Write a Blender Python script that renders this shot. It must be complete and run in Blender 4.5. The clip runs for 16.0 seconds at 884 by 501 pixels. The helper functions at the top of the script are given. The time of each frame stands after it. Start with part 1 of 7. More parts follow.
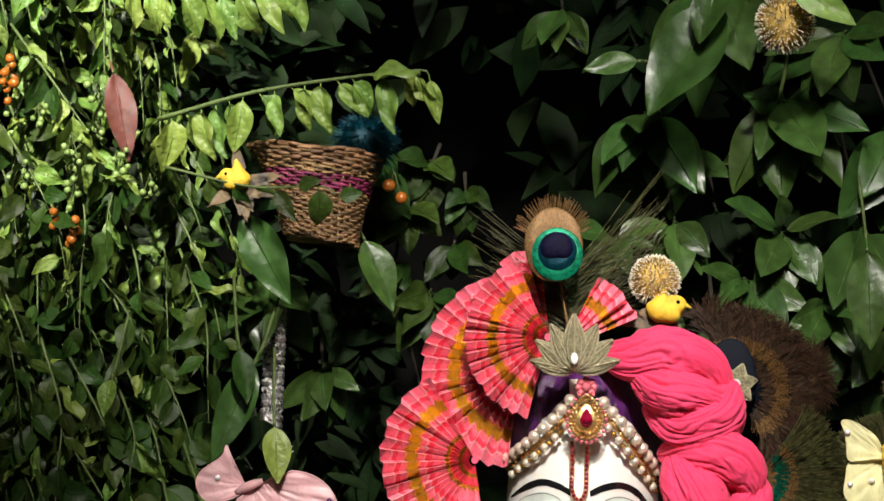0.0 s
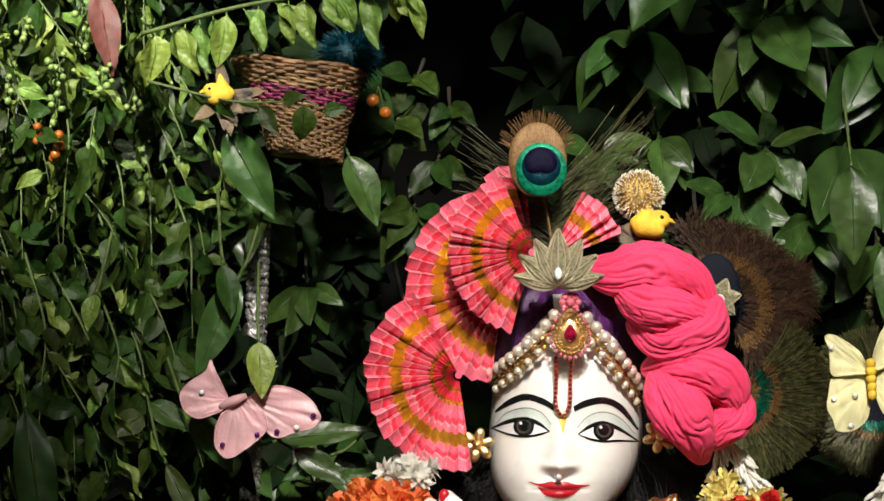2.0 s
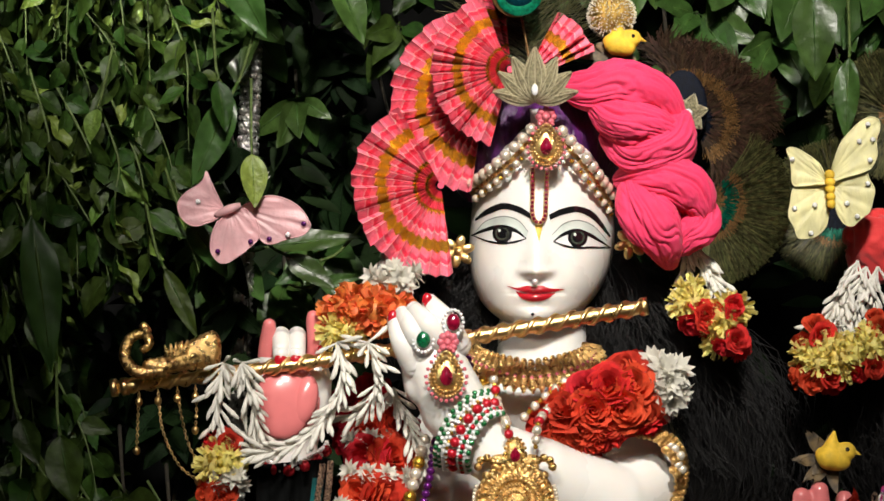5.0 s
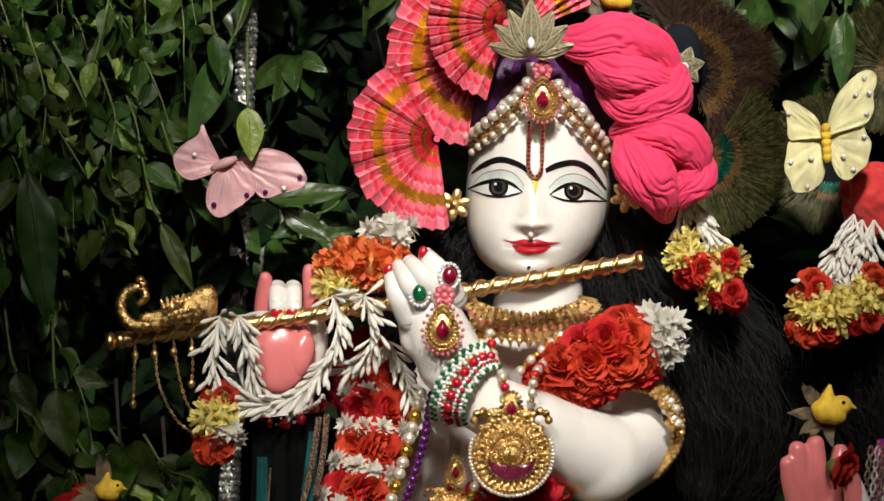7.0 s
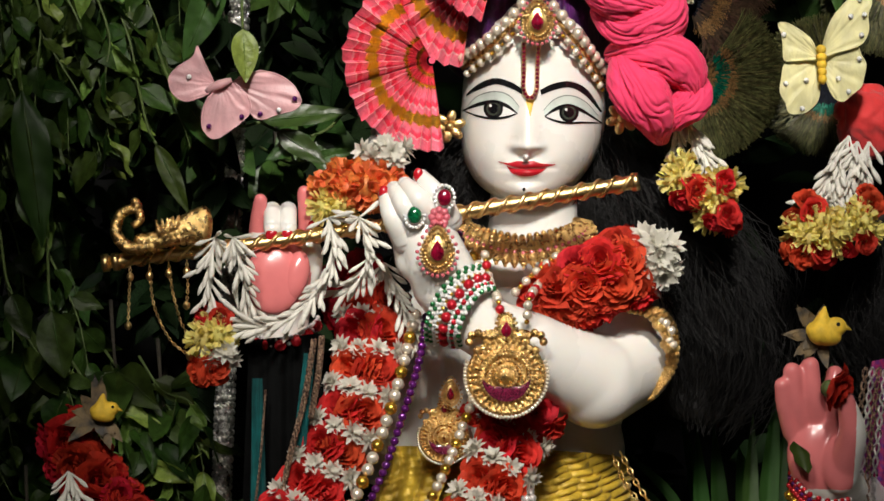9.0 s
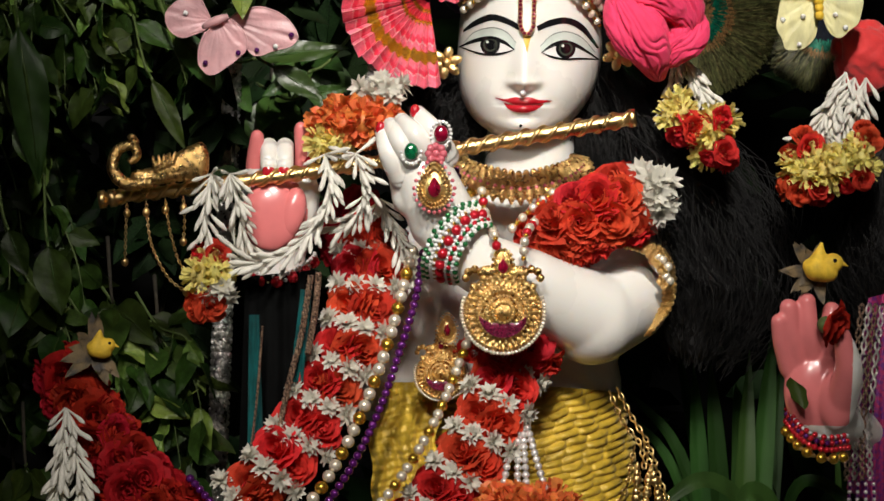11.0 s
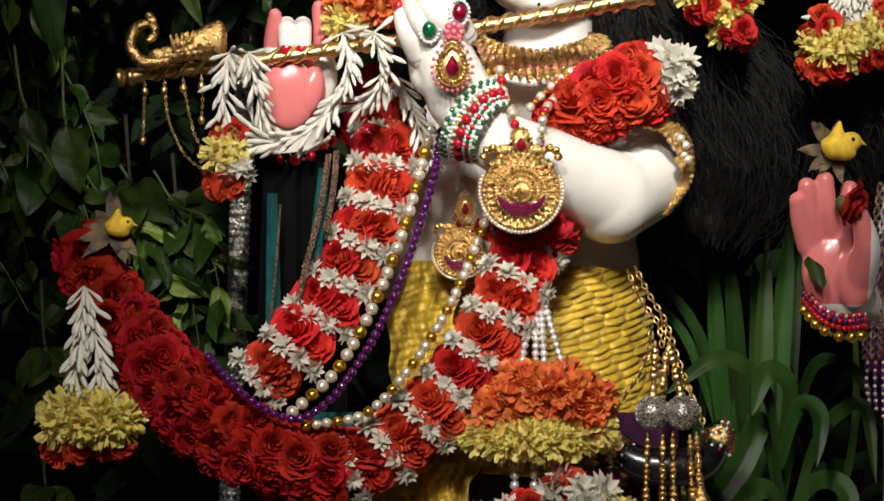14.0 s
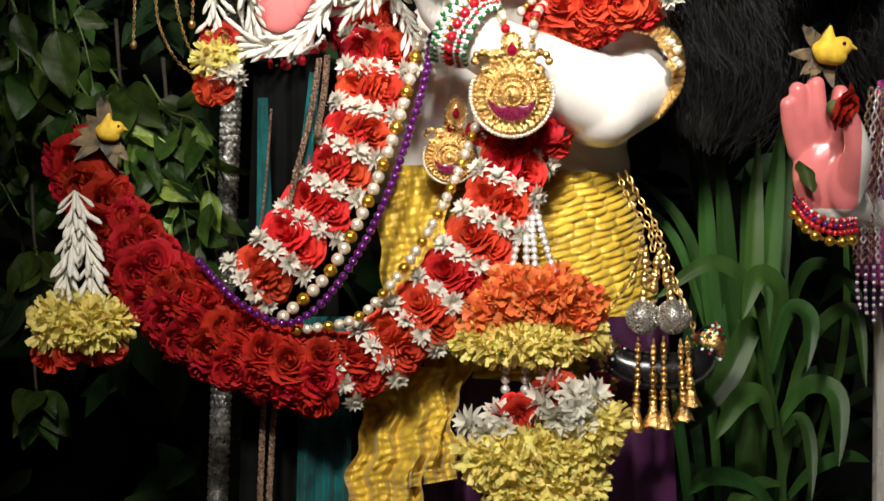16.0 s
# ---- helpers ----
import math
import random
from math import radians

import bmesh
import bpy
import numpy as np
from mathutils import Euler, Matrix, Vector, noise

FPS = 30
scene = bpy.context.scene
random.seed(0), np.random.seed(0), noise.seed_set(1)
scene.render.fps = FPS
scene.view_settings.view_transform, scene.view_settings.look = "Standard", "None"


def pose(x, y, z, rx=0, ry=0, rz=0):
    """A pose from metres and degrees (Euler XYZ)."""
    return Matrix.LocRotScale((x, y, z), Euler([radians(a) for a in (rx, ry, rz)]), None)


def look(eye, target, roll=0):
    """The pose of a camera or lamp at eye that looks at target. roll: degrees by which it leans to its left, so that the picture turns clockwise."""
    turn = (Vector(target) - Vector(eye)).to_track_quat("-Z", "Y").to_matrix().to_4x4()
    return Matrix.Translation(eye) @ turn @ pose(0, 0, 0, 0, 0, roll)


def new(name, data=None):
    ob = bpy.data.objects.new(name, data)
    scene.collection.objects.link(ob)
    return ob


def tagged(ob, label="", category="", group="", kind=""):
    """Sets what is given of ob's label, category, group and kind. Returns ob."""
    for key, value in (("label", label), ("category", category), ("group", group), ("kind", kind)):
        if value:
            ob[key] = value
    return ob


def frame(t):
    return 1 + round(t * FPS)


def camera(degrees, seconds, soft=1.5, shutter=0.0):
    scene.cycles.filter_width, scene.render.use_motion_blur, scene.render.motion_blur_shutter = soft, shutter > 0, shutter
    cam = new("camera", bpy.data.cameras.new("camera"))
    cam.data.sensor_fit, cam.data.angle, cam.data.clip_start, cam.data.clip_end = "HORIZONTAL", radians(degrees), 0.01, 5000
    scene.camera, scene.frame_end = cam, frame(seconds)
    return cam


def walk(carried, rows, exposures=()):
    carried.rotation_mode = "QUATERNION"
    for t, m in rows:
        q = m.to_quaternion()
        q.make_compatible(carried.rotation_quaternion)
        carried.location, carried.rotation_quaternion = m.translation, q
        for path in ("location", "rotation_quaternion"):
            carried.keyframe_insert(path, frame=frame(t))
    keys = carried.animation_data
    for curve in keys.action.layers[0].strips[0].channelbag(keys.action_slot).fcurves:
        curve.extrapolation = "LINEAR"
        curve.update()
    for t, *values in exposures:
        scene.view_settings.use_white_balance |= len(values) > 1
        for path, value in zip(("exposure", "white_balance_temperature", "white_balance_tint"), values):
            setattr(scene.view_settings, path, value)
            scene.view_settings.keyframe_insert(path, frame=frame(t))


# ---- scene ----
# ---- camera ----
cam = camera(12.095, 16.0, soft=1.6)
EYE = 1.5
PATH = [
    (0, -3.4984, 0.523, 4.960),
    (0.5, -3.4984, 0.504, 4.609),
    (1, -3.4984, 0.492, 4.361),
    (1.5, -3.4984, 0.421, 4.077),
    (2, -3.4984, 0.302, 3.793),
    (2.5, -3.4984, 0.195, 3.498),
    (3, -3.6351, 0.071, 3.114),
    (3.5, -3.7000, 0.093, 2.450),
    (4, -3.7000, 0.067, 1.737),
    (6.3, -3.7000, 0.038, 0.801),
    (6.5, -3.7000, 0.029, 0.708),
    (7, -3.7000, -0.000, 0.434),
    (7.5, -3.7000, -0.046, 0.173),
    (8, -3.7000, -0.053, -0.114),
    (8.5, -3.7000, -0.071, -0.399),
    (9, -3.7000, -0.069, -0.641),
    (11.5, -3.7000, -0.119, -1.714),
    (12, -3.7000, -0.108, -1.913),
    (12.5, -3.7000, -0.052, -2.167),
    (13, -3.7000, 0.032, -2.495),
    (13.5, -3.7000, 0.097, -2.817),
    (14, -3.7000, 0.134, -3.182),
    (14.5, -3.7000, 0.132, -3.583),
    (15, -3.7000, 0.098, -3.916),
    (15.5, -3.7000, 0.038, -4.196),
    (16, -3.7000, 0.007, -4.494),
]
walk(cam, [(t, pose(0, y, EYE, 90 + pitch, 0, yaw)) for t, y, yaw, pitch in PATH],
     exposures=[(0.0, 0.04), (4.0, 0.03), (7.0, -0.14), (9.0, -0.2), (12.5, -0.2), (13.5, -0.05), (14.5, 0.36), (16.0, 0.80)])

# ---- light ----
world = bpy.data.worlds.new("hall_dark")
world.use_nodes = True
world.node_tree.nodes["Background"].inputs[0].default_value = (0.9, 0.85, 0.8, 1)
world.node_tree.nodes["Background"].inputs[1].default_value = 0.016
scene.world = world


def lamp(name, kind, place, aim, watts, colour, size=0.2, cone=40.0):
    data = bpy.data.lights.new(name, kind)
    data.energy, data.color = watts, colour
    if kind == "AREA":
        data.size = size
    else:
        data.shadow_soft_size = size
        data.spot_size, data.spot_blend = radians(cone), 1.0
    ob = new(name, data)
    ob.matrix_basis = look(place, aim)
    return ob


lamp("altar_key_lamp", "SPOT", (0.22, -2.9, 3.55), (0.09, 0.0, 1.67), 850, (1.0, 0.94, 0.87), 0.16, 18)
lamp("altar_side_lamp", "SPOT", (-0.45, -2.7, 2.7), (0.02, 0.0, 0.98), 265, (1.0, 0.93, 0.84), 0.14, 20)
lamp("leaf_lamp", "SPOT", (-0.75, -1.6, 3.0), (-0.38, 0.05, 2.06), 640, (1.0, 0.96, 0.86), 0.03, 20)
# added spot that only brightens the upper right leaves; no known source
lamp("right_leaf_lamp", "SPOT", (0.9, -1.9, 3.2), (0.30, 0.1, 2.0), 60, (1.0, 0.96, 0.88), 0.05, 22)
# added fill: a broad dim area light for soft ambience and metal reflections
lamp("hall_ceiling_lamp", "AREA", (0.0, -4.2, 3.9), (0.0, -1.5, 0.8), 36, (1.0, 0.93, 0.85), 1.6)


# ---- helpers for building ----
def at(u, v, y=0.0):
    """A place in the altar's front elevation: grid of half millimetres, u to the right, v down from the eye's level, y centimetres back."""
    k = 1 + y / 370
    return Vector(((u - 784) * k / 2000, y / 100, EYE + (500 - v) * k / 2000))


def spline(pts, n):
    """n + 1 points along a smooth curve through pts."""
    pts = [Vector(p) for p in pts]
    ext = [pts[0] * 2 - pts[1]] + pts + [pts[-1] * 2 - pts[-2]]
    out, m = [], len(pts) - 1
    for i in range(n + 1):
        s = i / n * m
        j = min(int(s), m - 1)
        f = s - j
        a, b, c, d = ext[j:j + 4]
        out.append(0.5 * ((2 * b) + (c - a) * f + (2 * a - 5 * b + 4 * c - d) * f * f + (3 * b - a - 3 * c + d) * f ** 3))
    return out


def even(pts, step):
    """Points at even steps along a polyline, with their tangents."""
    out, carry = [], 0.0
    for a, b in zip(pts, pts[1:]):
        d = (b - a).length
        if d < 1e-9:
            continue
        while carry <= d:
            out.append((a.lerp(b, carry / d), (b - a) / d))
            carry += step
        carry -= d
    return out


def tube(bm, pts, r, seg=8, cap=True, mi=0, smooth=True):
    """A tube along pts; r is one radius or one for each point."""
    pts = [Vector(p) for p in pts]
    rs = r if isinstance(r, (list, tuple)) else [r] * len(pts)
    rings, side = [], None
    for i, p in enumerate(pts):
        t = (pts[min(i + 1, len(pts) - 1)] - pts[max(i - 1, 0)]).normalized()
        if side is None:
            side = t.cross(Vector((0, 1, 0)) if abs(t.y) < 0.9 else Vector((1, 0, 0))).normalized()
        side = (side - t * side.dot(t)).normalized()
        up = t.cross(side)
        rings.append([bm.verts.new(p + (side * math.cos(a) + up * math.sin(a)) * rs[i]) for a in (2 * math.pi * k / seg for k in range(seg))])
    for a, b in zip(rings, rings[1:]):
        for k in range(seg):
            f = bm.faces.new((a[k], a[(k + 1) % seg], b[(k + 1) % seg], b[k]))
            f.smooth, f.material_index = smooth, mi
    if cap:
        for ring, flip in ((rings[0], True), (rings[-1], False)):
            f = bm.faces.new(ring[::-1] if flip else ring)
            f.material_index = mi


def blob(bm, c, r, seg=16, rows=10, turn=None, mi=0, bend=None):
    """An ellipsoid; r in metres, one or three; bend(unit vector) gives a factor on the radius."""
    r = Vector(r) if hasattr(r, "__len__") else Vector((r, r, r))
    m = Matrix.Translation(c) @ (turn.to_4x4() if turn else Matrix.Identity(4))
    grid = []
    for i in range(rows + 1):
        th = math.pi * i / rows
        n = 1 if i in (0, rows) else seg
        ring = []
        for k in range(n):
            ph = 2 * math.pi * k / seg
            d = Vector((math.sin(th) * math.cos(ph), math.sin(th) * math.sin(ph), math.cos(th)))
            q = bend(d) if bend else 1.0
            ring.append(bm.verts.new(m @ Vector((d.x * r.x * q, d.y * r.y * q, d.z * r.z * q))))
        grid.append(ring)
    for a, b in zip(grid, grid[1:]):
        for k in range(seg):
            k2 = (k + 1) % seg
            vs = (a[0], b[k], b[k2]) if len(a) == 1 else (a[k], b[0], a[k2]) if len(b) == 1 else (a[k], b[k], b[k2], a[k2])
            f = bm.faces.new(vs)
            f.smooth, f.material_index = True, mi


def capsule(bm, a, b, ra, rb, mi=0):
    pts = [a.lerp(b, i / 4) for i in range(5)]
    tube(bm, pts, [ra + (rb - ra) * i / 4 for i in range(5)], 32, mi=mi)
    blob(bm, a, ra, 32, 20, mi=mi)
    blob(bm, b, rb, 32, 20, mi=mi)


def sheet(bm, rows, mi=0, uv=None, smooth=True):
    """A grid of quads through rows of points."""
    vs = [[bm.verts.new(p) for p in row] for row in rows]
    for i in range(len(vs) - 1):
        for j in range(len(vs[0]) - 1):
            f = bm.faces.new((vs[i][j], vs[i][j + 1], vs[i + 1][j + 1], vs[i + 1][j]))
            f.smooth, f.material_index = smooth, mi
            if uv:
                for loop, (a, b) in zip(f.loops, ((i, j), (i, j + 1), (i + 1, j + 1), (i + 1, j))):
                    loop[uv].uv = (a / (len(vs) - 1), b / (len(vs[0]) - 1))
    return vs


def mesh_of(name, bm, *materials):
    me = bpy.data.meshes.new(name)
    bm.to_mesh(me)
    bm.free()
    for m in materials:
        me.materials.append(m)
    return me


def part(name, bm, material, parent, label=""):
    """One mesh under a thing or a part, from world coordinates."""
    mats = material if isinstance(material, (list, tuple)) else [material]
    ob = new(name, mesh_of(name, bm, *mats) if isinstance(bm, bmesh.types.BMesh) else bm)
    hang(ob, parent)
    return tagged(ob, label)


def world_of(ob):
    return world_of(ob.parent) @ ob.matrix_parent_inverse @ ob.matrix_basis if ob.parent else ob.matrix_basis.copy()


def hang(ob, parent):
    ob.parent = parent
    ob.matrix_parent_inverse = world_of(parent).inverted()


def piece(name, me, m, parent):
    ob = new(name, me)
    ob.matrix_basis = m
    hang(ob, parent)
    return ob


def thing(name, place, label, category, group=""):
    ob = new(name)
    ob.empty_display_size = 0.02
    ob.matrix_basis = Matrix.Translation(place)
    return tagged(ob, label, category, group)


def solid(name, bm, material, label, category, group="", kind=""):
    """A thing that is one mesh."""
    mats = material if isinstance(material, (list, tuple)) else [material]
    return tagged(new(name, mesh_of(name, bm, *mats)), label, category, group, kind)


def frame_of(d, n):
    """A rotation whose y runs along d and whose z leans to n."""
    d = Vector(d).normalized()
    n = Vector(n)
    x = d.cross(n)
    x = x.normalized() if x.length > 1e-6 else Vector((1, 0, 0))
    z = x.cross(d)
    return Matrix((x, d, z)).transposed()


def placed(p, rot, s=1.0):
    return Matrix.Translation(p) @ rot.to_4x4() @ Matrix.Scale(s, 4)


def rnd(a, b):
    return random.uniform(a, b)


def jit(s):
    return Vector((rnd(-s, s), rnd(-s, s), rnd(-s, s)))


TOWARD = Vector((0, -1, 0))
DOWN = Vector((0, 0, -1))

# ---- materials ----
def mat(name, colour, rough=0.5, metal=0.0, vary=0.15, scale=60.0, bump=0.1, bump_scale=300.0, random_hue=0.0, random_value=0.0,
        second=None, sub=0.0, coat=0.0, sheen=0.0, spec=0.5, stretch=None, through_light=0.0):
    """A surface with mottling at two scales, fine relief and, for pieces, a shade of its own for each."""
    m = bpy.data.materials.new(name)
    m.use_nodes = True
    nt = m.node_tree
    b = nt.nodes["Principled BSDF"]
    N, L = nt.nodes.new, nt.links.new
    tc = N("ShaderNodeTexCoord")
    src = tc.outputs["Object"]
    if stretch:
        mp = N("ShaderNodeMapping")
        mp.inputs["Scale"].default_value = stretch
        L(src, mp.inputs[0])
        src = mp.outputs[0]
    n1, n2 = N("ShaderNodeTexNoise"), N("ShaderNodeTexNoise")
    n1.inputs["Scale"].default_value, n1.inputs["Detail"].default_value = scale, 4
    n2.inputs["Scale"].default_value, n2.inputs["Detail"].default_value = bump_scale, 3
    L(src, n1.inputs["Vector"])
    L(src, n2.inputs["Vector"])
    mix = N("ShaderNodeMix")
    mix.data_type = "RGBA"
    dark = second or tuple(c * (1 - vary * 2) for c in colour)
    mix.inputs[6].default_value, mix.inputs[7].default_value = (*dark, 1), (*colour, 1)
    ramp = N("ShaderNodeValToRGB")
    ramp.color_ramp.elements[0].position, ramp.color_ramp.elements[1].position = 0.35, 0.62
    L(n1.outputs[0], ramp.inputs[0])
    L(ramp.outputs[0], mix.inputs[0])
    col = mix.outputs[2]
    if random_hue or random_value:
        info, hs = N("ShaderNodeObjectInfo"), N("ShaderNodeHueSaturation")
        r1, r2 = N("ShaderNodeMapRange"), N("ShaderNodeMapRange")
        r1.inputs[3].default_value, r1.inputs[4].default_value = 0.5 - random_hue, 0.5 + random_hue
        r2.inputs[3].default_value, r2.inputs[4].default_value = 1 - random_value, 1 + random_value
        geo = N("ShaderNodeNewGeometry")
        add = N("ShaderNodeMath")
        add.operation = "ADD"
        frac = N("ShaderNodeMath")
        frac.operation = "FRACT"
        L(info.outputs["Random"], add.inputs[0])
        L(geo.outputs["Random Per Island"], add.inputs[1])
        L(add.outputs[0], frac.inputs[0])
        L(frac.outputs[0], r1.inputs[0])
        mul = N("ShaderNodeMath")
        mul.operation = "MULTIPLY"
        mul.inputs[1].default_value = 7.31
        fr2 = N("ShaderNodeMath")
        fr2.operation = "FRACT"
        L(add.outputs[0], mul.inputs[0])
        L(mul.outputs[0], fr2.inputs[0])
        L(fr2.outputs[0], r2.inputs[0])
        L(r1.outputs[0], hs.inputs["Hue"])
        L(r2.outputs[0], hs.inputs["Value"])
        L(col, hs.inputs["Color"])
        col = hs.outputs[0]
    L(col, b.inputs["Base Color"])
    rr = N("ShaderNodeMapRange")
    rr.inputs[3].default_value, rr.inputs[4].default_value = max(rough - 0.12, 0.02), min(rough + 0.12, 1)
    L(n1.outputs[0], rr.inputs[0])
    L(rr.outputs[0], b.inputs["Roughness"])
    b.inputs["Metallic"].default_value = metal
    b.inputs["Specular IOR Level"].default_value = spec
    b.inputs["Coat Weight"].default_value = coat
    b.inputs["Coat Roughness"].default_value = 0.12
    b.inputs["Sheen Weight"].default_value = sheen
    if sub:
        b.inputs["Subsurface Weight"].default_value = sub
        b.inputs["Subsurface Radius"].default_value = (0.01, 0.007, 0.005)
        b.inputs["Subsurface Scale"].default_value = 0.5
    if bump:
        bp = N("ShaderNodeBump")
        bp.inputs["Strength"].default_value, bp.inputs["Distance"].default_value = bump, 0.002
        L(n2.outputs[0], bp.inputs["Height"])
        L(bp.outputs[0], b.inputs["Normal"])
    if through_light:
        tr, ms = N("ShaderNodeBsdfTranslucent"), N("ShaderNodeMixShader")
        ms.inputs[0].default_value = through_light
        L(col, tr.inputs[0])
        L(b.outputs[0], ms.inputs[1])
        L(tr.outputs[0], ms.inputs[2])
        L(ms.outputs[0], nt.nodes["Material Output"].inputs[0])
    return m


MARBLE = mat("white_marble", (0.80, 0.78, 0.73), 0.28, 0, 0.03, 18, 0.03, 120, sub=0.15, coat=0.3)
PINK_PAINT = mat("pink_lacquer", (0.72, 0.20, 0.20), 0.22, 0, 0.06, 30, 0.03, 90, coat=0.5)
RED_LACQUER = mat("red_lacquer", (0.47, 0.010, 0.020), 0.22, 0, 0.1, 60, 0.03, coat=0.6)
BLACK_PAINT = mat("black_paint", (0.008, 0.008, 0.009), 0.25, 0, 0.1, 60, 0.02, coat=0.5)
EYE_WHITE = mat("eye_enamel", (0.78, 0.77, 0.74), 0.2, 0, 0.03, 60, 0, coat=0.6)
IRIS = mat("iris_paint", (0.06, 0.065, 0.05), 0.2, 0, 0.2, 300, 0, coat=0.6)
LID_GREEN = mat("pale_green_paint", (0.66, 0.72, 0.66), 0.35, 0, 0.1, 60, 0.02)
CREASE = mat("grey_green_line_paint", (0.20, 0.23, 0.20), 0.35, 0, 0.1, 60, 0.02)
SANDAL = mat("sandal_paste", (0.85, 0.50, 0.06), 0.5, 0, 0.15, 200, 0.1)
GOLD = mat("gold", (0.88, 0.62, 0.27), 0.30, 1.0, 0.08, 150, 0.25, 900)
ANTIQUE = mat("antique_gold", (0.78, 0.50, 0.19), 0.28, 1.0, 0.14, 200, 0.45, 1100)
SILVER = mat("embossed_silver", (0.80, 0.78, 0.74), 0.3, 1.0, 0.3, 160, 0.9, 500)
ZARI = mat("silver_gold_embroidery", (0.72, 0.66, 0.44), 0.42, 0.75, 0.12, 400, 0.9, 1500)
PEARL = mat("pearl", (0.86, 0.78, 0.63), 0.26, 0.6, 0.05, 100, 0.03, 400, random_value=0.06, coat=0.5)
WHITE_PEARL = mat("white_pearl", (0.84, 0.81, 0.79), 0.26, 0.6, 0.05, 100, 0.03, 400, coat=0.5)
GOLD_BEAD = mat("gold_bead", (0.75, 0.45, 0.06), 0.25, 0.9, 0.1, 100, 0.1, 400, random_value=0.1)
PURPLE_BEAD = mat("purple_bead", (0.14, 0.016, 0.18), 0.22, 0.6, 0.1, 100, 0.05, 400, coat=0.6)
RED_BEAD = mat("red_bead", (0.62, 0.015, 0.03), 0.2, 0.45, 0.1, 100, 0.03, 400, coat=0.6)
GREEN_BEAD = mat("green_bead", (0.02, 0.17, 0.05), 0.2, 0.4, 0.1, 100, 0.03, 400, coat=0.6)
RUBY = mat("ruby_glass", (0.28, 0.004, 0.03), 0.08, 0.0, 0.3, 200, 0, coat=1.0, spec=0.9)
EMERALD = mat("emerald_glass", (0.004, 0.14, 0.05), 0.08, 0.0, 0.3, 200, 0, coat=1.0, spec=0.9)
CRYSTAL = mat("cut_crystal", (0.93, 0.93, 0.92), 0.10, 0.0, 0.04, 800, 0.5, 1800, coat=1.0, spec=0.9)
SILVER_BEAD = mat("silver_bead", (0.50, 0.47, 0.43), 0.28, 0.9, 0.25, 500, 0.3, 900)
DARK_ZARI = mat("dull_gold_thread", (0.48, 0.43, 0.26), 0.5, 0.6, 0.3, 500, 0.9, 1500)
PINK_STONE = mat("pink_stone", (0.70, 0.16, 0.20), 0.2, 0.1, 0.2, 400, 0.1, coat=0.7)
LEAF = mat("small_leaf", (0.034, 0.068, 0.010), 0.46, 0, 0.25, 5, 0.35, 9, 0.03, 0.4, spec=0.28, through_light=0.25)
YOUNG_LEAF = mat("young_leaf", (0.20, 0.31, 0.055), 0.42, 0, 0.2, 5, 0.8, 10, 0.025, 0.25, through_light=0.25)
GLOSSY_LEAF = mat("glossy_leaf", (0.046, 0.098, 0.020), 0.36, 0, 0.25, 4, 0.4, 9, 0.02, 0.35, coat=0.05, spec=0.38, through_light=0.14)
# near-black copy of the leaf green: shade among the foliage put into colour
SHADED_LEAF = mat("dark_leaf", (0.009, 0.021, 0.006), 0.65, 0, 0.3, 40, 0.15, 160, 0.02, 0.4, through_light=0.1, spec=0.08)
STRAP_LEAF = mat("strap_leaf", (0.026, 0.070, 0.014), 0.44, 0, 0.25, 30, 0.3, 60, 0.02, 0.3, stretch=(1, 1, 0.15), through_light=0.15, spec=0.2)
BARK = mat("twig_bark", (0.035, 0.028, 0.016), 0.8, 0, 0.3, 200, 0.4, 700)
GREEN_STEM = mat("green_stem", (0.085, 0.125, 0.03), 0.6, 0, 0.2, 200, 0.2, 700)
ROSE = mat("red_rose", (0.75, 0.052, 0.032), 0.7, 0, 0.15, 130, 0.2, 700, 0.010, 0.2, spec=0.2, through_light=0.32)
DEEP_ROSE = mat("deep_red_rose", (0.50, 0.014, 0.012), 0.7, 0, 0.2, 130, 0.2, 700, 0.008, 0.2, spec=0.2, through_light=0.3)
WHITE_PETAL = mat("white_petal", (0.76, 0.74, 0.65), 0.5, 0, 0.06, 120, 0.1, 600, 0.0, 0.06, through_light=0.35)
JASMINE = mat("jasmine_bud", (0.88, 0.86, 0.78), 0.5, 0, 0.06, 120, 0.08, 600, 0.01, 0.08, through_light=0.25)
YELLOW_PETAL = mat("yellow_petal", (0.94, 0.82, 0.26), 0.5, 0, 0.12, 120, 0.1, 600, 0.015, 0.10, through_light=0.35)
ORANGE_PETAL = mat("orange_petal", (0.93, 0.26, 0.07), 0.5, 0, 0.15, 120, 0.15, 600, 0.015, 0.12, through_light=0.32)
HAIR = mat("black_wool", (0.012, 0.0112, 0.0110), 0.7, 0, 0.3, 200, 0.3, 700, spec=0.3)
PINK_CLOTH = mat("crushed_pink_muslin", (0.90, 0.045, 0.15), 0.75, 0, 0.05, 40, 0.35, 420, sheen=0.1, through_light=0.15, stretch=(1, 1, 0.5))
RED_CLOTH = mat("crushed_red_muslin", (0.72, 0.03, 0.03), 0.75, 0, 0.12, 40, 0.6, 110, sheen=0.4)
PURPLE_CLOTH = mat("purple_crushed_silk", (0.075, 0.007, 0.10), 0.42, 0, 0.35, 120, 0.9, 260, sheen=0.05, stretch=(1, 1, 0.35))
PURPLE_SATIN = mat("purple_satin", (0.045, 0.005, 0.04), 0.35, 0, 0.2, 30, 0.2, 200, sheen=0.2)
GOLD_SATIN = mat("mustard_gold_satin", (0.60, 0.40, 0.03), 0.42, 0.12, 0.18, 90, 0.4, 420, sheen=0.15)
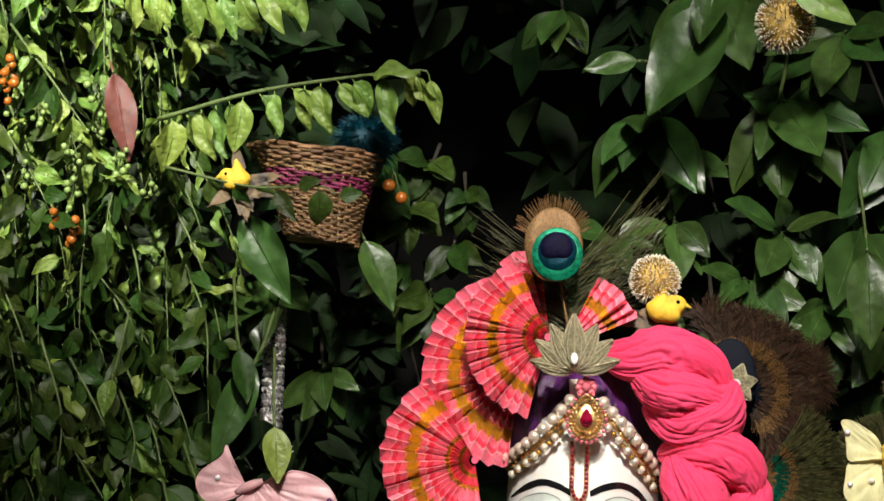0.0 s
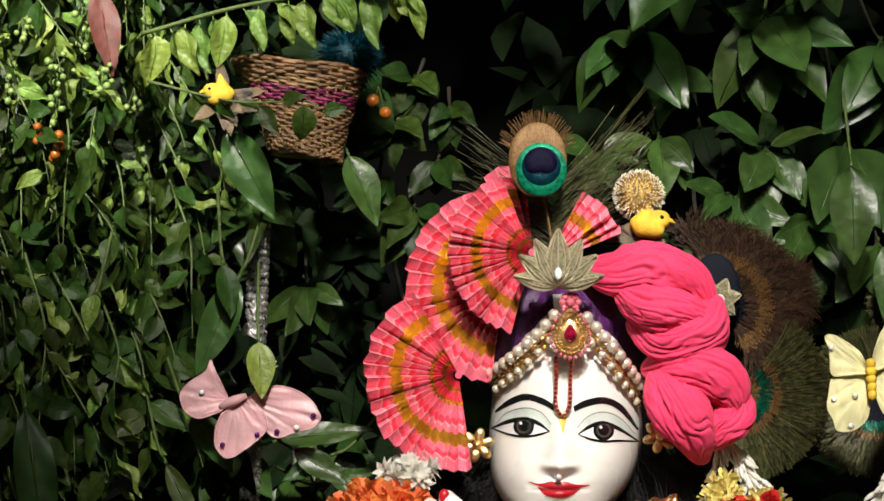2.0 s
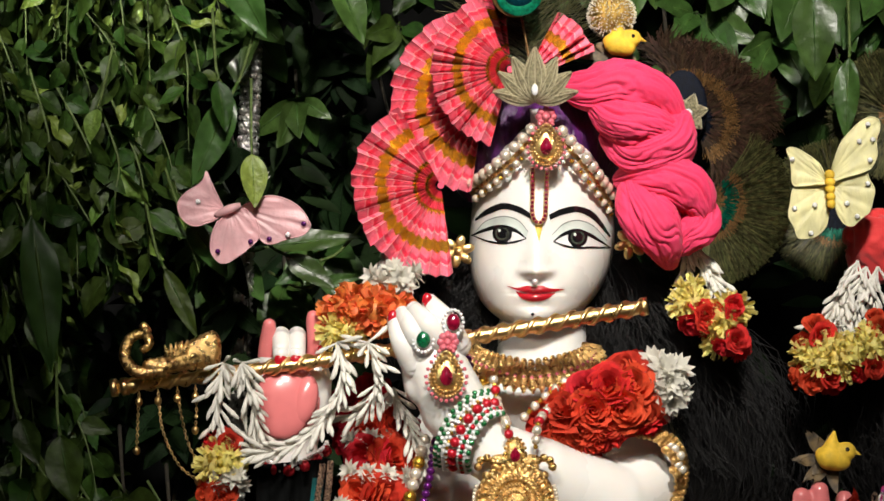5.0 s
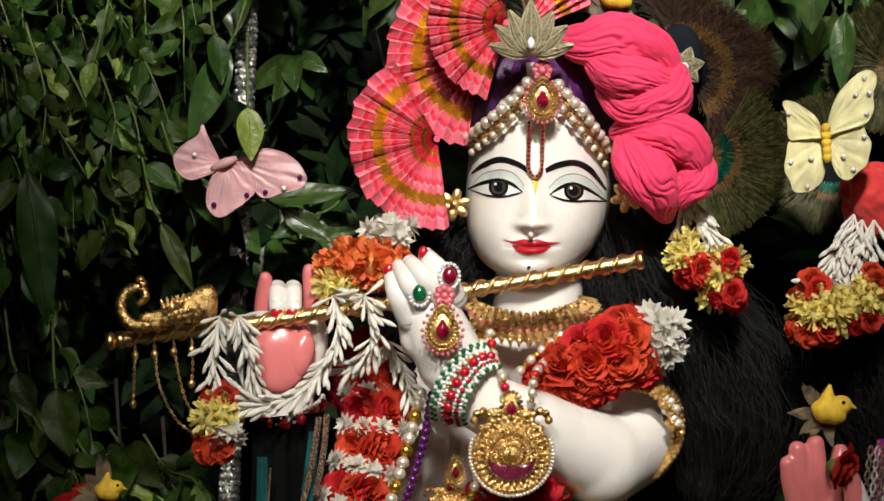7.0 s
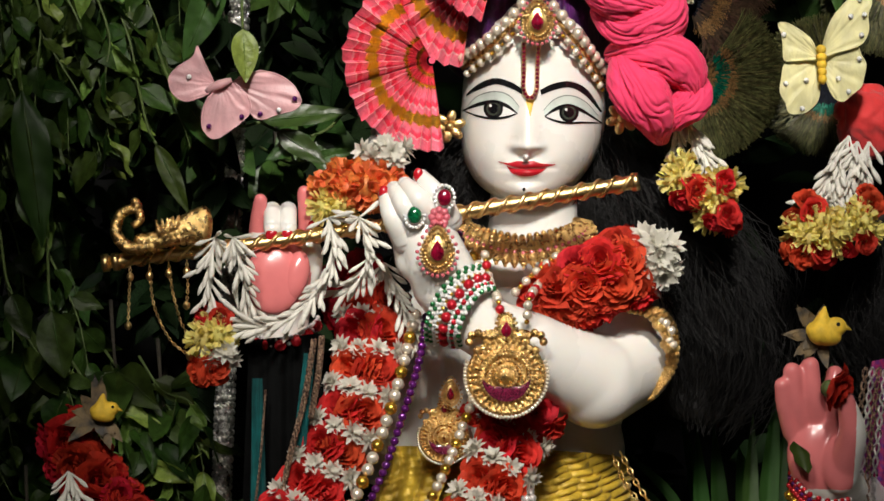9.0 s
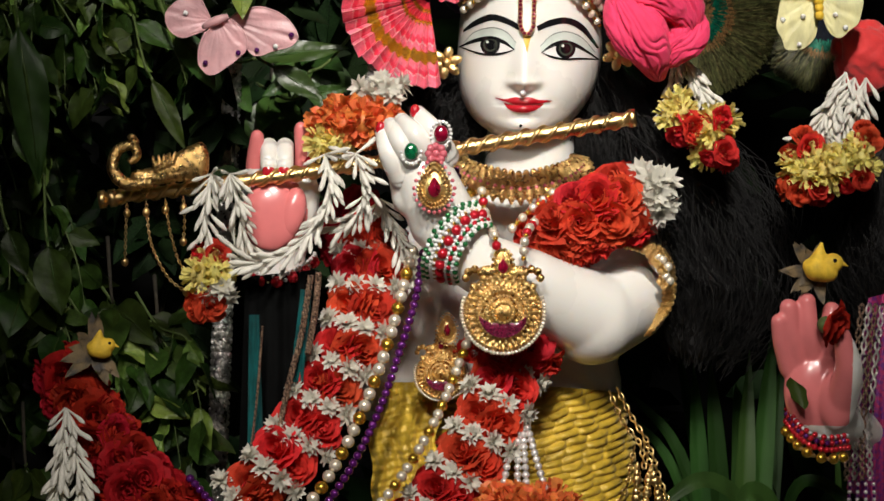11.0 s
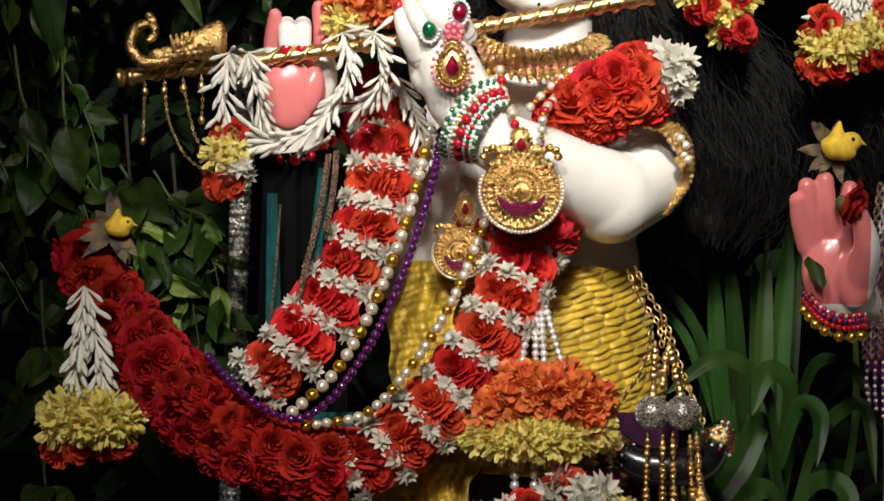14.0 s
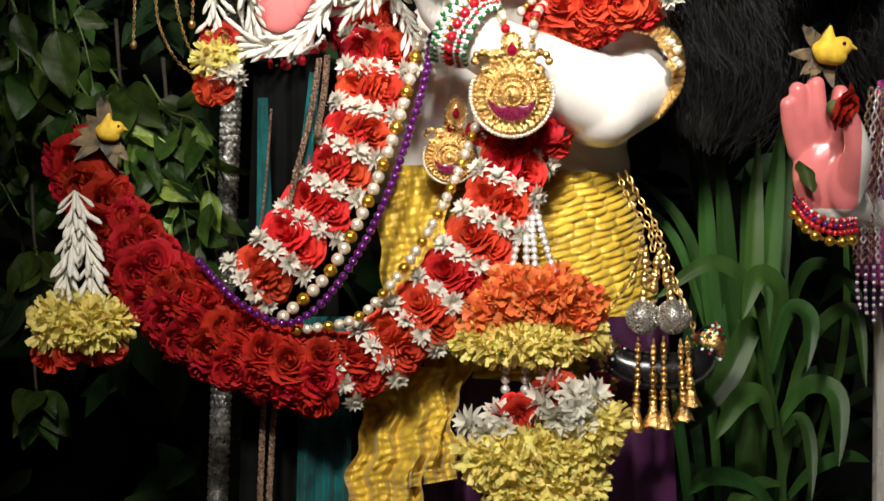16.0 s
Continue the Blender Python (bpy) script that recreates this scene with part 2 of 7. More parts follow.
TEAL_VELVET = mat("teal_velvet", (0.003, 0.085, 0.085), 0.6, 0, 0.3, 40, 0.2, 300, sheen=0.08, spec=0.2)
BLACK_VELVET = mat("black_velvet", (0.0035, 0.004, 0.004), 0.9, 0, 0.3, 40, 0.2, 400, spec=0.1)
# black for the back wall, in place of the shade behind the leaves
BACK_SHADE = mat("black_curtain", (0.002, 0.002, 0.002), 0.9, 0, 0.3, 20, 0.2, 200, spec=0.1)
BRAID = mat("metallic_braid", (0.45, 0.30, 0.20), 0.4, 0.8, 0.5, 500, 0.9, 900, second=(0.05, 0.03, 0.03))
MAGENTA_BROCADE = mat("magenta_brocade", (0.45, 0.03, 0.13), 0.5, 0.2, 0.4, 260, 0.6, 600, second=(0.12, 0.02, 0.20))
BUTTER_WING = mat("yellow_silk_wing", (0.88, 0.83, 0.44), 0.45, 0, 0.14, 60, 0.25, 300, stretch=(1, 1, 0.5), sheen=0.2, through_light=0.2)
PINK_WING = mat("pink_silk_wing", (0.86, 0.50, 0.52), 0.35, 0, 0.12, 45, 0.25, 300, sheen=0.3, through_light=0.3)
BIRD_FELT = mat("yellow_felt", (0.85, 0.55, 0.04), 0.7, 0, 0.15, 100, 0.3, 500)
BROWN_FEATHER = mat("brown_barb", (0.055, 0.028, 0.014), 0.55, 0.1, 0.3, 200, 0, 700, 0.03, 0.5)
OLIVE_FEATHER = mat("olive_barb", (0.085, 0.085, 0.028), 0.45, 0.25, 0.3, 200, 0, 700, 0.03, 0.5)
NAVY = mat("navy_feather", (0.003, 0.005, 0.012), 0.7, 0, 0.3, 200, 0.3, 700, spec=0.15)
GREEN_FEATHER = mat("iridescent_green_barb", (0.0, 0.13, 0.075), 0.35, 0.5, 0.3, 300, 0.3, 900)
BLUE_FEATHER = mat("iridescent_blue_eye", (0.004, 0.003, 0.022), 0.6, 0.0, 0.3, 300, 0.3, 900, spec=0.1)
EYE_GREEN = mat("emerald_feather_eye", (0.0, 0.27, 0.13), 0.4, 0.4, 0.3, 300, 0.3, 900)
TEAL_FEATHER = mat("iridescent_teal_eye", (0.0, 0.05, 0.075), 0.35, 0.5, 0.2, 300, 0.3, 900)
BRONZE_FEATHER = mat("bronze_barb", (0.24, 0.13, 0.045), 0.45, 0.4, 0.3, 400, 0.3, 900, stretch=(3, 1, 1))
KADAM = mat("kadam_flower", (0.62, 0.38, 0.09), 0.7, 0, 0.3, 100, 0.3, 800, 0.02, 0.2)
KADAM_TIP = mat("kadam_style_tip", (0.80, 0.74, 0.58), 0.6, 0, 0.1, 100, 0)
WICKER = mat("bamboo_strip", (0.25, 0.145, 0.06), 0.5, 0, 0.35, 60, 0.4, 600, 0.015, 0.3, stretch=(1, 1, 5))
WICKER_PINK = mat("magenta_dyed_strip", (0.22, 0.02, 0.08), 0.5, 0, 0.3, 60, 0.4, 600, 0.01, 0.3)
STONE = mat("altar_marble", (0.42, 0.38, 0.34), 0.35, 0, 0.15, 6, 0.05, 60)
PLASTER = mat("dark_plaster", (0.03, 0.028, 0.025), 0.85, 0, 0.15, 5, 0.15, 60)
FLOOR = mat("hall_stone_floor", (0.25, 0.22, 0.19), 0.4, 0, 0.2, 4, 0.05, 40)
HORN = mat("black_horn", (0.008, 0.008, 0.009), 0.25, 0, 0.2, 40, 0.05, 200, coat=0.6)

# ---- setting ----
def box(name, lo, hi, material, label, kind="structure", category="", bevel=0.0):
    bm = bmesh.new()
    bmesh.ops.create_cube(bm, size=1)
    for v in bm.verts:
        v.co = Vector([(a + b) / 2 + c * (b - a) for a, b, c in zip(lo, hi, v.co)])
    if bevel:
        bmesh.ops.bevel(bm, geom=bm.edges[:], offset=bevel, segments=2, affect="EDGES")
    return tagged(new(name, mesh_of(name, bm, material)), label, category, "", kind)


ALTAR = 0.72
box("floor", (-3.2, -5.2, -0.2), (3.2, 1.0, 0.0), FLOOR, "grey stone floor of the temple hall")
box("ceiling", (-3.2, -5.2, 4.0), (3.2, 1.0, 4.2), PLASTER, "plain dark plaster ceiling")
# the back wall is coloured black so gaps between leaves read as unlit
box("wall_back", (-3.2, 1.0, -0.2), (3.2, 1.2, 4.2), BACK_SHADE, "added wall behind the altar, black in place of shade")
box("wall_front", (-3.2, -5.4, -0.2), (3.2, -5.2, 4.2), PLASTER, "dark plaster wall of the hall")
box("wall_left", (-3.4, -5.4, -0.2), (-3.2, 1.2, 4.2), PLASTER, "dark plaster side wall")
box("wall_right", (3.2, -5.4, -0.2), (3.4, 1.2, 4.2), PLASTER, "dark plaster side wall")
box("altar_platform", (-1.6, -0.5, 0.0), (1.6, 0.995, ALTAR), STONE, "raised stone altar platform", bevel=0.01)

# ---- the marble statue ----
from mathutils.bvhtree import BVHTree


def fused(bm, voxel, smooth):
    """The joined skin of overlapping closed forms."""
    ob = new("clay", mesh_of("clay", bm))
    re = ob.modifiers.new("skin", "REMESH")
    re.mode, re.voxel_size = "VOXEL", voxel
    sm = ob.modifiers.new("soft", "SMOOTH")
    sm.factor, sm.iterations = 0.5, smooth
    dg = bpy.context.evaluated_depsgraph_get()
    me = bpy.data.meshes.new_from_object(ob.evaluated_get(dg))
    bpy.data.objects.remove(ob)
    out = bmesh.new()
    out.from_mesh(me)
    for f in out.faces:
        f.smooth = True
    return out


def finger(bm, pts, r0, r1):
    """A smoothly bent, tapering finger."""
    line = spline([at(*p) for p in pts], 18)
    radii = [r0 + (r1 - r0) * (i / 18) ** 1.3 for i in range(19)]
    tube(bm, line, radii, 28)
    blob(bm, line[0], r0, 28, 18)
    blob(bm, line[-1], r1, 28, 18)


def lay(bm, tree, upper, lower, mi, lift, rows=4, n=24):
    """A thin painted patch between two curves, laid on the surface beneath."""
    def drop(p):
        u, v = p
        a = at(u, v, -40)
        d = (at(u, v, 0) - a).normalized()
        hit = tree.ray_cast(a, d)
        return (hit[0] if hit[0] else at(u, v, 0)) - d * lift
    up = spline([Vector((*p, 0)) for p in upper], n)
    lo = spline([Vector((*p, 0)) for p in lower], n)
    sheet(bm, [[drop(a.lerp(b, i / rows).to_2d()) for a, b in zip(up, lo)] for i in range(rows + 1)], mi)


def ease(a, b, x):
    x = min(1, max(0, (x - a) / (b - a)))
    return x * x * (3 - 2 * x)


def face_relief(u, v):
    """Centimetres by which nose, lips, chin, cheeks and eyes stand out from the egg of the head."""
    def g(cu, cv, su, sv):
        return math.exp(-((u - cu) / su) ** 2 - ((v - cv) / sv) ** 2)
    h = (0.22 + 0.92 * ease(292, 398, v)) * math.exp(-((u - 945) / (16 + 6 * ease(320, 395, v))) ** 2) * ease(262, 318, v) * (1 - ease(400 - 0.3 * abs(u - 945), 424 - 0.3 * abs(u - 945), v))
    h += 0.40 * g(944, 399, 15, 11) + 0.36 * (g(923, 399, 10, 8) + g(966, 399, 10, 8))
    h -= 0.14 * (g(933, 413, 6, 4) + g(956, 413, 6, 4))
    h += 0.22 * g(943, 437, 44, 16) + 0.17 * g(943, 431, 27, 5) + 0.22 * g(943, 446, 22, 6) - 0.17 * g(943, 438, 38, 2.4)
    h -= 0.12 * (g(896, 431, 7, 7) + g(990, 434, 7, 7)) + 0.13 * g(942, 461, 26, 6)
    h += 0.40 * g(941, 479, 26, 13) + 0.30 * (g(876, 410, 38, 34) + g(1012, 412, 38, 34))
    h -= 0.42 * (g(884, 328, 44, 24) + g(1018, 335, 44, 24))
    h += 0.30 * (g(884, 332, 30, 16) + g(1018, 339, 30, 16))
    return h


def head(bm):
    """A smooth egg-shaped head with a modelled face."""
    levels = spline([(110, 50, -5, 6), (170, 97, -6.4, 7.5), (220, 114, -7.2, 8), (271, 123, -7.45, 8), (331, 128, -7.5, 8), (371, 127, -7.5, 7.5), (411, 119, -7.4, 6.5),
                     (441, 105, -7.2, 5), (466, 85, -6.9, 3), (484, 60, -6.3, 1), (494, 37, -5.6, -1), (499, 15, -4.7, -2.6), (499.6, 0.6, -3.9, -3.5)], 200)
    rows = []
    for v, w, f, b in levels:
        mid, c, row = 955 - 13 * ease(320, 500, v), min(0.5, (f + b) / 2), []
        for k in range(221):
            a = 2 * math.pi * k / 220
            x, q = math.cos(a), math.sin(a)
            u = mid + w * math.copysign(abs(x) ** 0.92, x)
            y = c + ((f - c) * q ** 0.95 - face_relief(u, v) * min(1, 2 * q) if q > 0 else (c - b) * q)
            row.append(at(u, v, y))
        rows.append(row)
    sheet(bm, rows)


def statue():
    bm = bmesh.new()
    # neck, trunk
    capsule(bm, at(955, 470, 1), at(955, 590, 1), 0.038, 0.042)
    blob(bm, at(955, 690, 2), (0.095, 0.058, 0.075), 48, 32)
    blob(bm, at(960, 800, 2), (0.088, 0.06, 0.09), 48, 32)
    blob(bm, at(955, 940, 2), (0.082, 0.058, 0.075), 48, 32)
    capsule(bm, at(880, 1000, 2), at(880, 2030, 2), 0.05, 0.035)
    capsule(bm, at(1010, 1000, 2), at(1030, 2030, 2), 0.055, 0.035)
    # arm folded across the chest
    blob(bm, at(1120, 655, 2), (0.045, 0.05, 0.045), 48, 32)
    capsule(bm, at(1128, 668, 1), at(1122, 780, -4), 0.043, 0.041)
    capsule(bm, at(1122, 780, -4), at(1065, 818, -8), 0.041, 0.040)
    capsule(bm, at(1065, 812, -8), at(950, 760, -12), 0.040, 0.033)
    capsule(bm, at(950, 760, -12), at(858, 715, -14), 0.033, 0.026)
    capsule(bm, at(858, 715, -14), at(800, 640, -14), 0.026, 0.030)
    capsule(bm, at(800, 640, -14), at(765, 560, -14), 0.030, 0.026)
    capsule(bm, at(748, 600, -13.5), at(728, 540, -13.5), 0.019, 0.014)
    # arm to the raised palm
    capsule(bm, at(800, 700, 4), at(690, 930, 3), 0.040, 0.036)
    capsule(bm, at(690, 930, 3), at(525, 860, -5), 0.033, 0.026)
    capsule(bm, at(525, 860, -5), at(505, 770, -8), 0.026, 0.024)
    capsule(bm, at(505, 770, -8), at(503, 690, -9), 0.026, 0.026)
    capsule(bm, at(503, 670, -9), at(505, 620, -9), 0.031, 0.033)
    capsule(bm, at(545, 660, -9), at(552, 590, -9.5), 0.016, 0.015)
    finger(bm, [(552, 590, -9), (555, 540, -10), (548, 478, -10.5)], 0.0115, 0.0062)
    finger(bm, [(470, 600, -9), (468, 540, -10), (471, 492, -11)], 0.0105, 0.0062)
    out = fused(bm, 0.0018, 20)
    head(out)
    tree = BVHTree.FromBMesh(out)
    for f in out.faces:
        c = f.calc_center_median()
        if f.normal.y < -0.25:
            q = (c - at(503, 628, -11.5))
            if (q.x / 0.0275) ** 2 + (q.z / 0.034) ** 2 < 1:
                f.material_index = 1
        q = c - at(510, 530, -10)
        if abs(q.x) < 0.034 and -0.010 < q.z < 0.04 and (c.x < at(484, 0, -10).x or (c.x > at(536, 0, -10).x and c.x < at(560, 0, -10).x)):
            f.material_index = 1
    for pts in ([(806, 528, -14.5), (782, 484, -16.2), (756, 453, -15)], [(780, 532, -15.2), (752, 492, -16.6), (728, 466, -15)],
                [(754, 545, -15.2), (727, 504, -16.4), (708, 474, -14.6)], [(728, 566, -14.8), (705, 520, -15.8), (694, 483, -14.2)]):
        finger(out, pts, 0.0112, 0.0070)
    # palm mound, curled fingers and nails
    blob(out, at(494, 634, -11.9), (0.025, 0.009, 0.030), 32, 20, mi=1)
    blob(out, at(533, 628, -11.9), (0.0115, 0.009, 0.022), 32, 20, Euler((0, 0.25, 0)).to_matrix(), mi=1)
    for u in (492, 520):
        capsule(out, at(u, 512, -10.5), at(u, 545, -12.4), 0.0078, 0.0074)
        blob(out, at(u - 1, 556, -12.9), (0.0056, 0.003, 0.0065), 12, 8, mi=2)
    for p in ((690, 480, -14.9), (751, 449, -15.6), (564, 541, -11.3)):
        blob(out, at(*p), (0.0045, 0.003, 0.0062), 12, 8, mi=2)
    # painted features
    for up, lo in (([(836, 305), (858, 287), (886, 277), (915, 284), (937, 297)], [(836, 309), (862, 296), (888, 288), (915, 295), (935, 306)]),
                   ([(967, 298), (990, 287), (1020, 283), (1050, 297), (1077, 336)], [(969, 307), (992, 298), (1020, 294), (1046, 307), (1074, 338)])):
        lay(out, tree, up, lo, 3, 0.0006)
    for cu, cv, up, lo, lid in ((884, 331, [(838, 337), (856, 325), (884, 320), (908, 327), (927, 340)], [(838, 336), (858, 345), (884, 349), (908, 346), (927, 340)],
                                 [(838, 327), (856, 309), (886, 301), (912, 308), (930, 328)]),
                                (1018, 338, [(975, 345), (994, 333), (1018, 327), (1044, 337), (1068, 354)], [(975, 345), (994, 353), (1018, 357), (1044, 356), (1068, 354)],
                                 [(973, 334), (992, 315), (1018, 308), (1046, 318), (1070, 344)])):
        lay(out, tree, lid, up, 6, 0.0005)
        lay(out, tree, [(u, v - 1.0) for u, v in lid], [(u, v + 0.8) for u, v in lid], 8, 0.0007, 2)
        lay(out, tree, up, lo, 4, 0.0007)
        tail = (-9, -2) if cu < 950 else (9, 3)
        end = 0 if cu < 950 else -1
        for curve, thick in ((up, 7.0), (lo, 3.4)):
            curve = list(curve)
            curve[end] = (curve[end][0] + tail[0], curve[end][1] + tail[1])
            lay(out, tree, [(u, v - thick * (0.15 if i in (0, 4) else 0.6)) for i, (u, v) in enumerate(curve)], [(u, v + thick * (0.15 if i in (0, 4) else 0.4)) for i, (u, v) in enumerate(curve)], 3, 0.0010, 2)
        for r, mi, lift in ((17.5, 3, 0.0009), (12.5, 5, 0.0010), (9.0, 3, 0.0011)):
            ring = [math.pi * i / 12 for i in range(13)]
            lay(out, tree, [(cu - r * math.cos(a), cv - min(r * math.sin(a), 10.0)) for a in ring],
                [(cu - r * math.cos(a), cv + r * math.sin(a)) for a in ring], mi, lift)
        # small white dot paints a highlight onto the iris
        glint = [math.pi * i / 6 for i in range(7)]
        lay(out, tree, [(cu - 5 - 2.4 * math.cos(a), cv - 5 - 2.4 * math.sin(a)) for a in glint], [(cu - 5 - 2.4 * math.cos(a), cv - 5 + 2.4 * math.sin(a)) for a in glint], 4, 0.0013, 2, 6)
    lay(out, tree, [(893, 424.5), (911, 427.5), (929, 423.5), (941, 426), (953, 423.5), (970, 428.5), (994, 430)],
        [(893, 425.5), (911, 432), (929, 437), (941, 437.6), (953, 437), (970, 435.5), (994, 431)], 2, 0.0006, 6, 36)
    lay(out, tree, [(908, 433), (920, 437), (931, 438), (942, 438.6), (954, 438), (966, 437.5), (978, 436)],
        [(908, 434), (917, 445), (929, 450), (942, 451.5), (955, 450), (967, 445), (978, 437)], 2, 0.0007, 6, 36)
    lay(out, tree, [(935, 474), (938, 471.5), (941, 474)], [(935, 475), (938, 478), (941, 475)], 3, 0.0006, 3, 8)
    lay(out, tree, [(941, 314), (949, 312), (957, 314)], [(945, 330), (949, 345), (953, 330)], 7, 0.0005, 4, 8)
    solid("statue", out, [MARBLE, PINK_PAINT, RED_LACQUER, BLACK_PAINT, EYE_WHITE, IRIS, LID_GREEN, SANDAL, CREASE],
          "white marble temple statue with painted features playing a flute", "statue")


statue()


def other_statue():
    """The raised hand of the neighbouring statue, on its arm and trunk."""
    bm = bmesh.new()
    U, V, Y = 1465, 935, -12
    blob(bm, at(U + 2, V + 10, Y), (0.030, 0.016, 0.038), 48, 32)
    capsule(bm, at(U + 14, V + 60, Y + 1), at(1600, V + 100, Y + 12), 0.020, 0.016)
    capsule(bm, at(1600, V + 100, Y + 12), at(1690, 1120, 3), 0.016, 0.045)
    for pts, r in (([(1414, 905, Y), (1402, 858, Y - 1), (1397, 822, Y - 1.6)], 0.0086), ([(1433, 895, Y), (1421, 845, Y - 1), (1414, 797, Y - 1.4)], 0.0094),
                   ([(1458, 892, Y), (1450, 840, Y - 1), (1446, 787, Y - 1)], 0.0096), ([(1484, 892, Y), (1486, 842, Y - 0.5), (1490, 802, Y)], 0.0092)):
        finger(bm, pts, r, r * 0.84)
    finger(bm, [(1506, 965, Y - 1), (1521, 905, Y - 3), (1509, 848, Y - 4)], 0.0150, 0.0078)
    blob(bm, at(1500, 962, Y - 1.2), (0.017, 0.012, 0.026), 32, 20)
    blob(bm, at(1760, 1000, 4), (0.11, 0.07, 0.18), 48, 32)
    capsule(bm, at(1750, 1150, 4), at(1750, 2030, 4), 0.10, 0.10)
    out = fused(bm, 0.0016, 6)
    for f in out.faces:
        c = f.calc_center_median()
        if f.normal.y < 0.1 and c.z > at(0, V + 70, Y).z and c.x < at(1519, 0, Y).x:
            f.material_index = 1
    solid("statue", out, [MARBLE, PINK_PAINT], "neighbouring marble statue with a raised pink-painted palm", "statue")


other_statue()


# ---- flowers, leaves and beads that are made once ----
def rose_mesh(name, material, seed):
    """A full garden rose 3.6 cm across, facing +z: one long whorl of lapped, lobed petals, tight at the heart and opening outwards."""
    rng = random.Random(seed)
    off = Vector((seed * 1.3, seed * 2.1, 0))
    lobes, a = [], 0.0
    while a < 2 * math.pi * 6.2:
        span = rng.uniform(1.5, 2.3) if a < 12 else rng.uniform(1.0, 1.6)
        lobes.append((a, span, rng.uniform(-0.0014, 0.0012), rng.uniform(-0.2, 0.2)))
        a += span
    rows = []
    for a0, span, dh, skew in lobes:
        n = 7
        for j in range(n):
            q = 2 * j / (n - 1) - 1
            b = a0 + span * (j + 0.15) / n
            s0 = b / (2 * math.pi * 6.4)
            r = 0.0010 + 0.0150 * s0 ** 0.85 + 0.0014 * (q + 1) * s0
            lean, h = s0 ** 2.2, 0.0128 - 0.0105 * s0 ** 2.4 + dh
            row = []
            for i in range(6):
                s = i / 5
                rr = r * (0.62 + 0.38 * s ** 1.4) + lean * 0.0042 * s ** 3
                z = -0.004 + (h + 0.004) * s ** 0.75 * (1 - (0.10 + 0.25 * s0) * abs(q) ** 3 + skew * q * 0.4) - lean * 0.0045 * max(0, s - 0.6) - 0.0016 * max(0, s - 0.8) * (1 - s0)
                p = Vector((rr * math.cos(b), rr * math.sin(b), z))
                row.append(p + Vector((noise.noise(p * 240 + off), noise.noise(p * 240 + off + Vector((9, 0, 0))), noise.noise(p * 240 + off + Vector((0, 9, 0))))) * (0.0009 * (0.3 + s)))
            rows.append(row)
    bm = bmesh.new()
    sheet(bm, rows)
    return mesh_of(name, bm, material)


def petal_ball(name, material, seed, r=0.02, n=40, length=0.011, width=0.0045, flat=1.0, low=-0.3):
    """A ruffled flower head: many small cupped petals on a core, facing +z."""
    rng = random.Random(seed)
    bm = bmesh.new()
    core = r - length * 0.55
    blob(bm, Vector((0, 0, 0)), (core, core, core * flat), 10, 6)
    for k in range(n):
        z = low + (1 - low) * (k + 0.5) / n
        a = k * 2.39996 + rng.uniform(-0.3, 0.3)
        q = math.sqrt(max(0, 1 - z * z))
        d = Vector((q * math.cos(a), q * math.sin(a), z))
        d = (d + Vector((rng.uniform(-0.25, 0.25), rng.uniform(-0.25, 0.25), rng.uniform(-0.25, 0.25)))).normalized()
        rot = frame_of(d, d.cross(Vector((rng.uniform(-1, 1), rng.uniform(-1, 1), rng.uniform(-1, 1)))))
        base = Vector((d.x * core * 0.8, d.y * core * 0.8, d.z * core * flat * 0.8))
        L, W = length * rng.uniform(0.8, 1.2), width * rng.uniform(0.8, 1.2)
        rows = []
        for i in range(4):
            s = i / 3
            w = W * (0.35 + 1.0 * s - 0.55 * s ** 4)
            rows.append([base + rot @ Vector((w * j, L * s, 0.35 * w * abs(j) + 0.0015 * s * s * rng.uniform(-1, 1))) for j in (-1, 0, 1)])
        sheet(bm, rows)
    return mesh_of(name, bm, material)


def star_flower(name, material, seed, n=24, length=0.017, width=0.0034):
    """A white flower of narrow pointed petals in three whorls, opening along +z."""
    rng = random.Random(seed)
    bm = bmesh.new()
    for k in range(n):
        tier = k % 3
        a = 2 * math.pi * k / n + rng.uniform(-0.12, 0.12)
        e = (0.25, 0.65, 1.1)[tier] + rng.uniform(-0.12, 0.12)
        d = Vector((math.cos(a) * math.cos(e), math.sin(a) * math.cos(e), math.sin(e)))
        rot = frame_of(d, Vector((0, 0, 1)))
        L = length * rng.uniform(0.85, 1.1)
        rows = []
        for i in range(5):
            s = i / 4
            w = width * (0.5 + 1.5 * s - 1.95 * s ** 3)
            rows.append([rot @ Vector((w * j, L * s, 0.4 * w * abs(j) - 0.003 * s * s + 0.001)) for j in (-1, 0, 1)])
        sheet(bm, rows)
    blob(bm, Vector((0, 0, 0.001)), 0.0035, 8, 6)
    return mesh_of(name, bm, material)


def bud_mesh(name, seed):
    """A long jasmine bud along +y, 2 cm, slightly bent."""
    rng = random.Random(seed)
    bm = bmesh.new()
    bend = rng.uniform(-0.002, 0.002)
    pts = [Vector((bend * s * s, 0.021 * s, 0.002 * s * s)) for s in (0, 0.3, 0.55, 0.75, 0.9, 1)]
    tube(bm, pts, [0.0008, 0.0010, 0.0017, 0.0021, 0.0014, 0.0003], 6)
    return mesh_of(name, bm, JASMINE)


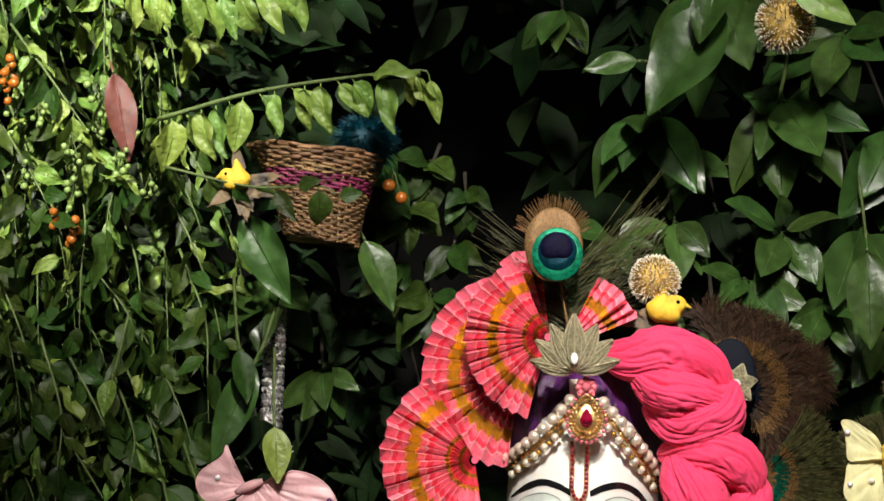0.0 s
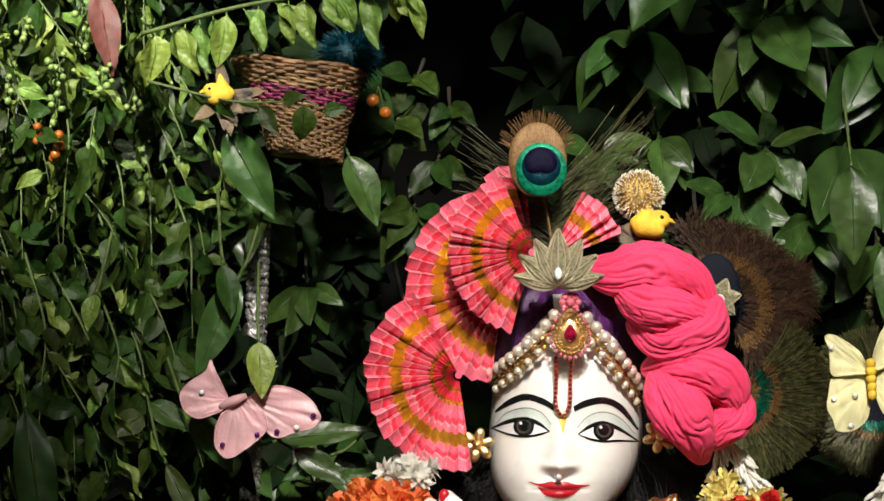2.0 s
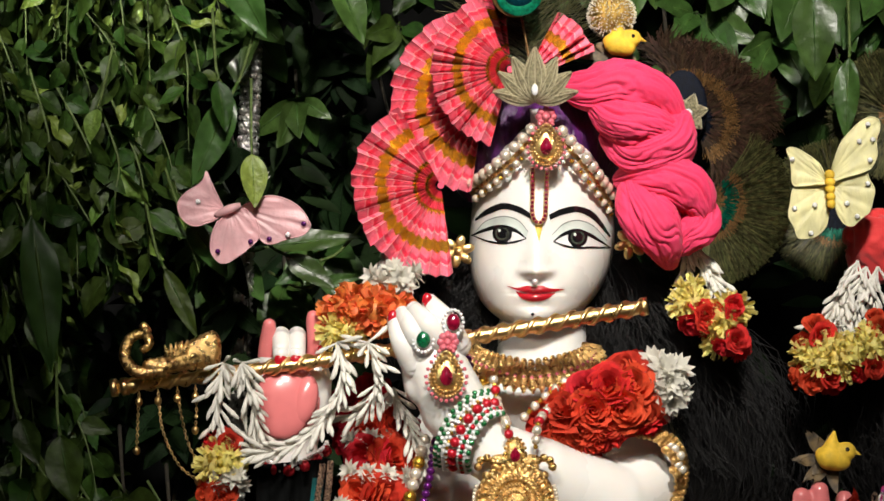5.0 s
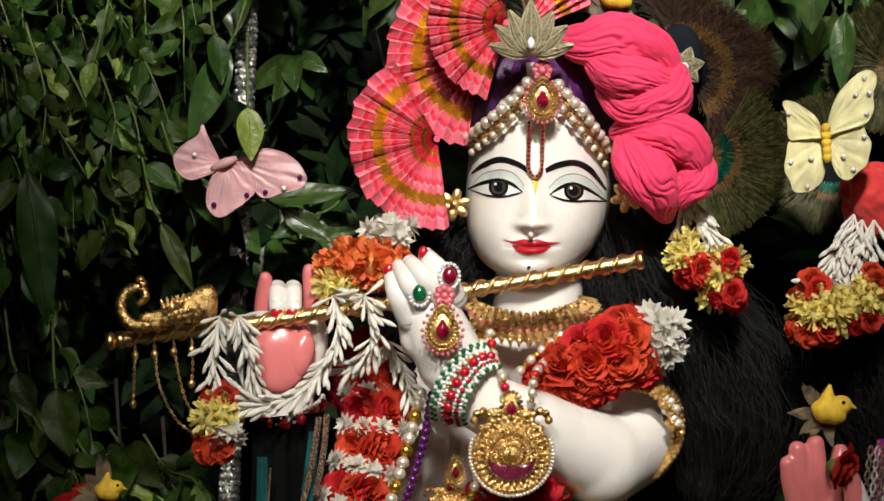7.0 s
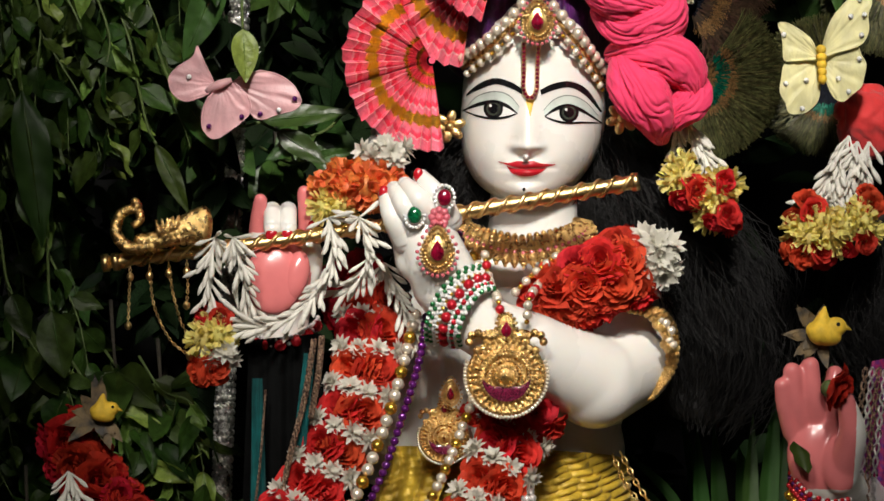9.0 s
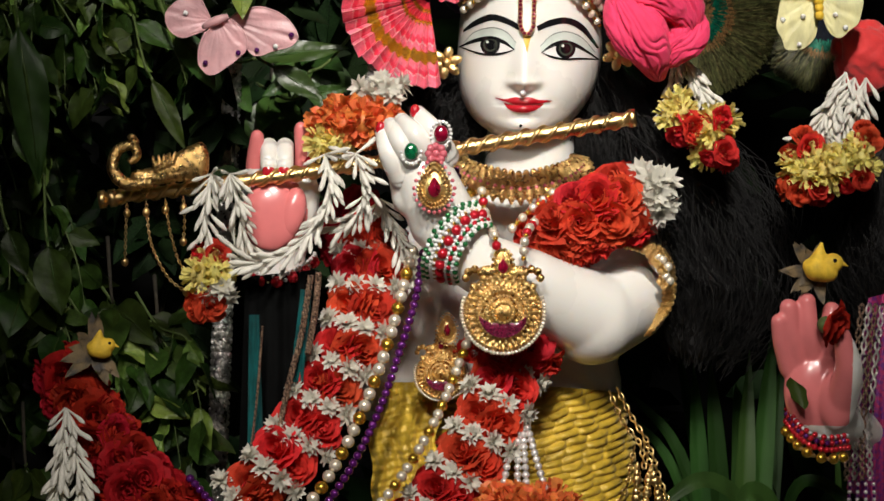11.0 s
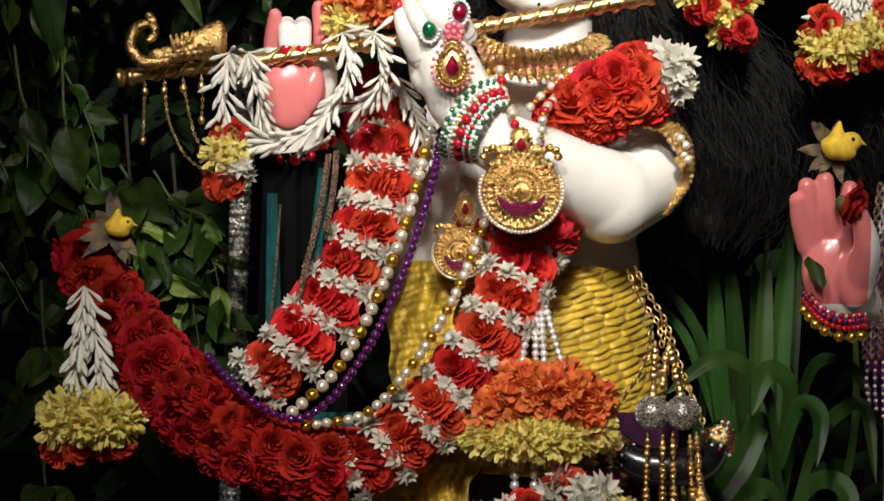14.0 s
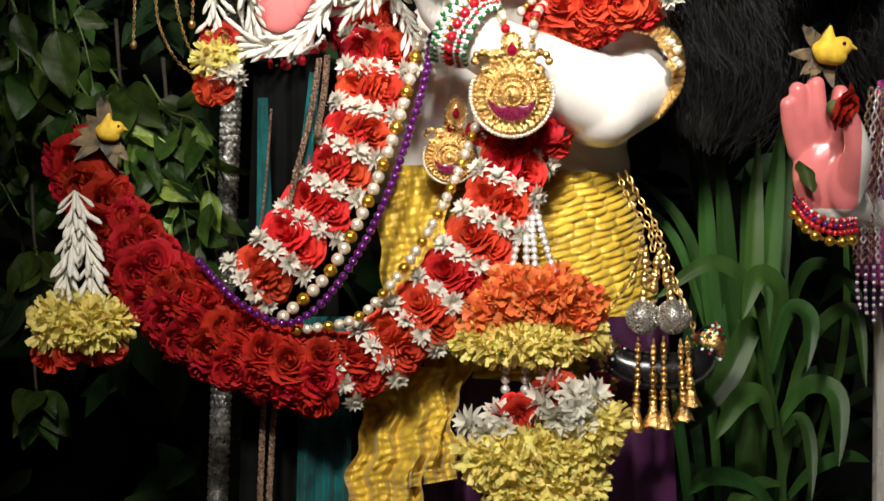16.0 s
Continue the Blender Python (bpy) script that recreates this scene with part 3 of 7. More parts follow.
def leaf_mesh(name, material, seed, wide=0.36, curl=0.25, fold=0.25, tip=1.0, across=4, along=9, ripple=0.02, vein=0.0):
    """A leaf of length 1 along +y, upper side +z, folded on its midrib and curled, with a short stalk."""
    rng = random.Random(seed)
    bm = bmesh.new()
    rows = []
    twist = rng.uniform(-0.4, 0.4)
    for i in range(along + 1):
        s = i / along
        w = wide * 0.5 * (math.sin(math.pi * min(1, s ** (0.75 * tip))) ** 0.85) * (1 - 0.25 * s) * 1.2 + 0.004
        a = twist * s
        row = []
        for j in range(across + 1):
            t = 2 * j / across - 1
            x, z = w * t, fold * w * abs(t) + ripple * math.sin(9 * s + 3 * t + seed) * abs(t) + vein * math.sin(44 * s - 9 * abs(t)) * (1 - abs(t) ** 4) * (0 if t == 0 else 1)
            x, z = x * math.cos(a) - z * math.sin(a), x * math.sin(a) + z * math.cos(a)
            row.append(Vector((x, s * (1 - 0.25 * curl * s), z - curl * s * s * 0.5)))
        rows.append(row)
    sheet(bm, rows)
    tube(bm, [Vector((0, -0.14, -0.02)), Vector((0, 0.3, -0.004)), Vector((0, 0.8, -curl * 0.32 - 0.004))], [0.014, 0.012, 0.004], 4)
    return mesh_of(name, bm, material)


def bead_mesh(name, material, seg=14, rows=9):
    bm = bmesh.new()
    blob(bm, Vector((0, 0, 0)), 1.0, seg, rows)
    return mesh_of(name, bm, material)


ROSES = [rose_mesh("rose", ROSE, i) for i in range(4)]
DEEP_ROSES = [rose_mesh("deep_rose", DEEP_ROSE, 10 + i) for i in range(4)]
WHITES = [star_flower("white_flower", WHITE_PETAL, 20 + i) for i in range(3)]
YELLOWS = [petal_ball("yellow_flower", YELLOW_PETAL, 30 + i, 0.022, 46, 0.014, 0.0036) for i in range(3)]
ORANGES = [petal_ball("orange_flower", ORANGE_PETAL, 40 + i, 0.020, 38, 0.012, 0.0055) for i in range(3)]
BUDS = [bud_mesh("jasmine_bud", 50 + i) for i in range(4)]
SMALL_LEAVES = [leaf_mesh("leaf", LEAF, 60 + i, 0.42 + 0.05 * (i % 4), -0.1 + 0.25 * (i % 4), 0.28, 0.9 + 0.2 * (i % 2), ripple=0.035) for i in range(8)]
YOUNG_LEAVES = [leaf_mesh("leaf", YOUNG_LEAF, 70 + i, 0.35 + 0.05 * (i % 3), 0.1 + 0.35 * (i % 3), 0.5, 1.0 + 0.15 * (i % 2), 6, 20, ripple=0.07, vein=0.012) for i in range(6)]
BIG_LEAVES = [leaf_mesh("leaf", GLOSSY_LEAF, 80 + i, 0.36 + 0.04 * (i % 4), 0.15 + 0.2 * (i % 3), 0.22, 1.15, 6, 20, 0.016, 0.004) for i in range(8)]
SHADED_LEAVES = [leaf_mesh("leaf", SHADED_LEAF, 90 + i, 0.34 + 0.04 * (i % 3), 0.2 + 0.2 * (i % 3), 0.25, 1.1) for i in range(5)]
B_PEARL, B_WHITE = bead_mesh("pearl", PEARL), bead_mesh("white_pearl", WHITE_PEARL)
B_GOLD, B_PURPLE = bead_mesh("gold_bead", GOLD_BEAD), bead_mesh("purple_bead", PURPLE_BEAD)
B_RED, B_GREEN, B_CRYSTAL = bead_mesh("red_bead", RED_BEAD), bead_mesh("green_bead", GREEN_BEAD), bead_mesh("crystal_bead", CRYSTAL, 8, 5)
B_ANT = bead_mesh("gold_grain", ANTIQUE, 8, 6)
B_RUBY, B_PINK = bead_mesh("ruby", RUBY, 10, 6), bead_mesh("pink_stone", PINK_STONE, 8, 6)
SPIN = lambda: Euler((0, 0, rnd(0, 6.28))).to_matrix()


def facing(d):
    """A rotation that turns +z to d."""
    return Vector(d).normalized().to_track_quat("Z", "Y").to_matrix()


# ---- foliage ----
def branch(pts, leaves, size, step, stem, label, group, droop=0.7, spread=0.6, thick=0.0014, young=None, share=0.0, face=0.0):
    """A leafy branch: a stem with leaves to both sides, hanging."""
    line = spline(pts, 24)
    ob = thing("leafy_branch", line[0], label, "branch", group)
    bm = bmesh.new()
    tube(bm, line, [thick * (1 - 0.7 * i / 24) for i in range(25)], 5)
    part("stem", bm, stem, ob)
    for k, (p, t) in enumerate(even(line, step)):
        if k == 0:
            continue
        s = 1 if k % 2 else -1
        side = t.cross(TOWARD).normalized() * s
        d = (t * rnd(0.1, 0.7) + side * spread * rnd(0.3, 1.5) + DOWN * droop * rnd(0.2, 1.4) + jit(0.5 - 0.3 * face)).normalized()
        n = (TOWARD * (rnd(-0.1, 1.0) + face) + Vector((rnd(-0.9, 0.9), 0, rnd(-0.1, 1.0)))).normalized()
        pool = young if young and random.random() < share else leaves
        piece("leaf", random.choice(pool), placed(p + d * size * 0.12, frame_of(d, n), size * rnd(0.7, 1.2)), ob)
    return ob


def rosette(c, n, size, axis, label, group, leaves=None, wide=0.9):
    """A twig end with a whorl of glossy leaves."""
    leaves = leaves or BIG_LEAVES
    ob = thing("leafy_twig", c, label, "branch", group)
    axis = Vector(axis).normalized()
    bm = bmesh.new()
    back = c - axis * size * 0.9 + Vector((0, size * 0.8, size * 0.3))
    tube(bm, spline([back, c - axis * size * 0.3 + Vector((0, size * 0.2, 0)), c], 8), [0.002 - 0.00012 * i for i in range(9)], 6)
    part("stem", bm, BARK, ob)
    x = axis.orthogonal().normalized()
    y = axis.cross(x)
    for k in range(n):
        a = k * 2.4 + rnd(-0.3, 0.3)
        out = x * math.cos(a) + y * math.sin(a)
        d = (axis * rnd(0.25, 0.9) + out * wide * rnd(0.6, 1.0) + DOWN * rnd(0.3, 1.0)).normalized()
        if d.y > 0.5:
            d.y *= 0.3
        nrm = (axis * 0.6 + TOWARD * rnd(0.2, 0.9) + Vector((0, 0, rnd(0.2, 0.8))) + jit(0.3)).normalized()
        piece("leaf", random.choice(leaves), placed(c + d * size * 0.1, frame_of(d, nrm), size * rnd(0.7, 1.15)), ob)
    return ob


def leaf_mass(name, leaves_n, region, depth, size, material, label, seed):
    """Uncountable leaves far back, as one mesh."""
    rng = random.Random(seed)
    bm = bmesh.new()
    for _ in range(leaves_n):
        u, v = rng.uniform(region[0], region[2]), rng.uniform(region[1], region[3])
        p = at(u, v, rng.uniform(*depth))
        d = Vector((rng.uniform(-1, 1), rng.uniform(-0.4, 0.4), rng.uniform(-1.2, 0.5))).normalized()
        n = Vector((rng.uniform(-0.6, 0.6), -rng.uniform(0.2, 1), rng.uniform(-0.2, 0.9)))
        rot, L = frame_of(d, n), size * rng.uniform(0.6, 1.3)
        rows = []
        for i in range(5):
            s = i / 4
            w = 0.2 * L * math.sin(math.pi * min(1, s ** 0.8)) + 0.0004
            rows.append([p + rot @ Vector((w * t, L * s, 0.3 * w * abs(t) - 0.12 * L * s * s)) for t in (-1, 0, 1)])
        sheet(bm, rows)
    return solid(name, bm, material, label, "foliage", kind="stuff")


# back leaves take their shade from the darkened leaf colour
leaf_mass("background_foliage", 900, (-220, -900, 1800, 1900), (28, 55), 0.075, SHADED_LEAF, "dense leaves filling the back of the altar, shade in their dark colour", 1)
leaf_mass("background_foliage", 900, (-200, -760, 560, 700), (14, 27), 0.045, SHADED_LEAF, "small leaves deep inside the hedge, coloured dark for shade", 2)

LEFT = "small-leaved branches hanging over the altar"
LAB = "hanging branch with small pointed green leaves"
for k in range(92):
    u0, v0 = rnd(-120, 330), rnd(-760, 60) if k % 3 else rnd(60, 300)
    if v0 > 60:
        u0 = rnd(-120, 260)
    y0 = rnd(2, 16)
    L = rnd(150, 300)
    du = rnd(-20, 130)
    end = min(u0 + du, 470 - max(0, v0) * 0.15)
    pts = [at(u0 - 40, v0 - 60, y0 + 3), at(u0 + du * 0.35, v0 + L * 0.25, y0), at(u0 + (end - u0) * 0.8, v0 + L * 0.65, y0 - 1), at(end, v0 + L, y0 - 1)]
    branch(pts, SMALL_LEAVES, rnd(0.025, 0.041), 0.0118, GREEN_STEM, LAB, LEFT, young=YOUNG_LEAVES, share=0.45 if v0 < -250 else 0.1)
for k in range(20):
    u0, v0 = rnd(-120, 160), rnd(330, 900)
    y0 = rnd(12, 24)
    L = rnd(120, 260)
    end = u0 + rnd(-20, 90)
    branch([at(u0 - 40, v0 - 60, y0 + 3), at((u0 + end) / 2, v0 + L * 0.4, y0), at(end, v0 + L, y0 - 2)], SMALL_LEAVES, rnd(0.03, 0.045), 0.016,
           GREEN_STEM, "drooping branch with broad dull green leaves", LEFT)
# the bright spray in front of the basket
branch([at(240, -330, 0), at(400, -375, -3), at(560, -400, -5), at(680, -412, -6), at(698, -405, -6)], YOUNG_LEAVES, 0.043, 0.0135, GREEN_STEM,
       "arching spray of pale yellow-green crinkled leaves", "sprays of young leaves", droop=1.6, spread=0.15, thick=0.0022, face=0.8)
branch([at(160, -560, 0), at(300, -545, -3), at(420, -560, -5), at(520, -600, -5)], YOUNG_LEAVES, 0.042, 0.017, GREEN_STEM,
       "arching spray of pale yellow-green crinkled leaves", "sprays of young leaves", droop=1.6, spread=0.15, thick=0.0022, face=0.8)
branch([at(250, -250, -2), at(400, -215, -4), at(520, -215, -6), at(545, -190, -6)], SMALL_LEAVES, 0.03, 0.02, GREEN_STEM,
       "thin twig with sparse leaves before the basket", "sprays of young leaves", droop=0.5)

RIGHT = "glossy-leaved twigs behind the statues"
RLAB = "twig end with large glossy dark green leaves"
for u, v, n, s, ax in ((1066, -340, 9, 0.085, (-0.2, -0.6, -0.6)), (1289, -366, 10, 0.085, (0.1, -0.7, -0.4)), (1113, -160, 8, 0.06, (0.1, -0.5, -0.8)), (1293, -140, 9, 0.065, (0.2, -0.8, 0.1)),
                       (1430, -150, 8, 0.1, (0.1, -0.5, -0.8)), (924, -520, 8, 0.055, (0.0, -0.5, -0.7)), (1400, -480, 8, 0.08, (-0.4, -0.6, 0.2)), (1180, -560, 5, 0.11, (-0.3, -0.6, -0.7))):
    rosette(at(u, v, rnd(10, 18)), n, s, ax, RLAB, RIGHT)
for u, v, n, s, ax in ((1230, -60, 8, 0.06, (0, -0.8, 0.2)), (1370, -20, 8, 0.07, (0, -0.7, -0.5)), (1490, -320, 8, 0.09, (0.2, -0.6, -0.6)), (1010, -130, 6, 0.05, (0.2, -0.6, 0.5)),
                       (1480, 20, 7, 0.08, (0, -0.6, -0.7)), (1560, -120, 8, 0.09, (0, -0.6, -0.4)), (1180, 20, 6, 0.06, (0, -0.6, -0.5)), (430, -60, 6, 0.07, (0.2, -0.6, -0.7))):
    rosette(at(u, v, rnd(10, 18)), n, s, ax, RLAB, RIGHT)
for u, v, n, s, ax in ((520, 90, 7, 0.055, (0.1, -0.6, -0.7)), (350, 180, 8, 0.07, (0.2, -0.6, -0.6)), (560, 350, 10, 0.06, (0.2, -0.7, -0.1)), (400, 370, 9, 0.065, (-0.2, -0.7, -0.3)),
                       (500, 420, 8, 0.055, (0.1, -0.8, -0.5))):
    rosette(at(u, v, rnd(10, 18)), n, s, ax, RLAB, RIGHT)
# rear twigs, most in the shade-darkened leaf colour
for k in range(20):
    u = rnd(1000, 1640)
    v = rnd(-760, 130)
    rosette(at(u, v, rnd(18, 28)), 7, rnd(0.05, 0.085), (rnd(-0.4, 0.4), -0.7, rnd(-0.9, 0.3)), "twig end with green leaves behind, most coloured dark for shade", RIGHT, SHADED_LEAVES if k % 3 else BIG_LEAVES)
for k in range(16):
    rosette(at(rnd(250, 700), rnd(-420, 480), rnd(20, 28)), 7, rnd(0.05, 0.07), (rnd(-0.4, 0.4), -0.7, rnd(-0.9, 0.3)), "twig end with green leaves behind, most coloured dark for shade", RIGHT, SHADED_LEAVES)
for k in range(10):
    rosette(at(rnd(-60, 330), rnd(500, 1200), rnd(16, 26)), 7, rnd(0.05, 0.07), (rnd(-0.4, 0.4), -0.7, rnd(-0.9, 0.3)), "twig end with green leaves behind, most coloured dark for shade", RIGHT, SHADED_LEAVES)
for u, v, n, s in ((215, 790, 10, 0.06), (300, 860, 9, 0.06), (60, 760, 7, 0.06), (330, 980, 9, 0.055), (60, 1080, 7, 0.055), (60, 1330, 8, 0.05)):
    rosette(at(u, v, rnd(6, 12)), n, s, (0.2, -0.6, -0.7), "leafy twig behind the red garland", LEFT, SMALL_LEAVES)


# soft lime-green branches behind the red garland
for u0, v0, u1, v1 in ((150, 800, 235, 960), (215, 790, 300, 1010), (250, 830, 335, 1080), (300, 850, 375, 1000), (320, 960, 350, 1130), (60, 740, 150, 900), (275, 800, 372, 900), (205, 840, 265, 980)):
    branch([at(u0 - 20, v0 - 30, 8), at(u0 + 20, v0 + 30, 6), at((u0 + u1) / 2 + 20, (v0 + v1) / 2, 4), at(u1, v1, 3)], SMALL_LEAVES, rnd(0.036, 0.046), 0.0125, GREEN_STEM,
           "leafy lime-green branch behind the red garland", LEFT, young=YOUNG_LEAVES, share=0.4)

# sparse leaves in the shade beside the basket
for u, v in ((610, -250), (660, -180), (700, -260), (740, -120), (640, -90), (760, -210), (700, -40)):
    rosette(at(u, v, rnd(12, 18)), 6, rnd(0.038, 0.055), (rnd(-0.3, 0.4), -0.7, rnd(-0.9, 0.1)), "twig end with small green leaves in shade", RIGHT, SMALL_LEAVES)


def strap_leaf(ob, pts, w, material, name="leaf"):
    """One long channelled leaf, narrow at its foot and drawn to a point."""
    n = 20
    line = spline(pts, n)
    bm = bmesh.new()
    rows = []
    for i, p in enumerate(line):
        s = i / n
        t = (line[min(i + 1, n)] - line[max(i - 1, 0)]).normalized()
        x = t.cross(TOWARD + Vector((0.2, 0, 0.4))).normalized()
        q = x.cross(t)
        ww = w * (0.30 + 2.1 * s - 1.0 * s * s - 1.38 * s ** 5) * 0.98
        rows.append([p + x * ww * f + q * ww * (0.30 * abs(f) + 0.03 * math.sin(9 * f)) for f in (-1, -0.75, -0.5, -0.25, 0, 0.25, 0.5, 0.75, 1)])
    sheet(bm, rows)
    part(name, bm, material, ob)


def strap_plant():
    """A clump of long arching strap leaves beside the statue."""
    ob = thing("strap_leaf_plant", at(1380, 2060, 8), "clump of long arching glossy green strap leaves", "plant")
    strap_leaf(ob, [at(1395, 2060, 6), at(1392, 1540, 4), at(1378, 1400, 2), at(1360, 1265, 1)], 0.0040, STRAP_LEAF, "stem")
    for pts, w in (([(1366, 1340), (1338, 1220), (1290, 1307), (1217, 1410)], 0.0115), ([(1372, 1400), (1350, 1342), (1312, 1350), (1270, 1422)], 0.0095),
                   ([(1365, 1275), (1385, 1160), (1345, 1128), (1318, 1206)], 0.0090), ([(1366, 1290), (1340, 1160), (1262, 1104), (1160, 1170)], 0.0072),
                   ([(1378, 1400), (1430, 1326), (1487, 1345), (1492, 1470)], 0.0095), ([(1370, 1300), (1400, 1190), (1438, 1205), (1434, 1298)], 0.0078),
                   ([(1380, 1420), (1440, 1240), (1515, 1190), (1540, 1328)], 0.0066), ([(1390, 1540), (1440, 1480), (1500, 1452), (1548, 1460)], 0.0062),
                   ([(1390, 1560), (1330, 1500), (1260, 1488), (1222, 1520)], 0.0080), ([(1385, 1500), (1350, 1500), (1310, 1530), (1285, 1580)], 0.0075),
                   ([(1382, 1420), (1420, 1380), (1440, 1430), (1444, 1530)], 0.0060), ([(1375, 1360), (1420, 1130), (1490, 1120), (1545, 1200)], 0.0060)):
        y = rnd(-3, 3)
        strap_leaf(ob, [at(u, v, y + 3 - 2 * i) for i, (u, v) in enumerate(pts)], w, STRAP_LEAF)
    back = thing("strap_leaf_plant", at(1290, 2060, 14), "taller clump of upright lance leaves, some coloured dark for shade", "plant")
    for pts, w in (([(1330, 1500), (1260, 1100), (1215, 860)], 0.0075), ([(1310, 1500), (1262, 1150), (1245, 895)], 0.0095), ([(1320, 1500), (1290, 1100), (1275, 890)], 0.0085),
                   ([(1330, 1500), (1335, 1150), (1345, 870)], 0.0095), ([(1340, 1500), (1365, 1100), (1388, 822)], 0.0100), ([(1345, 1500), (1380, 1150), (1404, 880)], 0.0085),
                   ([(1310, 1480), (1230, 1080), (1105, 925)], 0.0055), ([(1310, 1480), (1220, 1110), (1115, 970)], 0.0050), ([(1320, 1480), (1330, 1050), (1320, 930)], 0.0090)):
        strap_leaf(back, [at(pts[0][0], 2050, 13)] + [at(u, v, 12 + rnd(-3, 3)) for u, v in pts], w, STRAP_LEAF)
    # thin rear leaves; every other one has shade in its darker colour
    for k in range(9):
        u = 1180 + 320 * k / 8
        lean, top = rnd(-90, 60), rnd(960, 1250)
        strap_leaf(back, [at(1310 + (u - 1310) * 0.3, 2050, 16), at(1310 + (u - 1310) * 0.7, 1500, 16), at(u, (top + 1500) / 2, 15), at(u + lean, top, 13)], rnd(0.003, 0.0065), SHADED_LEAF if k % 2 else STRAP_LEAF)


strap_plant()


def hanging_leaf(u0, v0, u1, v1, wide, y, material, label, curl=0.2):
    """A single large leaf on its twig, from its stalk to its tip."""
    a, b = at(u0, v0, y), at(u1, v1, y - 1)
    d = b - a
    me = leaf_mesh("leaf", material, int(abs(u0) + abs(v1)), wide, curl, 0.22, 1.1, 8, 24, 0.016, 0.005)
    ob = thing("leaf_on_twig", a, label, "leaf", "single large leaves")
    bm = bmesh.new()
    tube(bm, spline([a - d.normalized() * 0.05 + Vector((0, 0.05, 0.02)), a - d.normalized() * 0.02 + Vector((0, 0.01, 0)), a + TOWARD * -0.0005], 8), 0.0014, 6)
    part("stem", bm, GREEN_STEM, ob)
    piece("leaf", me, placed(a, frame_of(d, TOWARD + Vector((rnd(-0.4, 0.4), 0, rnd(0.1, 0.6)))), d.length * 1.05), ob)


GL = "single large glossy green leaf"
for u0, v0, u1, v1, w, y, m in ((385, -168, 466, -20, 0.36, 0, GLOSSY_LEAF), (590, -125, 641, -8, 0.42, 4, GLOSSY_LEAF), (48, 300, 92, 575, 0.22, 0, LEAF), (404, 85, 335, 245, 0.30, -2, GLOSSY_LEAF), (286, 395, 345, 515, 0.22, -2, LEAF), (440, 190, 446, 284, 0.45, -7, YOUNG_LEAF), (1192, -518, 1062, -345, 0.50, 2, GLOSSY_LEAF), (1190, -560, 1150, -462, 0.55, 0, GLOSSY_LEAF)):
    hanging_leaf(u0, v0, u1, v1, w, y, m, GL if m is GLOSSY_LEAF else "single soft green leaf")
for u0, v0, u1, v1, w, y, m in ((1310, -560, 1420, -492, 0.36, 0, YOUNG_LEAF), (1436, -105, 1443, 58, 0.42, 3, GLOSSY_LEAF), (1500, 20, 1490, 160, 0.28, 5, GLOSSY_LEAF), (560, 380, 480, 420, 0.36, -1, GLOSSY_LEAF), (500, 370, 590, 430, 0.34, -2, GLOSSY_LEAF), (470, 355, 630, 330, 0.24, 1, GLOSSY_LEAF), (330, 310, 400, 405, 0.42, 0, GLOSSY_LEAF), (560, 420, 640, 405, 0.24, 1, GLOSSY_LEAF)):
    hanging_leaf(u0, v0, u1, v1, w, y, m, GL if m is GLOSSY_LEAF else "single soft green leaf")
for u0, v0, u1, v1, w, y, m in ((380, 60, 395, 150, 0.40, -3, LEAF), (165, 110, 150, 170, 0.5, -2, YOUNG_LEAF), (45, 470, 95, 560, 0.42, 1, LEAF), (100, 690, 120, 810, 0.5, 1, LEAF), (30, 660, 60, 740, 0.5, 2, LEAF), (1050, -430, 960, -420, 0.4, 8, GLOSSY_LEAF), (1130, 20, 1040, -5, 0.4, 6, GLOSSY_LEAF), (1250, 480, 1290, 560, 0.3, 4, GLOSSY_LEAF)):
    hanging_leaf(u0, v0, u1, v1, w, y, m, GL if m is GLOSSY_LEAF else "single soft green leaf")
# twigs added to hide and darken the pole's middle, shade in their colour
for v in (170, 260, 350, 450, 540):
    rosette(at(418 + rnd(-25, 25), v, 5), 7, 0.05, (rnd(-0.3, 0.3), -0.5, -0.8), "leafy twig before the silver pole, coloured dark for shade", LEFT, SHADED_LEAVES)


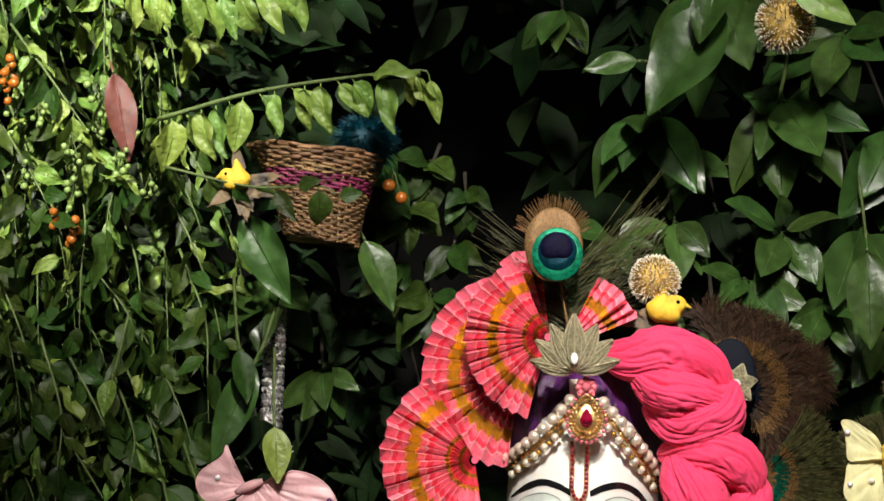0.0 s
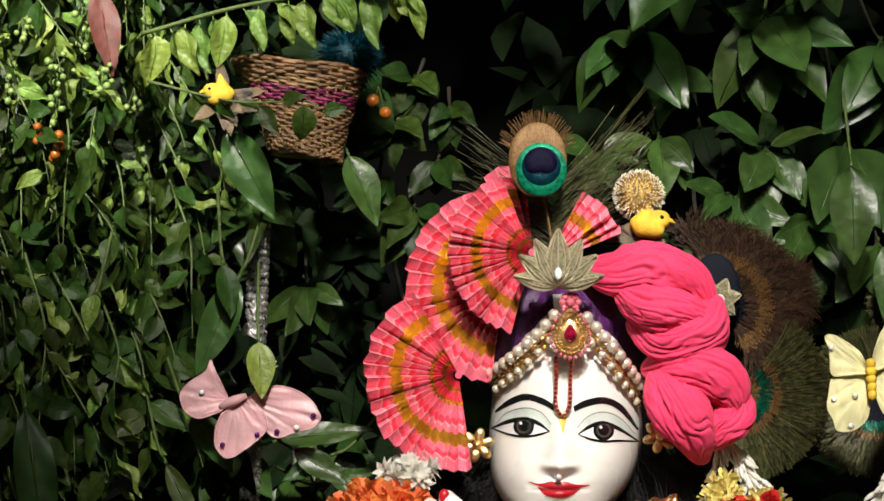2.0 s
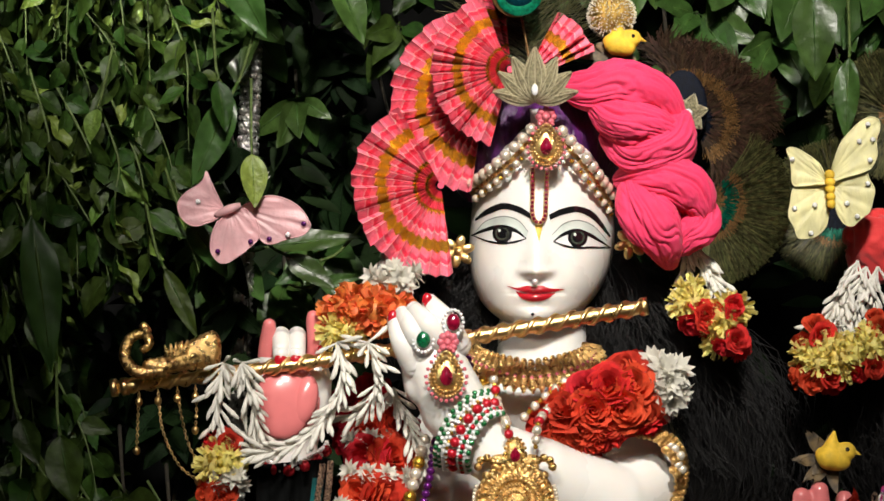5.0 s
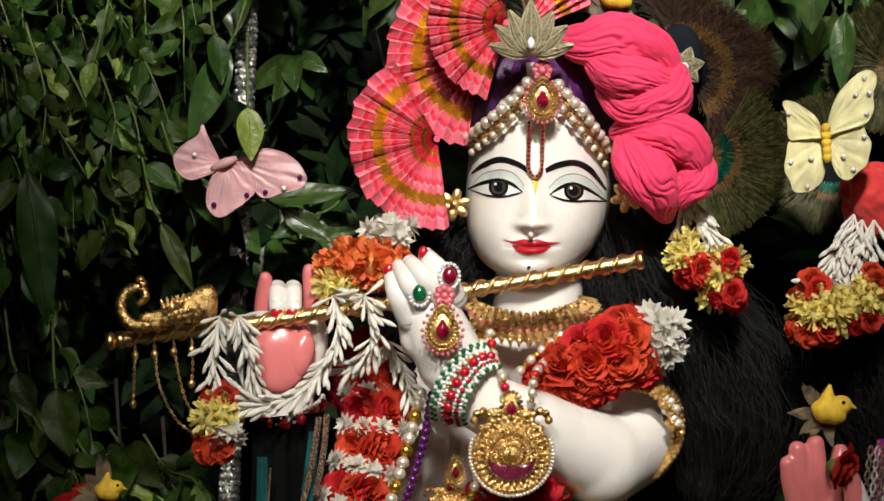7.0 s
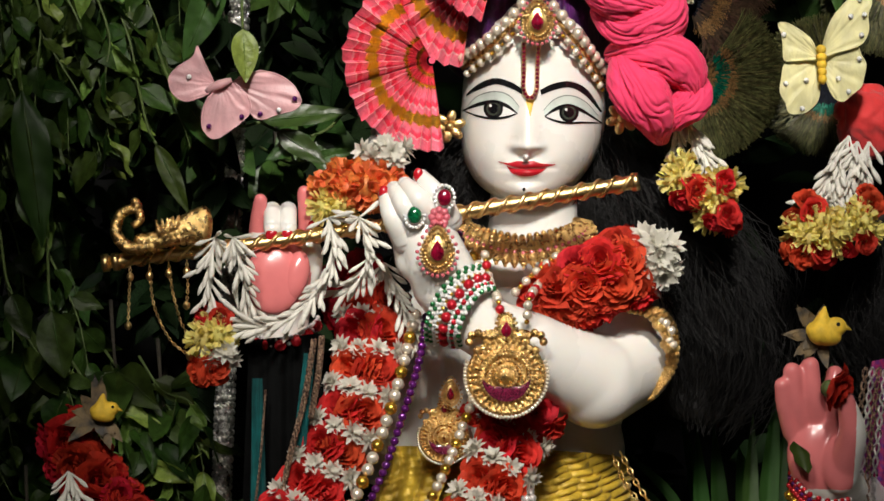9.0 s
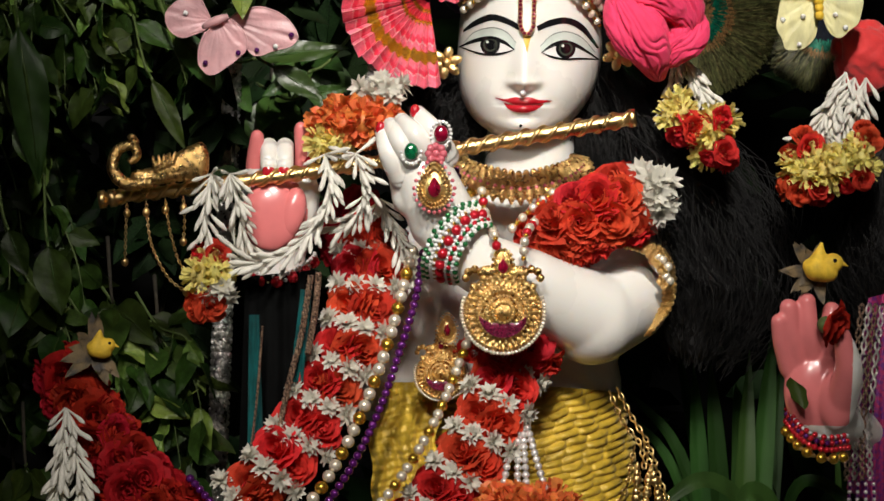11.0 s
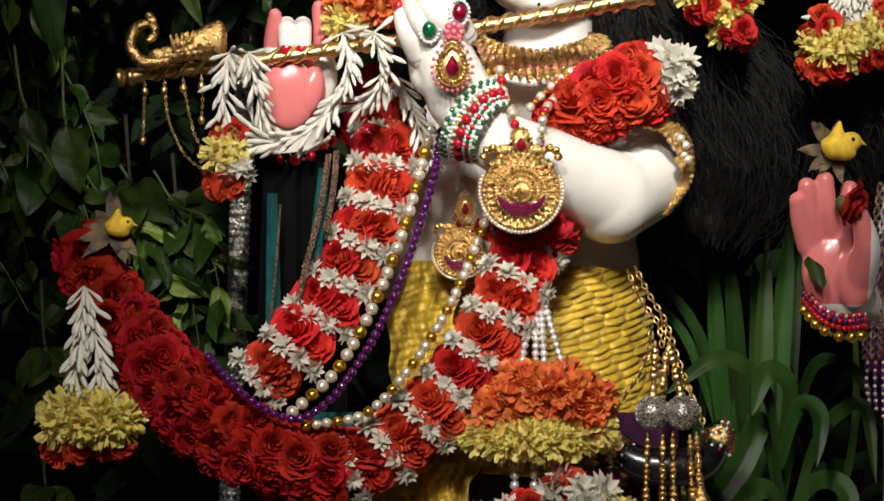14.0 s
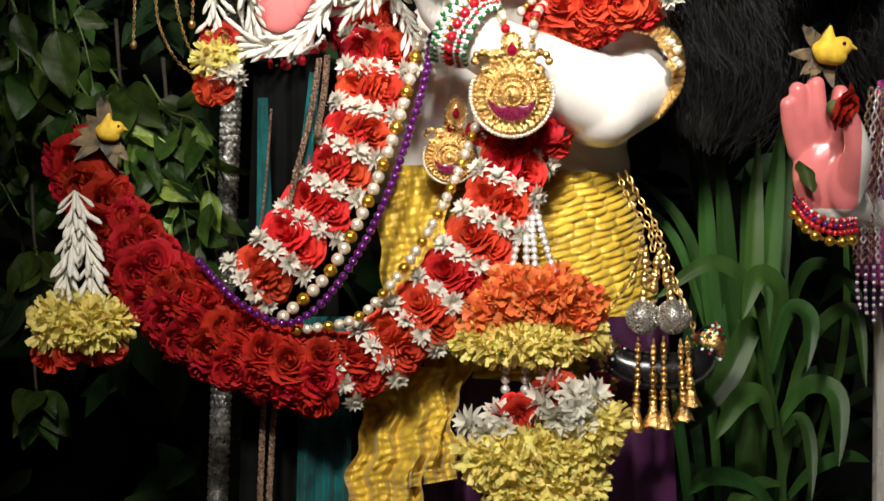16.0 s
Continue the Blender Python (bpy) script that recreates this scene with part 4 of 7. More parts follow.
# ---- turban ----
def fan_cloth():
    m = bpy.data.materials.new("pink_gold_pleated_silk")
    m.use_nodes = True
    nt = m.node_tree
    N, L, b = nt.nodes.new, nt.links.new, nt.nodes["Principled BSDF"]
    uv, sep = N("ShaderNodeUVMap"), N("ShaderNodeSeparateXYZ")
    L(uv.outputs[0], sep.inputs[0])
    ramp, metal = N("ShaderNodeValToRGB"), N("ShaderNodeValToRGB")
    pink, deep, white, gold = (0.97, 0.26, 0.36, 1), (0.92, 0.10, 0.18, 1), (0.96, 0.60, 0.60, 1), (0.86, 0.60, 0.13, 1)
    bands = ((0.0, deep, 0), (0.12, gold, 0.85), (0.17, deep, 0), (0.26, gold, 0.85), (0.31, pink, 0), (0.46, deep, 0), (0.53, white, 0), (0.55, pink, 0), (0.62, gold, 0.85), (0.76, pink, 0),
             (0.84, deep, 0), (0.90, white, 0), (0.915, pink, 0))
    for r in (ramp, metal):
        r.color_ramp.interpolation = "CONSTANT"
        while len(r.color_ramp.elements) < len(bands):
            r.color_ramp.elements.new(0.5)
    for i, (p, c, g) in enumerate(bands):
        for r, val in ((ramp, c), (metal, (g, g, g, 1))):
            r.color_ramp.elements[i].position, r.color_ramp.elements[i].color = p, val
    nz, ad = N("ShaderNodeTexNoise"), N("ShaderNodeMath")
    nz.inputs["Scale"].default_value = 35
    ad.operation = "MULTIPLY_ADD"
    ad.inputs[1].default_value = 0.06
    zig, half_up, tri, slant = N("ShaderNodeMath"), N("ShaderNodeMath"), N("ShaderNodeMath"), N("ShaderNodeMath")
    zig.operation, half_up.operation, tri.operation, slant.operation = "FRACT", "SUBTRACT", "ABSOLUTE", "MULTIPLY_ADD"
    half_up.inputs[1].default_value, slant.inputs[1].default_value = 0.5, 0.05
    L(sep.outputs[1], zig.inputs[0])
    L(zig.outputs[0], half_up.inputs[0])
    L(half_up.outputs[0], tri.inputs[0])
    L(tri.outputs[0], slant.inputs[0])
    L(sep.outputs[0], slant.inputs[2])
    L(nz.outputs[0], ad.inputs[0])
    L(slant.outputs[0], ad.inputs[2])
    L(ad.outputs[0], ramp.inputs[0])
    L(ad.outputs[0], metal.inputs[0])
    fine = N("ShaderNodeTexNoise")
    fine.inputs["Scale"].default_value = 260
    mx = N("ShaderNodeMix")
    mx.data_type, mx.blend_type = "RGBA", "MULTIPLY"
    cr = N("ShaderNodeValToRGB")
    cr.color_ramp.elements[0].position, cr.color_ramp.elements[0].color = 0.3, (0.80, 0.74, 0.74, 1)
    cr.color_ramp.elements[1].position = 0.6
    tc = N("ShaderNodeTexCoord")
    L(tc.outputs["Object"], fine.inputs["Vector"])
    L(fine.outputs[0], cr.inputs[0])
    mx.inputs[0].default_value = 1
    fr, gt, mw = N("ShaderNodeMath"), N("ShaderNodeMath"), N("ShaderNodeMix")
    fr.operation, gt.operation, mw.data_type = "FRACT", "GREATER_THAN", "RGBA"
    gt.inputs[1].default_value = 0.90
    half = N("ShaderNodeMath")
    half.operation = "MULTIPLY"
    half.inputs[1].default_value = 0.55
    L(sep.outputs[1], fr.inputs[0])
    L(fr.outputs[0], gt.inputs[0])
    L(gt.outputs[0], half.inputs[0])
    L(half.outputs[0], mw.inputs[0])
    L(ramp.outputs[0], mw.inputs[6])
    mw.inputs[7].default_value = (0.95, 0.66, 0.58, 1)
    L(mw.outputs[2], mx.inputs[6])
    L(cr.outputs[0], mx.inputs[7])
    L(mx.outputs[2], b.inputs["Base Color"])
    L(metal.outputs[0], b.inputs["Metallic"])
    b.inputs["Roughness"].default_value = 0.27
    b.inputs["Coat Weight"].default_value = 0.2
    bp = N("ShaderNodeBump")
    bp.inputs["Strength"].default_value, bp.inputs["Distance"].default_value = 0.7, 0.001
    L(fine.outputs[0], bp.inputs["Height"])
    L(bp.outputs[0], b.inputs["Normal"])
    return m


FAN = fan_cloth()


def fan(parent, u, v, y, R, a0, a1, pleats, tilt=0.0, label="fan of pink and gold pleated silk"):
    """A pleated fan of cloth round a pivot, angles in degrees from the right, counter-clockwise."""
    bm = bmesh.new()
    uv = bm.loops.layers.uv.new("UVMap")
    p0, rows = at(u, v, y), []
    R /= 2000
    for i in range(11):
        s = 0.06 + 0.94 * i / 10
        row = []
        for j in range(pleats * 2 + 1):
            uneven = noise.noise(Vector((u * 0.1, j * 0.9, 3)))
            a = radians(a0 + (a1 - a0) * (j + (0.42 if j % 2 else 0) + 0.4 * uneven * s) / (pleats * 2))
            wob = 1 + 0.04 * noise.noise(Vector((u * 0.1, j * 0.45, 0))) + (0.012 if j % 2 else -0.012)
            fold = (0.5 if j % 2 else -0.5) * (0.003 + 0.011 * s) * (1 + 0.8 * uneven)
            row.append(p0 + Vector((math.cos(a) * R * s * wob, fold + tilt * R * s * math.cos(a - radians(90)) - 0.012 * s * (1 - s) + 0.003 * math.sin(j * 0.9) * s, math.sin(a) * R * s * wob)))
        rows.append(row)
    sheet(bm, rows, uv=uv, smooth=False)
    for f in bm.faces:
        for loop in f.loops:
            loop[uv].uv = (loop[uv].uv[0], loop[uv].uv[1] * pleats)
    tube(bm, [p0 + Vector((0, 0.004, 0)), p0 + Vector((0, -0.004, 0))], 0.003, 8)
    return part("pleated_fan", bm, FAN, parent, label)


def folds(seed, amount, k=7.0, twist=2.0):
    """A crumple for cloth: a few deep creases and many fine pleats that run round the form."""
    off = Vector((seed * 3.1, seed * 1.7, seed * 0.9))
    def f(d):
        a = math.atan2(d.z, d.x)
        q = noise.noise(d * 1.3 + off)
        s = d.y * 0.5 + d.z * 0.8 + 0.5 * noise.noise(d * 2.1 + off)
        crease = 1 - abs(math.sin(k * 0.5 * s + twist * a * 0.5))
        pleat = math.sin(k * 4.6 * s + twist * 2 * a + 3 * q) * (0.5 + noise.noise(d * 2.7 - off))
        return 1 + amount * (1.0 * q - crease ** 4 * 1.3 + pleat * 0.30 - 0.10 * abs(noise.noise(d * 7 + off)))
    return f


turban = thing("turban", at(955, 150, -2), "turban of pink-gold pleated fans, pink muslin puffs and purple silk", "turban")
bm = bmesh.new()
blob(bm, at(955, 195, 2.5), (0.068, 0.085, 0.078), 64, 40, bend=folds(3, 0.06, 9, 3))
blob(bm, at(880, 170, 1.0), (0.055, 0.06, 0.062), 64, 40, bend=folds(4, 0.06, 9, 3))
part("silk_wrap", bm, PURPLE_CLOTH, turban, "purple crushed silk wrap")
fan(turban, 775, 246, -6.0, 156, 118, 278, 20)
fan(turban, 852, 94, -5.0, 164, 108, 262, 19)
fan(turban, 898, 40, -8.0, 137, 112, 256, 18)
fan(turban, 918, 62, -4.5, 140, 22, 62, 5)
fan(turban, 900, 40, -3.5, 152, 96, 124, 3)
def cloth_roll(parent, pts, radii, pleats, twist, seed, material, label):
    """A twisted roll of gathered cloth: pleats run along it and sink into a few deep creases."""
    n, m = 110, 150
    line = spline([at(*p) for p in pts], n)
    wide = spline([(r, 0, 0) for r in radii], n)
    rows, side = [], None
    for i, p in enumerate(line):
        t = (line[min(i + 1, n)] - line[max(i - 1, 0)]).normalized()
        side = side or t.cross(TOWARD).normalized()
        side = (side - t * side.dot(t)).normalized()
        up, s, row = t.cross(side), i / n, []
        close = math.sin(math.pi * min(1, max(0, 0.02 + 0.96 * s))) ** 0.4
        for j in range(m + 1):
            a = 2 * math.pi * j / m
            c = Vector((math.cos(a) * 1.2, math.sin(a) * 1.2, s * 2.4 + seed * 5))
            w = noise.noise(c)
            ph = a * pleats + twist * s + 2.6 * w
            ridge = 1 - abs(math.sin(ph * 0.5)) ** 0.7
            fine = 1 - abs(math.sin(ph * 2.1 + 5 * noise.noise(c * 1.7)))
            crush = abs(noise.noise(c * 2.6)) * -0.9 + noise.noise(c * 5.5) * 0.45 + noise.noise(c * 11) * 0.25
            r = wide[i].x / 2180 * close * (1.06 + 0.18 * w - 0.26 * ridge ** 2 * (0.5 + abs(noise.noise(c * 0.8 + Vector((7, 0, 0))))) - 0.10 * fine ** 1.5 + 0.085 * crush)
            row.append(p + (side * math.cos(a) + up * math.sin(a)) * r)
        rows.append(row)
    bm = bmesh.new()
    sheet(bm, rows)
    part("muslin_puff", bm, material, parent, label)


for k, (pts, radii, pleats, twist) in enumerate((
        (((985, 66, -5), (1040, 78, -6.5), (1100, 72, -6.5), (1160, 92, -6), (1196, 150, -5)), (36, 50, 56, 52, 44), 4, 2.0),
        (((1205, 118, -5), (1178, 172, -7), (1120, 190, -7), (1062, 150, -6)), (46, 54, 44, 34), 5, -2.5),
        (((1040, 100, -6.5), (1090, 130, -8), (1150, 140, -8), (1195, 170, -7)), (34, 42, 42, 34), 4, 3.0),
        (((1085, 238, -5), (1135, 232, -6.5), (1192, 240, -7), (1228, 272, -6.5), (1236, 318, -5.5)), (36, 46, 50, 46, 36), 4, 2.5),
        (((1105, 240, -5.5), (1135, 292, -7.5), (1165, 338, -7), (1184, 392, -5.5)), (42, 54, 48, 32), 5, -1.5),
        (((1240, 262, -5), (1238, 312, -6), (1208, 340, -6), (1186, 362, -5)), (34, 38, 36, 30), 4, 3.0),
        (((1130, 225, -3), (1180, 290, -3), (1200, 330, -3)), (50, 60, 44), 5, 1.0))):
    cloth_roll(turban, pts, radii, pleats, twist, k + 1, PINK_CLOTH, "crumpled puff of bright pink muslin")


# ---- jewels ----
def lotus():
    ob = thing("lotus_brooch", at(942, 100, -10.5), "silver-gold embroidered lotus brooch with an oval stone", "brooch")
    for a, L, w, y in ((90, 92, 17, -11.2), (63, 84, 15, -10.9), (117, 84, 15, -10.9), (38, 80, 14, -10.6), (142, 80, 14, -10.6), (12, 76, 12, -10.3), (168, 74, 12, -10.3)):
        bm = bmesh.new()
        d = Vector((math.cos(radians(a)), 0, math.sin(radians(a))))
        x = Vector((-d.z, 0, d.x))
        p0 = at(942, 96, y)
        rows = []
        for i in range(9):
            s = i / 8
            ww = w / 2000 * (math.sin(math.pi * s ** 0.8) + 0.03) * 1.1
            rows.append([p0 + d * (L / 2000 * s) + x * ww * t + TOWARD * (0.004 * (1 - t * t) + 0.004 * s) for t in (-1, -0.6, 0, 0.6, 1)])
        sheet(bm, rows, 1)
        edge = [r[0] for r in rows] + [r[-1] for r in rows[::-1]]
        tube(bm, edge, 0.0011, 6)
        tube(bm, [r[2] for r in rows], 0.0007, 6)
        tube(bm, [r[1] for r in rows[1:-1]], 0.0005, 5)
        tube(bm, [r[3] for r in rows[1:-1]], 0.0005, 5)
        part("petal", bm, [ZARI, DARK_ZARI], ob)
    bm = bmesh.new()
    blob(bm, at(942, 76, -12.0), (0.0030, 0.002, 0.0050), 14, 10)
    part("stone", bm, CRYSTAL, ob, "clear oval stone")


lotus()


def string(ob, pts, pattern, spread=1.0, lift=0.0):
    """Beads of a repeating pattern (mesh, radius) along a curve, touching."""
    line = spline(pts, 60)
    cum, k = 0.0, 0
    total = sum((b - a).length for a, b in zip(line, line[1:]))
    pos = [p for p, _ in even(line, 0.0005)]
    while cum < total:
        me, r = pattern[k % len(pattern)]
        i = int((cum + r) / 0.0005)
        if i >= len(pos):
            break
        piece("bead", me, Matrix.Translation(pos[i] + TOWARD * lift) @ Matrix.Rotation(k, 4, "X") @ Matrix.Scale(r, 4), ob)
        cum += 2 * r * spread
        k += 1


def grains(bm, c, ru, rv, n, r, mi=0, a0=0.0, a1=360.0, yaw=0.0):
    for k in range(n):
        a = radians(a0 + (a1 - a0) * k / n)
        blob(bm, c + Vector((ru * math.cos(a), 0, rv * math.sin(a))), r, 8, 6, mi=mi)


def drop_shape(bm, c, ru, rv, depth, mi=0, point=0.55):
    """A teardrop cabochon with its point up."""
    rows = []
    for i in range(7):
        s = i / 6
        row = []
        for k in range(25):
            a = 2 * math.pi * k / 24
            x, z = math.sin(a), -math.cos(a)
            x *= 1 - point * max(0, z) ** 1.2
            row.append(c + Vector((ru * x * (1 - s), -depth * math.sin(s * math.pi / 2), rv * z * (1 - s) * (1.25 if z > 0 else 1))))
        rows.append(row)
    sheet(bm, rows, mi)


def drop_jewel(name, u, v, y, ru, rv, label, stone, ring, cat):
    """A teardrop jewel: gold body, stone, ring of grains and an outer ring of stones."""
    c = at(u, v, y)
    ob = thing(name, c, label, cat)
    bm = bmesh.new()
    drop_shape(bm, c, ru * 0.82, rv * 0.82, 0.004, point=0.4)
    for f, n in ((0.62, 26), (0.80, 34)):
        for k in range(n):
            a = 2 * math.pi * k / n
            x, z = math.sin(a), -math.cos(a)
            x *= 1 - 0.4 * max(0, z) ** 1.2
            blob(bm, c + Vector((ru * f * x, -0.004 * (1.15 - f) - 0.002, rv * f * z * (1.25 if z > 0 else 1))), ru * 0.085, 8, 6)
    part("setting", bm, GOLD, ob)
    bm = bmesh.new()
    drop_shape(bm, c + TOWARD * 0.0045, ru * 0.32, rv * 0.36, 0.004, point=0.6)
    part("stone", bm, stone, ob, "deep red cut stone")
    for k in range(24):
        a = 2 * math.pi * k / 24
        x, z = math.sin(a), -math.cos(a)
        x *= 1 - 0.35 * max(0, z) ** 1.2
        p = c + Vector((ru * 0.98 * x, -0.002, rv * 0.98 * z * (1.2 if z > 0 else 1)))
        piece("small_stone", ring, Matrix.Translation(p) @ Matrix.Scale(ru * 0.1, 4), ob)
    return ob


jewel = drop_jewel("forehead_jewel", 962, 178, -9.6, 0.0165, 0.0195, "gold and pink-stone forehead jewel with a ruby drop", RUBY, B_PINK, "jewel")
for k in range(8):
    a = 2 * math.pi * k / 8
    piece("small_stone", B_PINK, Matrix.Translation(at(962 + 13 * math.cos(a), 124 + 12 * math.sin(a), -9.6)) @ Matrix.Scale(0.0032, 4), jewel)
piece("small_stone", B_PINK, Matrix.Translation(at(962, 124, -9.9)) @ Matrix.Scale(0.004, 4), jewel)
line = [at(938, 214, -8.6), at(938, 260, -8.0), at(938, 298, -8.0), at(949, 313, -8.0), at(960, 299, -8.0), at(962, 260, -8.0), at(964, 214, -8.6)]
bm = bmesh.new()
tube(bm, spline(line, 40), 0.0020, 8)
part("loop", bm, GOLD, jewel, "gold mark-shaped loop set with red stones")
string(jewel, line, [(B_RUBY, 0.0016)], 1.15, 0.0018)
pearls = thing("pearl_headband", at(880, 210, -8), "band of cream pearls in two rows on gold braid", "headband")
for pts, back in (([(942, 138, -9.5), (905, 178, -9.6), (868, 212, -8.5), (826, 246, -5)], 0), ([(984, 142, -9.5), (1020, 182, -9.4), (1052, 222, -8), (1086, 272, -4.5)], 1)):
    pts = [(u, v, y + 1.1) for u, v, y in pts]
    string(pearls, [at(*p) for p in pts], [(B_PEARL, 0.0052)], 1.04)
    s = 1 if back else -1
    string(pearls, [at(u - 8 * s, v + 26, y + 0.3) for u, v, y in pts], [(B_PEARL, 0.0036), (B_GOLD, 0.0016), (B_PEARL, 0.0036), (B_GOLD, 0.002)], 1.2)
    bm = bmesh.new()
    tube(bm, spline([at(u - 4 * s, v + 14, y + 0.4) for u, v, y in pts], 20), 0.0022, 6)
    part("braid", bm, ANTIQUE, pearls, "gold braid")


def ear_flower(u, v, y):
    c = at(u, v, y)
    ob = thing("ear_ornament", c, "gold flower-shaped ear ornament", "earring", "ear ornaments")
    for k in range(6):
        a = 2 * math.pi * k / 6 + 0.3
        bm = bmesh.new()
        blob(bm, c + Vector((0.0085 * math.cos(a), 0, 0.0085 * math.sin(a))), (0.0065, 0.0022, 0.0042), 12, 8, Euler((0, -a, 0)).to_matrix())
        part("petal", bm, GOLD, ob)
    bm = bmesh.new()
    blob(bm, c + TOWARD * 0.002, 0.004, 12, 8)
    part("boss", bm, GOLD, ob)


nose = thing("nose_pearl", at(942, 418, -8), "small round nose pearl", "jewel")
piece("pearl", B_WHITE, Matrix.Translation(at(942, 417, -8.2)) @ Matrix.Scale(0.0030, 4), nose)
ear_flower(806, 363, -4)
ear_flower(1112, 348, -4)

# flute
flute = thing("flute", at(500, 562, -14), "long gold flute wound with a raised spiral band", "flute")
A, B = at(196, 605, -12), at(1136, 461, -13)
def along(s):
    return A.lerp(B, s) + Vector((0, -0.004 * math.sin(math.pi * s), -0.004 * math.sin(math.pi * s)))
bm = bmesh.new()
tube(bm, [along(i / 40) for i in range(41)], [0.0048 + 0.0012 * i / 40 for i in range(41)], 20)
part("tube", bm, GOLD, flute)
bm = bmesh.new()
for ph in (0, math.pi):
    pts = []
    for i in range(400):
        s = i / 399
        q = along(s)
        a = s * 2 * math.pi * 15 + ph
        t = (B - A).normalized()
        x = t.cross(TOWARD).normalized()
        pts.append(q + (x * math.cos(a) + TOWARD * math.sin(a)) * (0.0050 + 0.0012 * s))
    tube(bm, pts, 0.0021, 6)
part("spiral_band", bm, GOLD, flute)
for s in (0.0, 1.0, 0.02):
    bm = bmesh.new()
    t = (B - A).normalized() * 0.003
    tube(bm, [along(s) - t, along(s) + t], 0.0078, 16)
    part("end_ring", bm, GOLD, flute)
# peacock ornament
bird = thing("peacock_ornament", at(300, 560, -14), "gold peacock-shaped ornament riding on the flute", "ornament")
bm = bmesh.new()
for i in range(15):
    s = i / 14
    blob(bm, at(262 + 108 * s, 566 - 26 * s + 4 * math.sin(s * 6), -14), (0.008, 0.006 + 0.003 * s, 0.0070 + 0.0105 * s ** 1.6), 24, 16)
body = fused(bm, 0.0011, 4)
for i in range(7):
    for j in range(5):
        u = 300 + 11 * i + (5 if j % 2 else 0)
        half = 14 + 20 * ((u - 262) / 108) ** 1.6
        blob(body, at(u, 566 - 26 * (u - 262) / 108 + (j - 2) / 2.6 * half, -14.7 + 0.12 * (j - 2) ** 2), (0.0038, 0.0016, 0.0032), 8, 6, Euler((0, 0.25, 0)).to_matrix())
part("body", body, ANTIQUE, bird, "chased gold body with scales")
for k in range(5):
    bm = bmesh.new()
    capsule(bm, at(292 + 7 * k, 552 - 3 * k, -14.8), at(286 + 10 * k, 530 - 2 * k, -14.9), 0.0030, 0.0010)
    part("wing_feather", bm, ANTIQUE, bird)
bm = bmesh.new()
tube(bm, spline([at(285, 572, -14), at(240, 578, -14), at(215, 552, -14), at(224, 518, -14), at(250, 510, -14), at(258, 528, -14), at(244, 540, -14)], 30), [0.0062 - 0.0001 * i for i in range(31)], 12)
part("tail", bm, ANTIQUE, bird, "curled gold tail")
bm = bmesh.new()
tube(bm, spline([at(250, 512, -14), at(252, 500, -14), at(246, 492, -14)], 8), [0.004, 0.0045, 0.005, 0.005, 0.004, 0.003, 0.003, 0.002, 0.001], 10)
blob(bm, at(249, 497, -14), 0.0042, 12, 8)
for k in range(3):
    capsule(bm, at(306 + 8 * k, 540, -14.6), at(312 + 9 * k, 526 + 3 * k, -14.6), 0.003, 0.001)
part("crest", bm, ANTIQUE, bird)


def chain(ob, pts, r=0.0011):
    line = spline(pts, 40)
    bm = bmesh.new()
    for k, (p, t) in enumerate(even(line, r * 2.6)):
        rot = frame_of(t, TOWARD if k % 2 else Vector((1, 0, 0.2)))
        ring = [p + rot @ Vector((r * math.cos(a), r * 1.7 * math.sin(a), 0)) for a in (math.pi * i / 3 for i in range(7))]
        tube(bm, ring, r * 0.42, 4, cap=False)
    part("chain", bm, GOLD, ob, "fine gold link chain")


chains = thing("flute_chains", at(290, 612, -14), "fine gold chains and bells hanging from the flute", "chain")
for pts in ([(240, 612), (238, 660), (236, 716)], [(274, 610), (282, 680), (310, 740), (345, 770)], [(308, 606), (316, 660), (330, 710), (345, 735)], [(340, 602), (342, 640), (340, 680)]):
    chain(chains, [at(u, v, -14) for u, v in pts])
    for f in (0.12, 0.95):
        bm = bmesh.new()
        u, v = pts[0] if f < 0.5 else pts[-1]
        blob(bm, at(u, v + (18 if f < 0.5 else 0), -14), (0.0032, 0.0032, 0.004), 10, 8)
        part("bell", bm, GOLD, chains)

# collar
collar = thing("collar_necklace", at(935, 580, -8), "broad gold collar of tapering ribbed plates", "necklace")
for k in range(27):
    s = k / 26
    a = math.pi * (1.06 - 1.12 * s)
    top = at(935 + 96 * math.cos(a), 545 + 14 * math.sin(a) - 14 * abs(math.cos(a)), -3.5 - 3.5 * math.sin(a))
    low = at(938 + 122 * math.cos(a), 556 + 50 * math.sin(a) - 8 * abs(math.cos(a)), -4.5 - 4.5 * math.sin(a))
    bm = bmesh.new()
    d = low - top
    x = d.cross(TOWARD).normalized()
    rows = []
    for i in range(6):
        f = i / 5
        w = 0.0030 + 0.0014 * f
        rows.append([top + d * f + x * w * t + TOWARD * (0.0022 * (1 - t * t) + 0.0008 * (i % 2)) for t in (-1, -0.5, 0, 0.5, 1)])
    sheet(bm, rows)
    blob(bm, low + TOWARD * 0.001, 0.0030, 10, 8)
    blob(bm, top + TOWARD * 0.001, 0.0026, 10, 8)
    blob(bm, low + d.normalized() * 0.0045, 0.0016, 8, 6)
    plate = part("plate", bm, ANTIQUE, collar)
    piece("small_stone", B_PINK, Matrix.Translation(top + d * 0.6 + TOWARD * 0.0026) @ Matrix.Scale(0.0018, 4), collar)

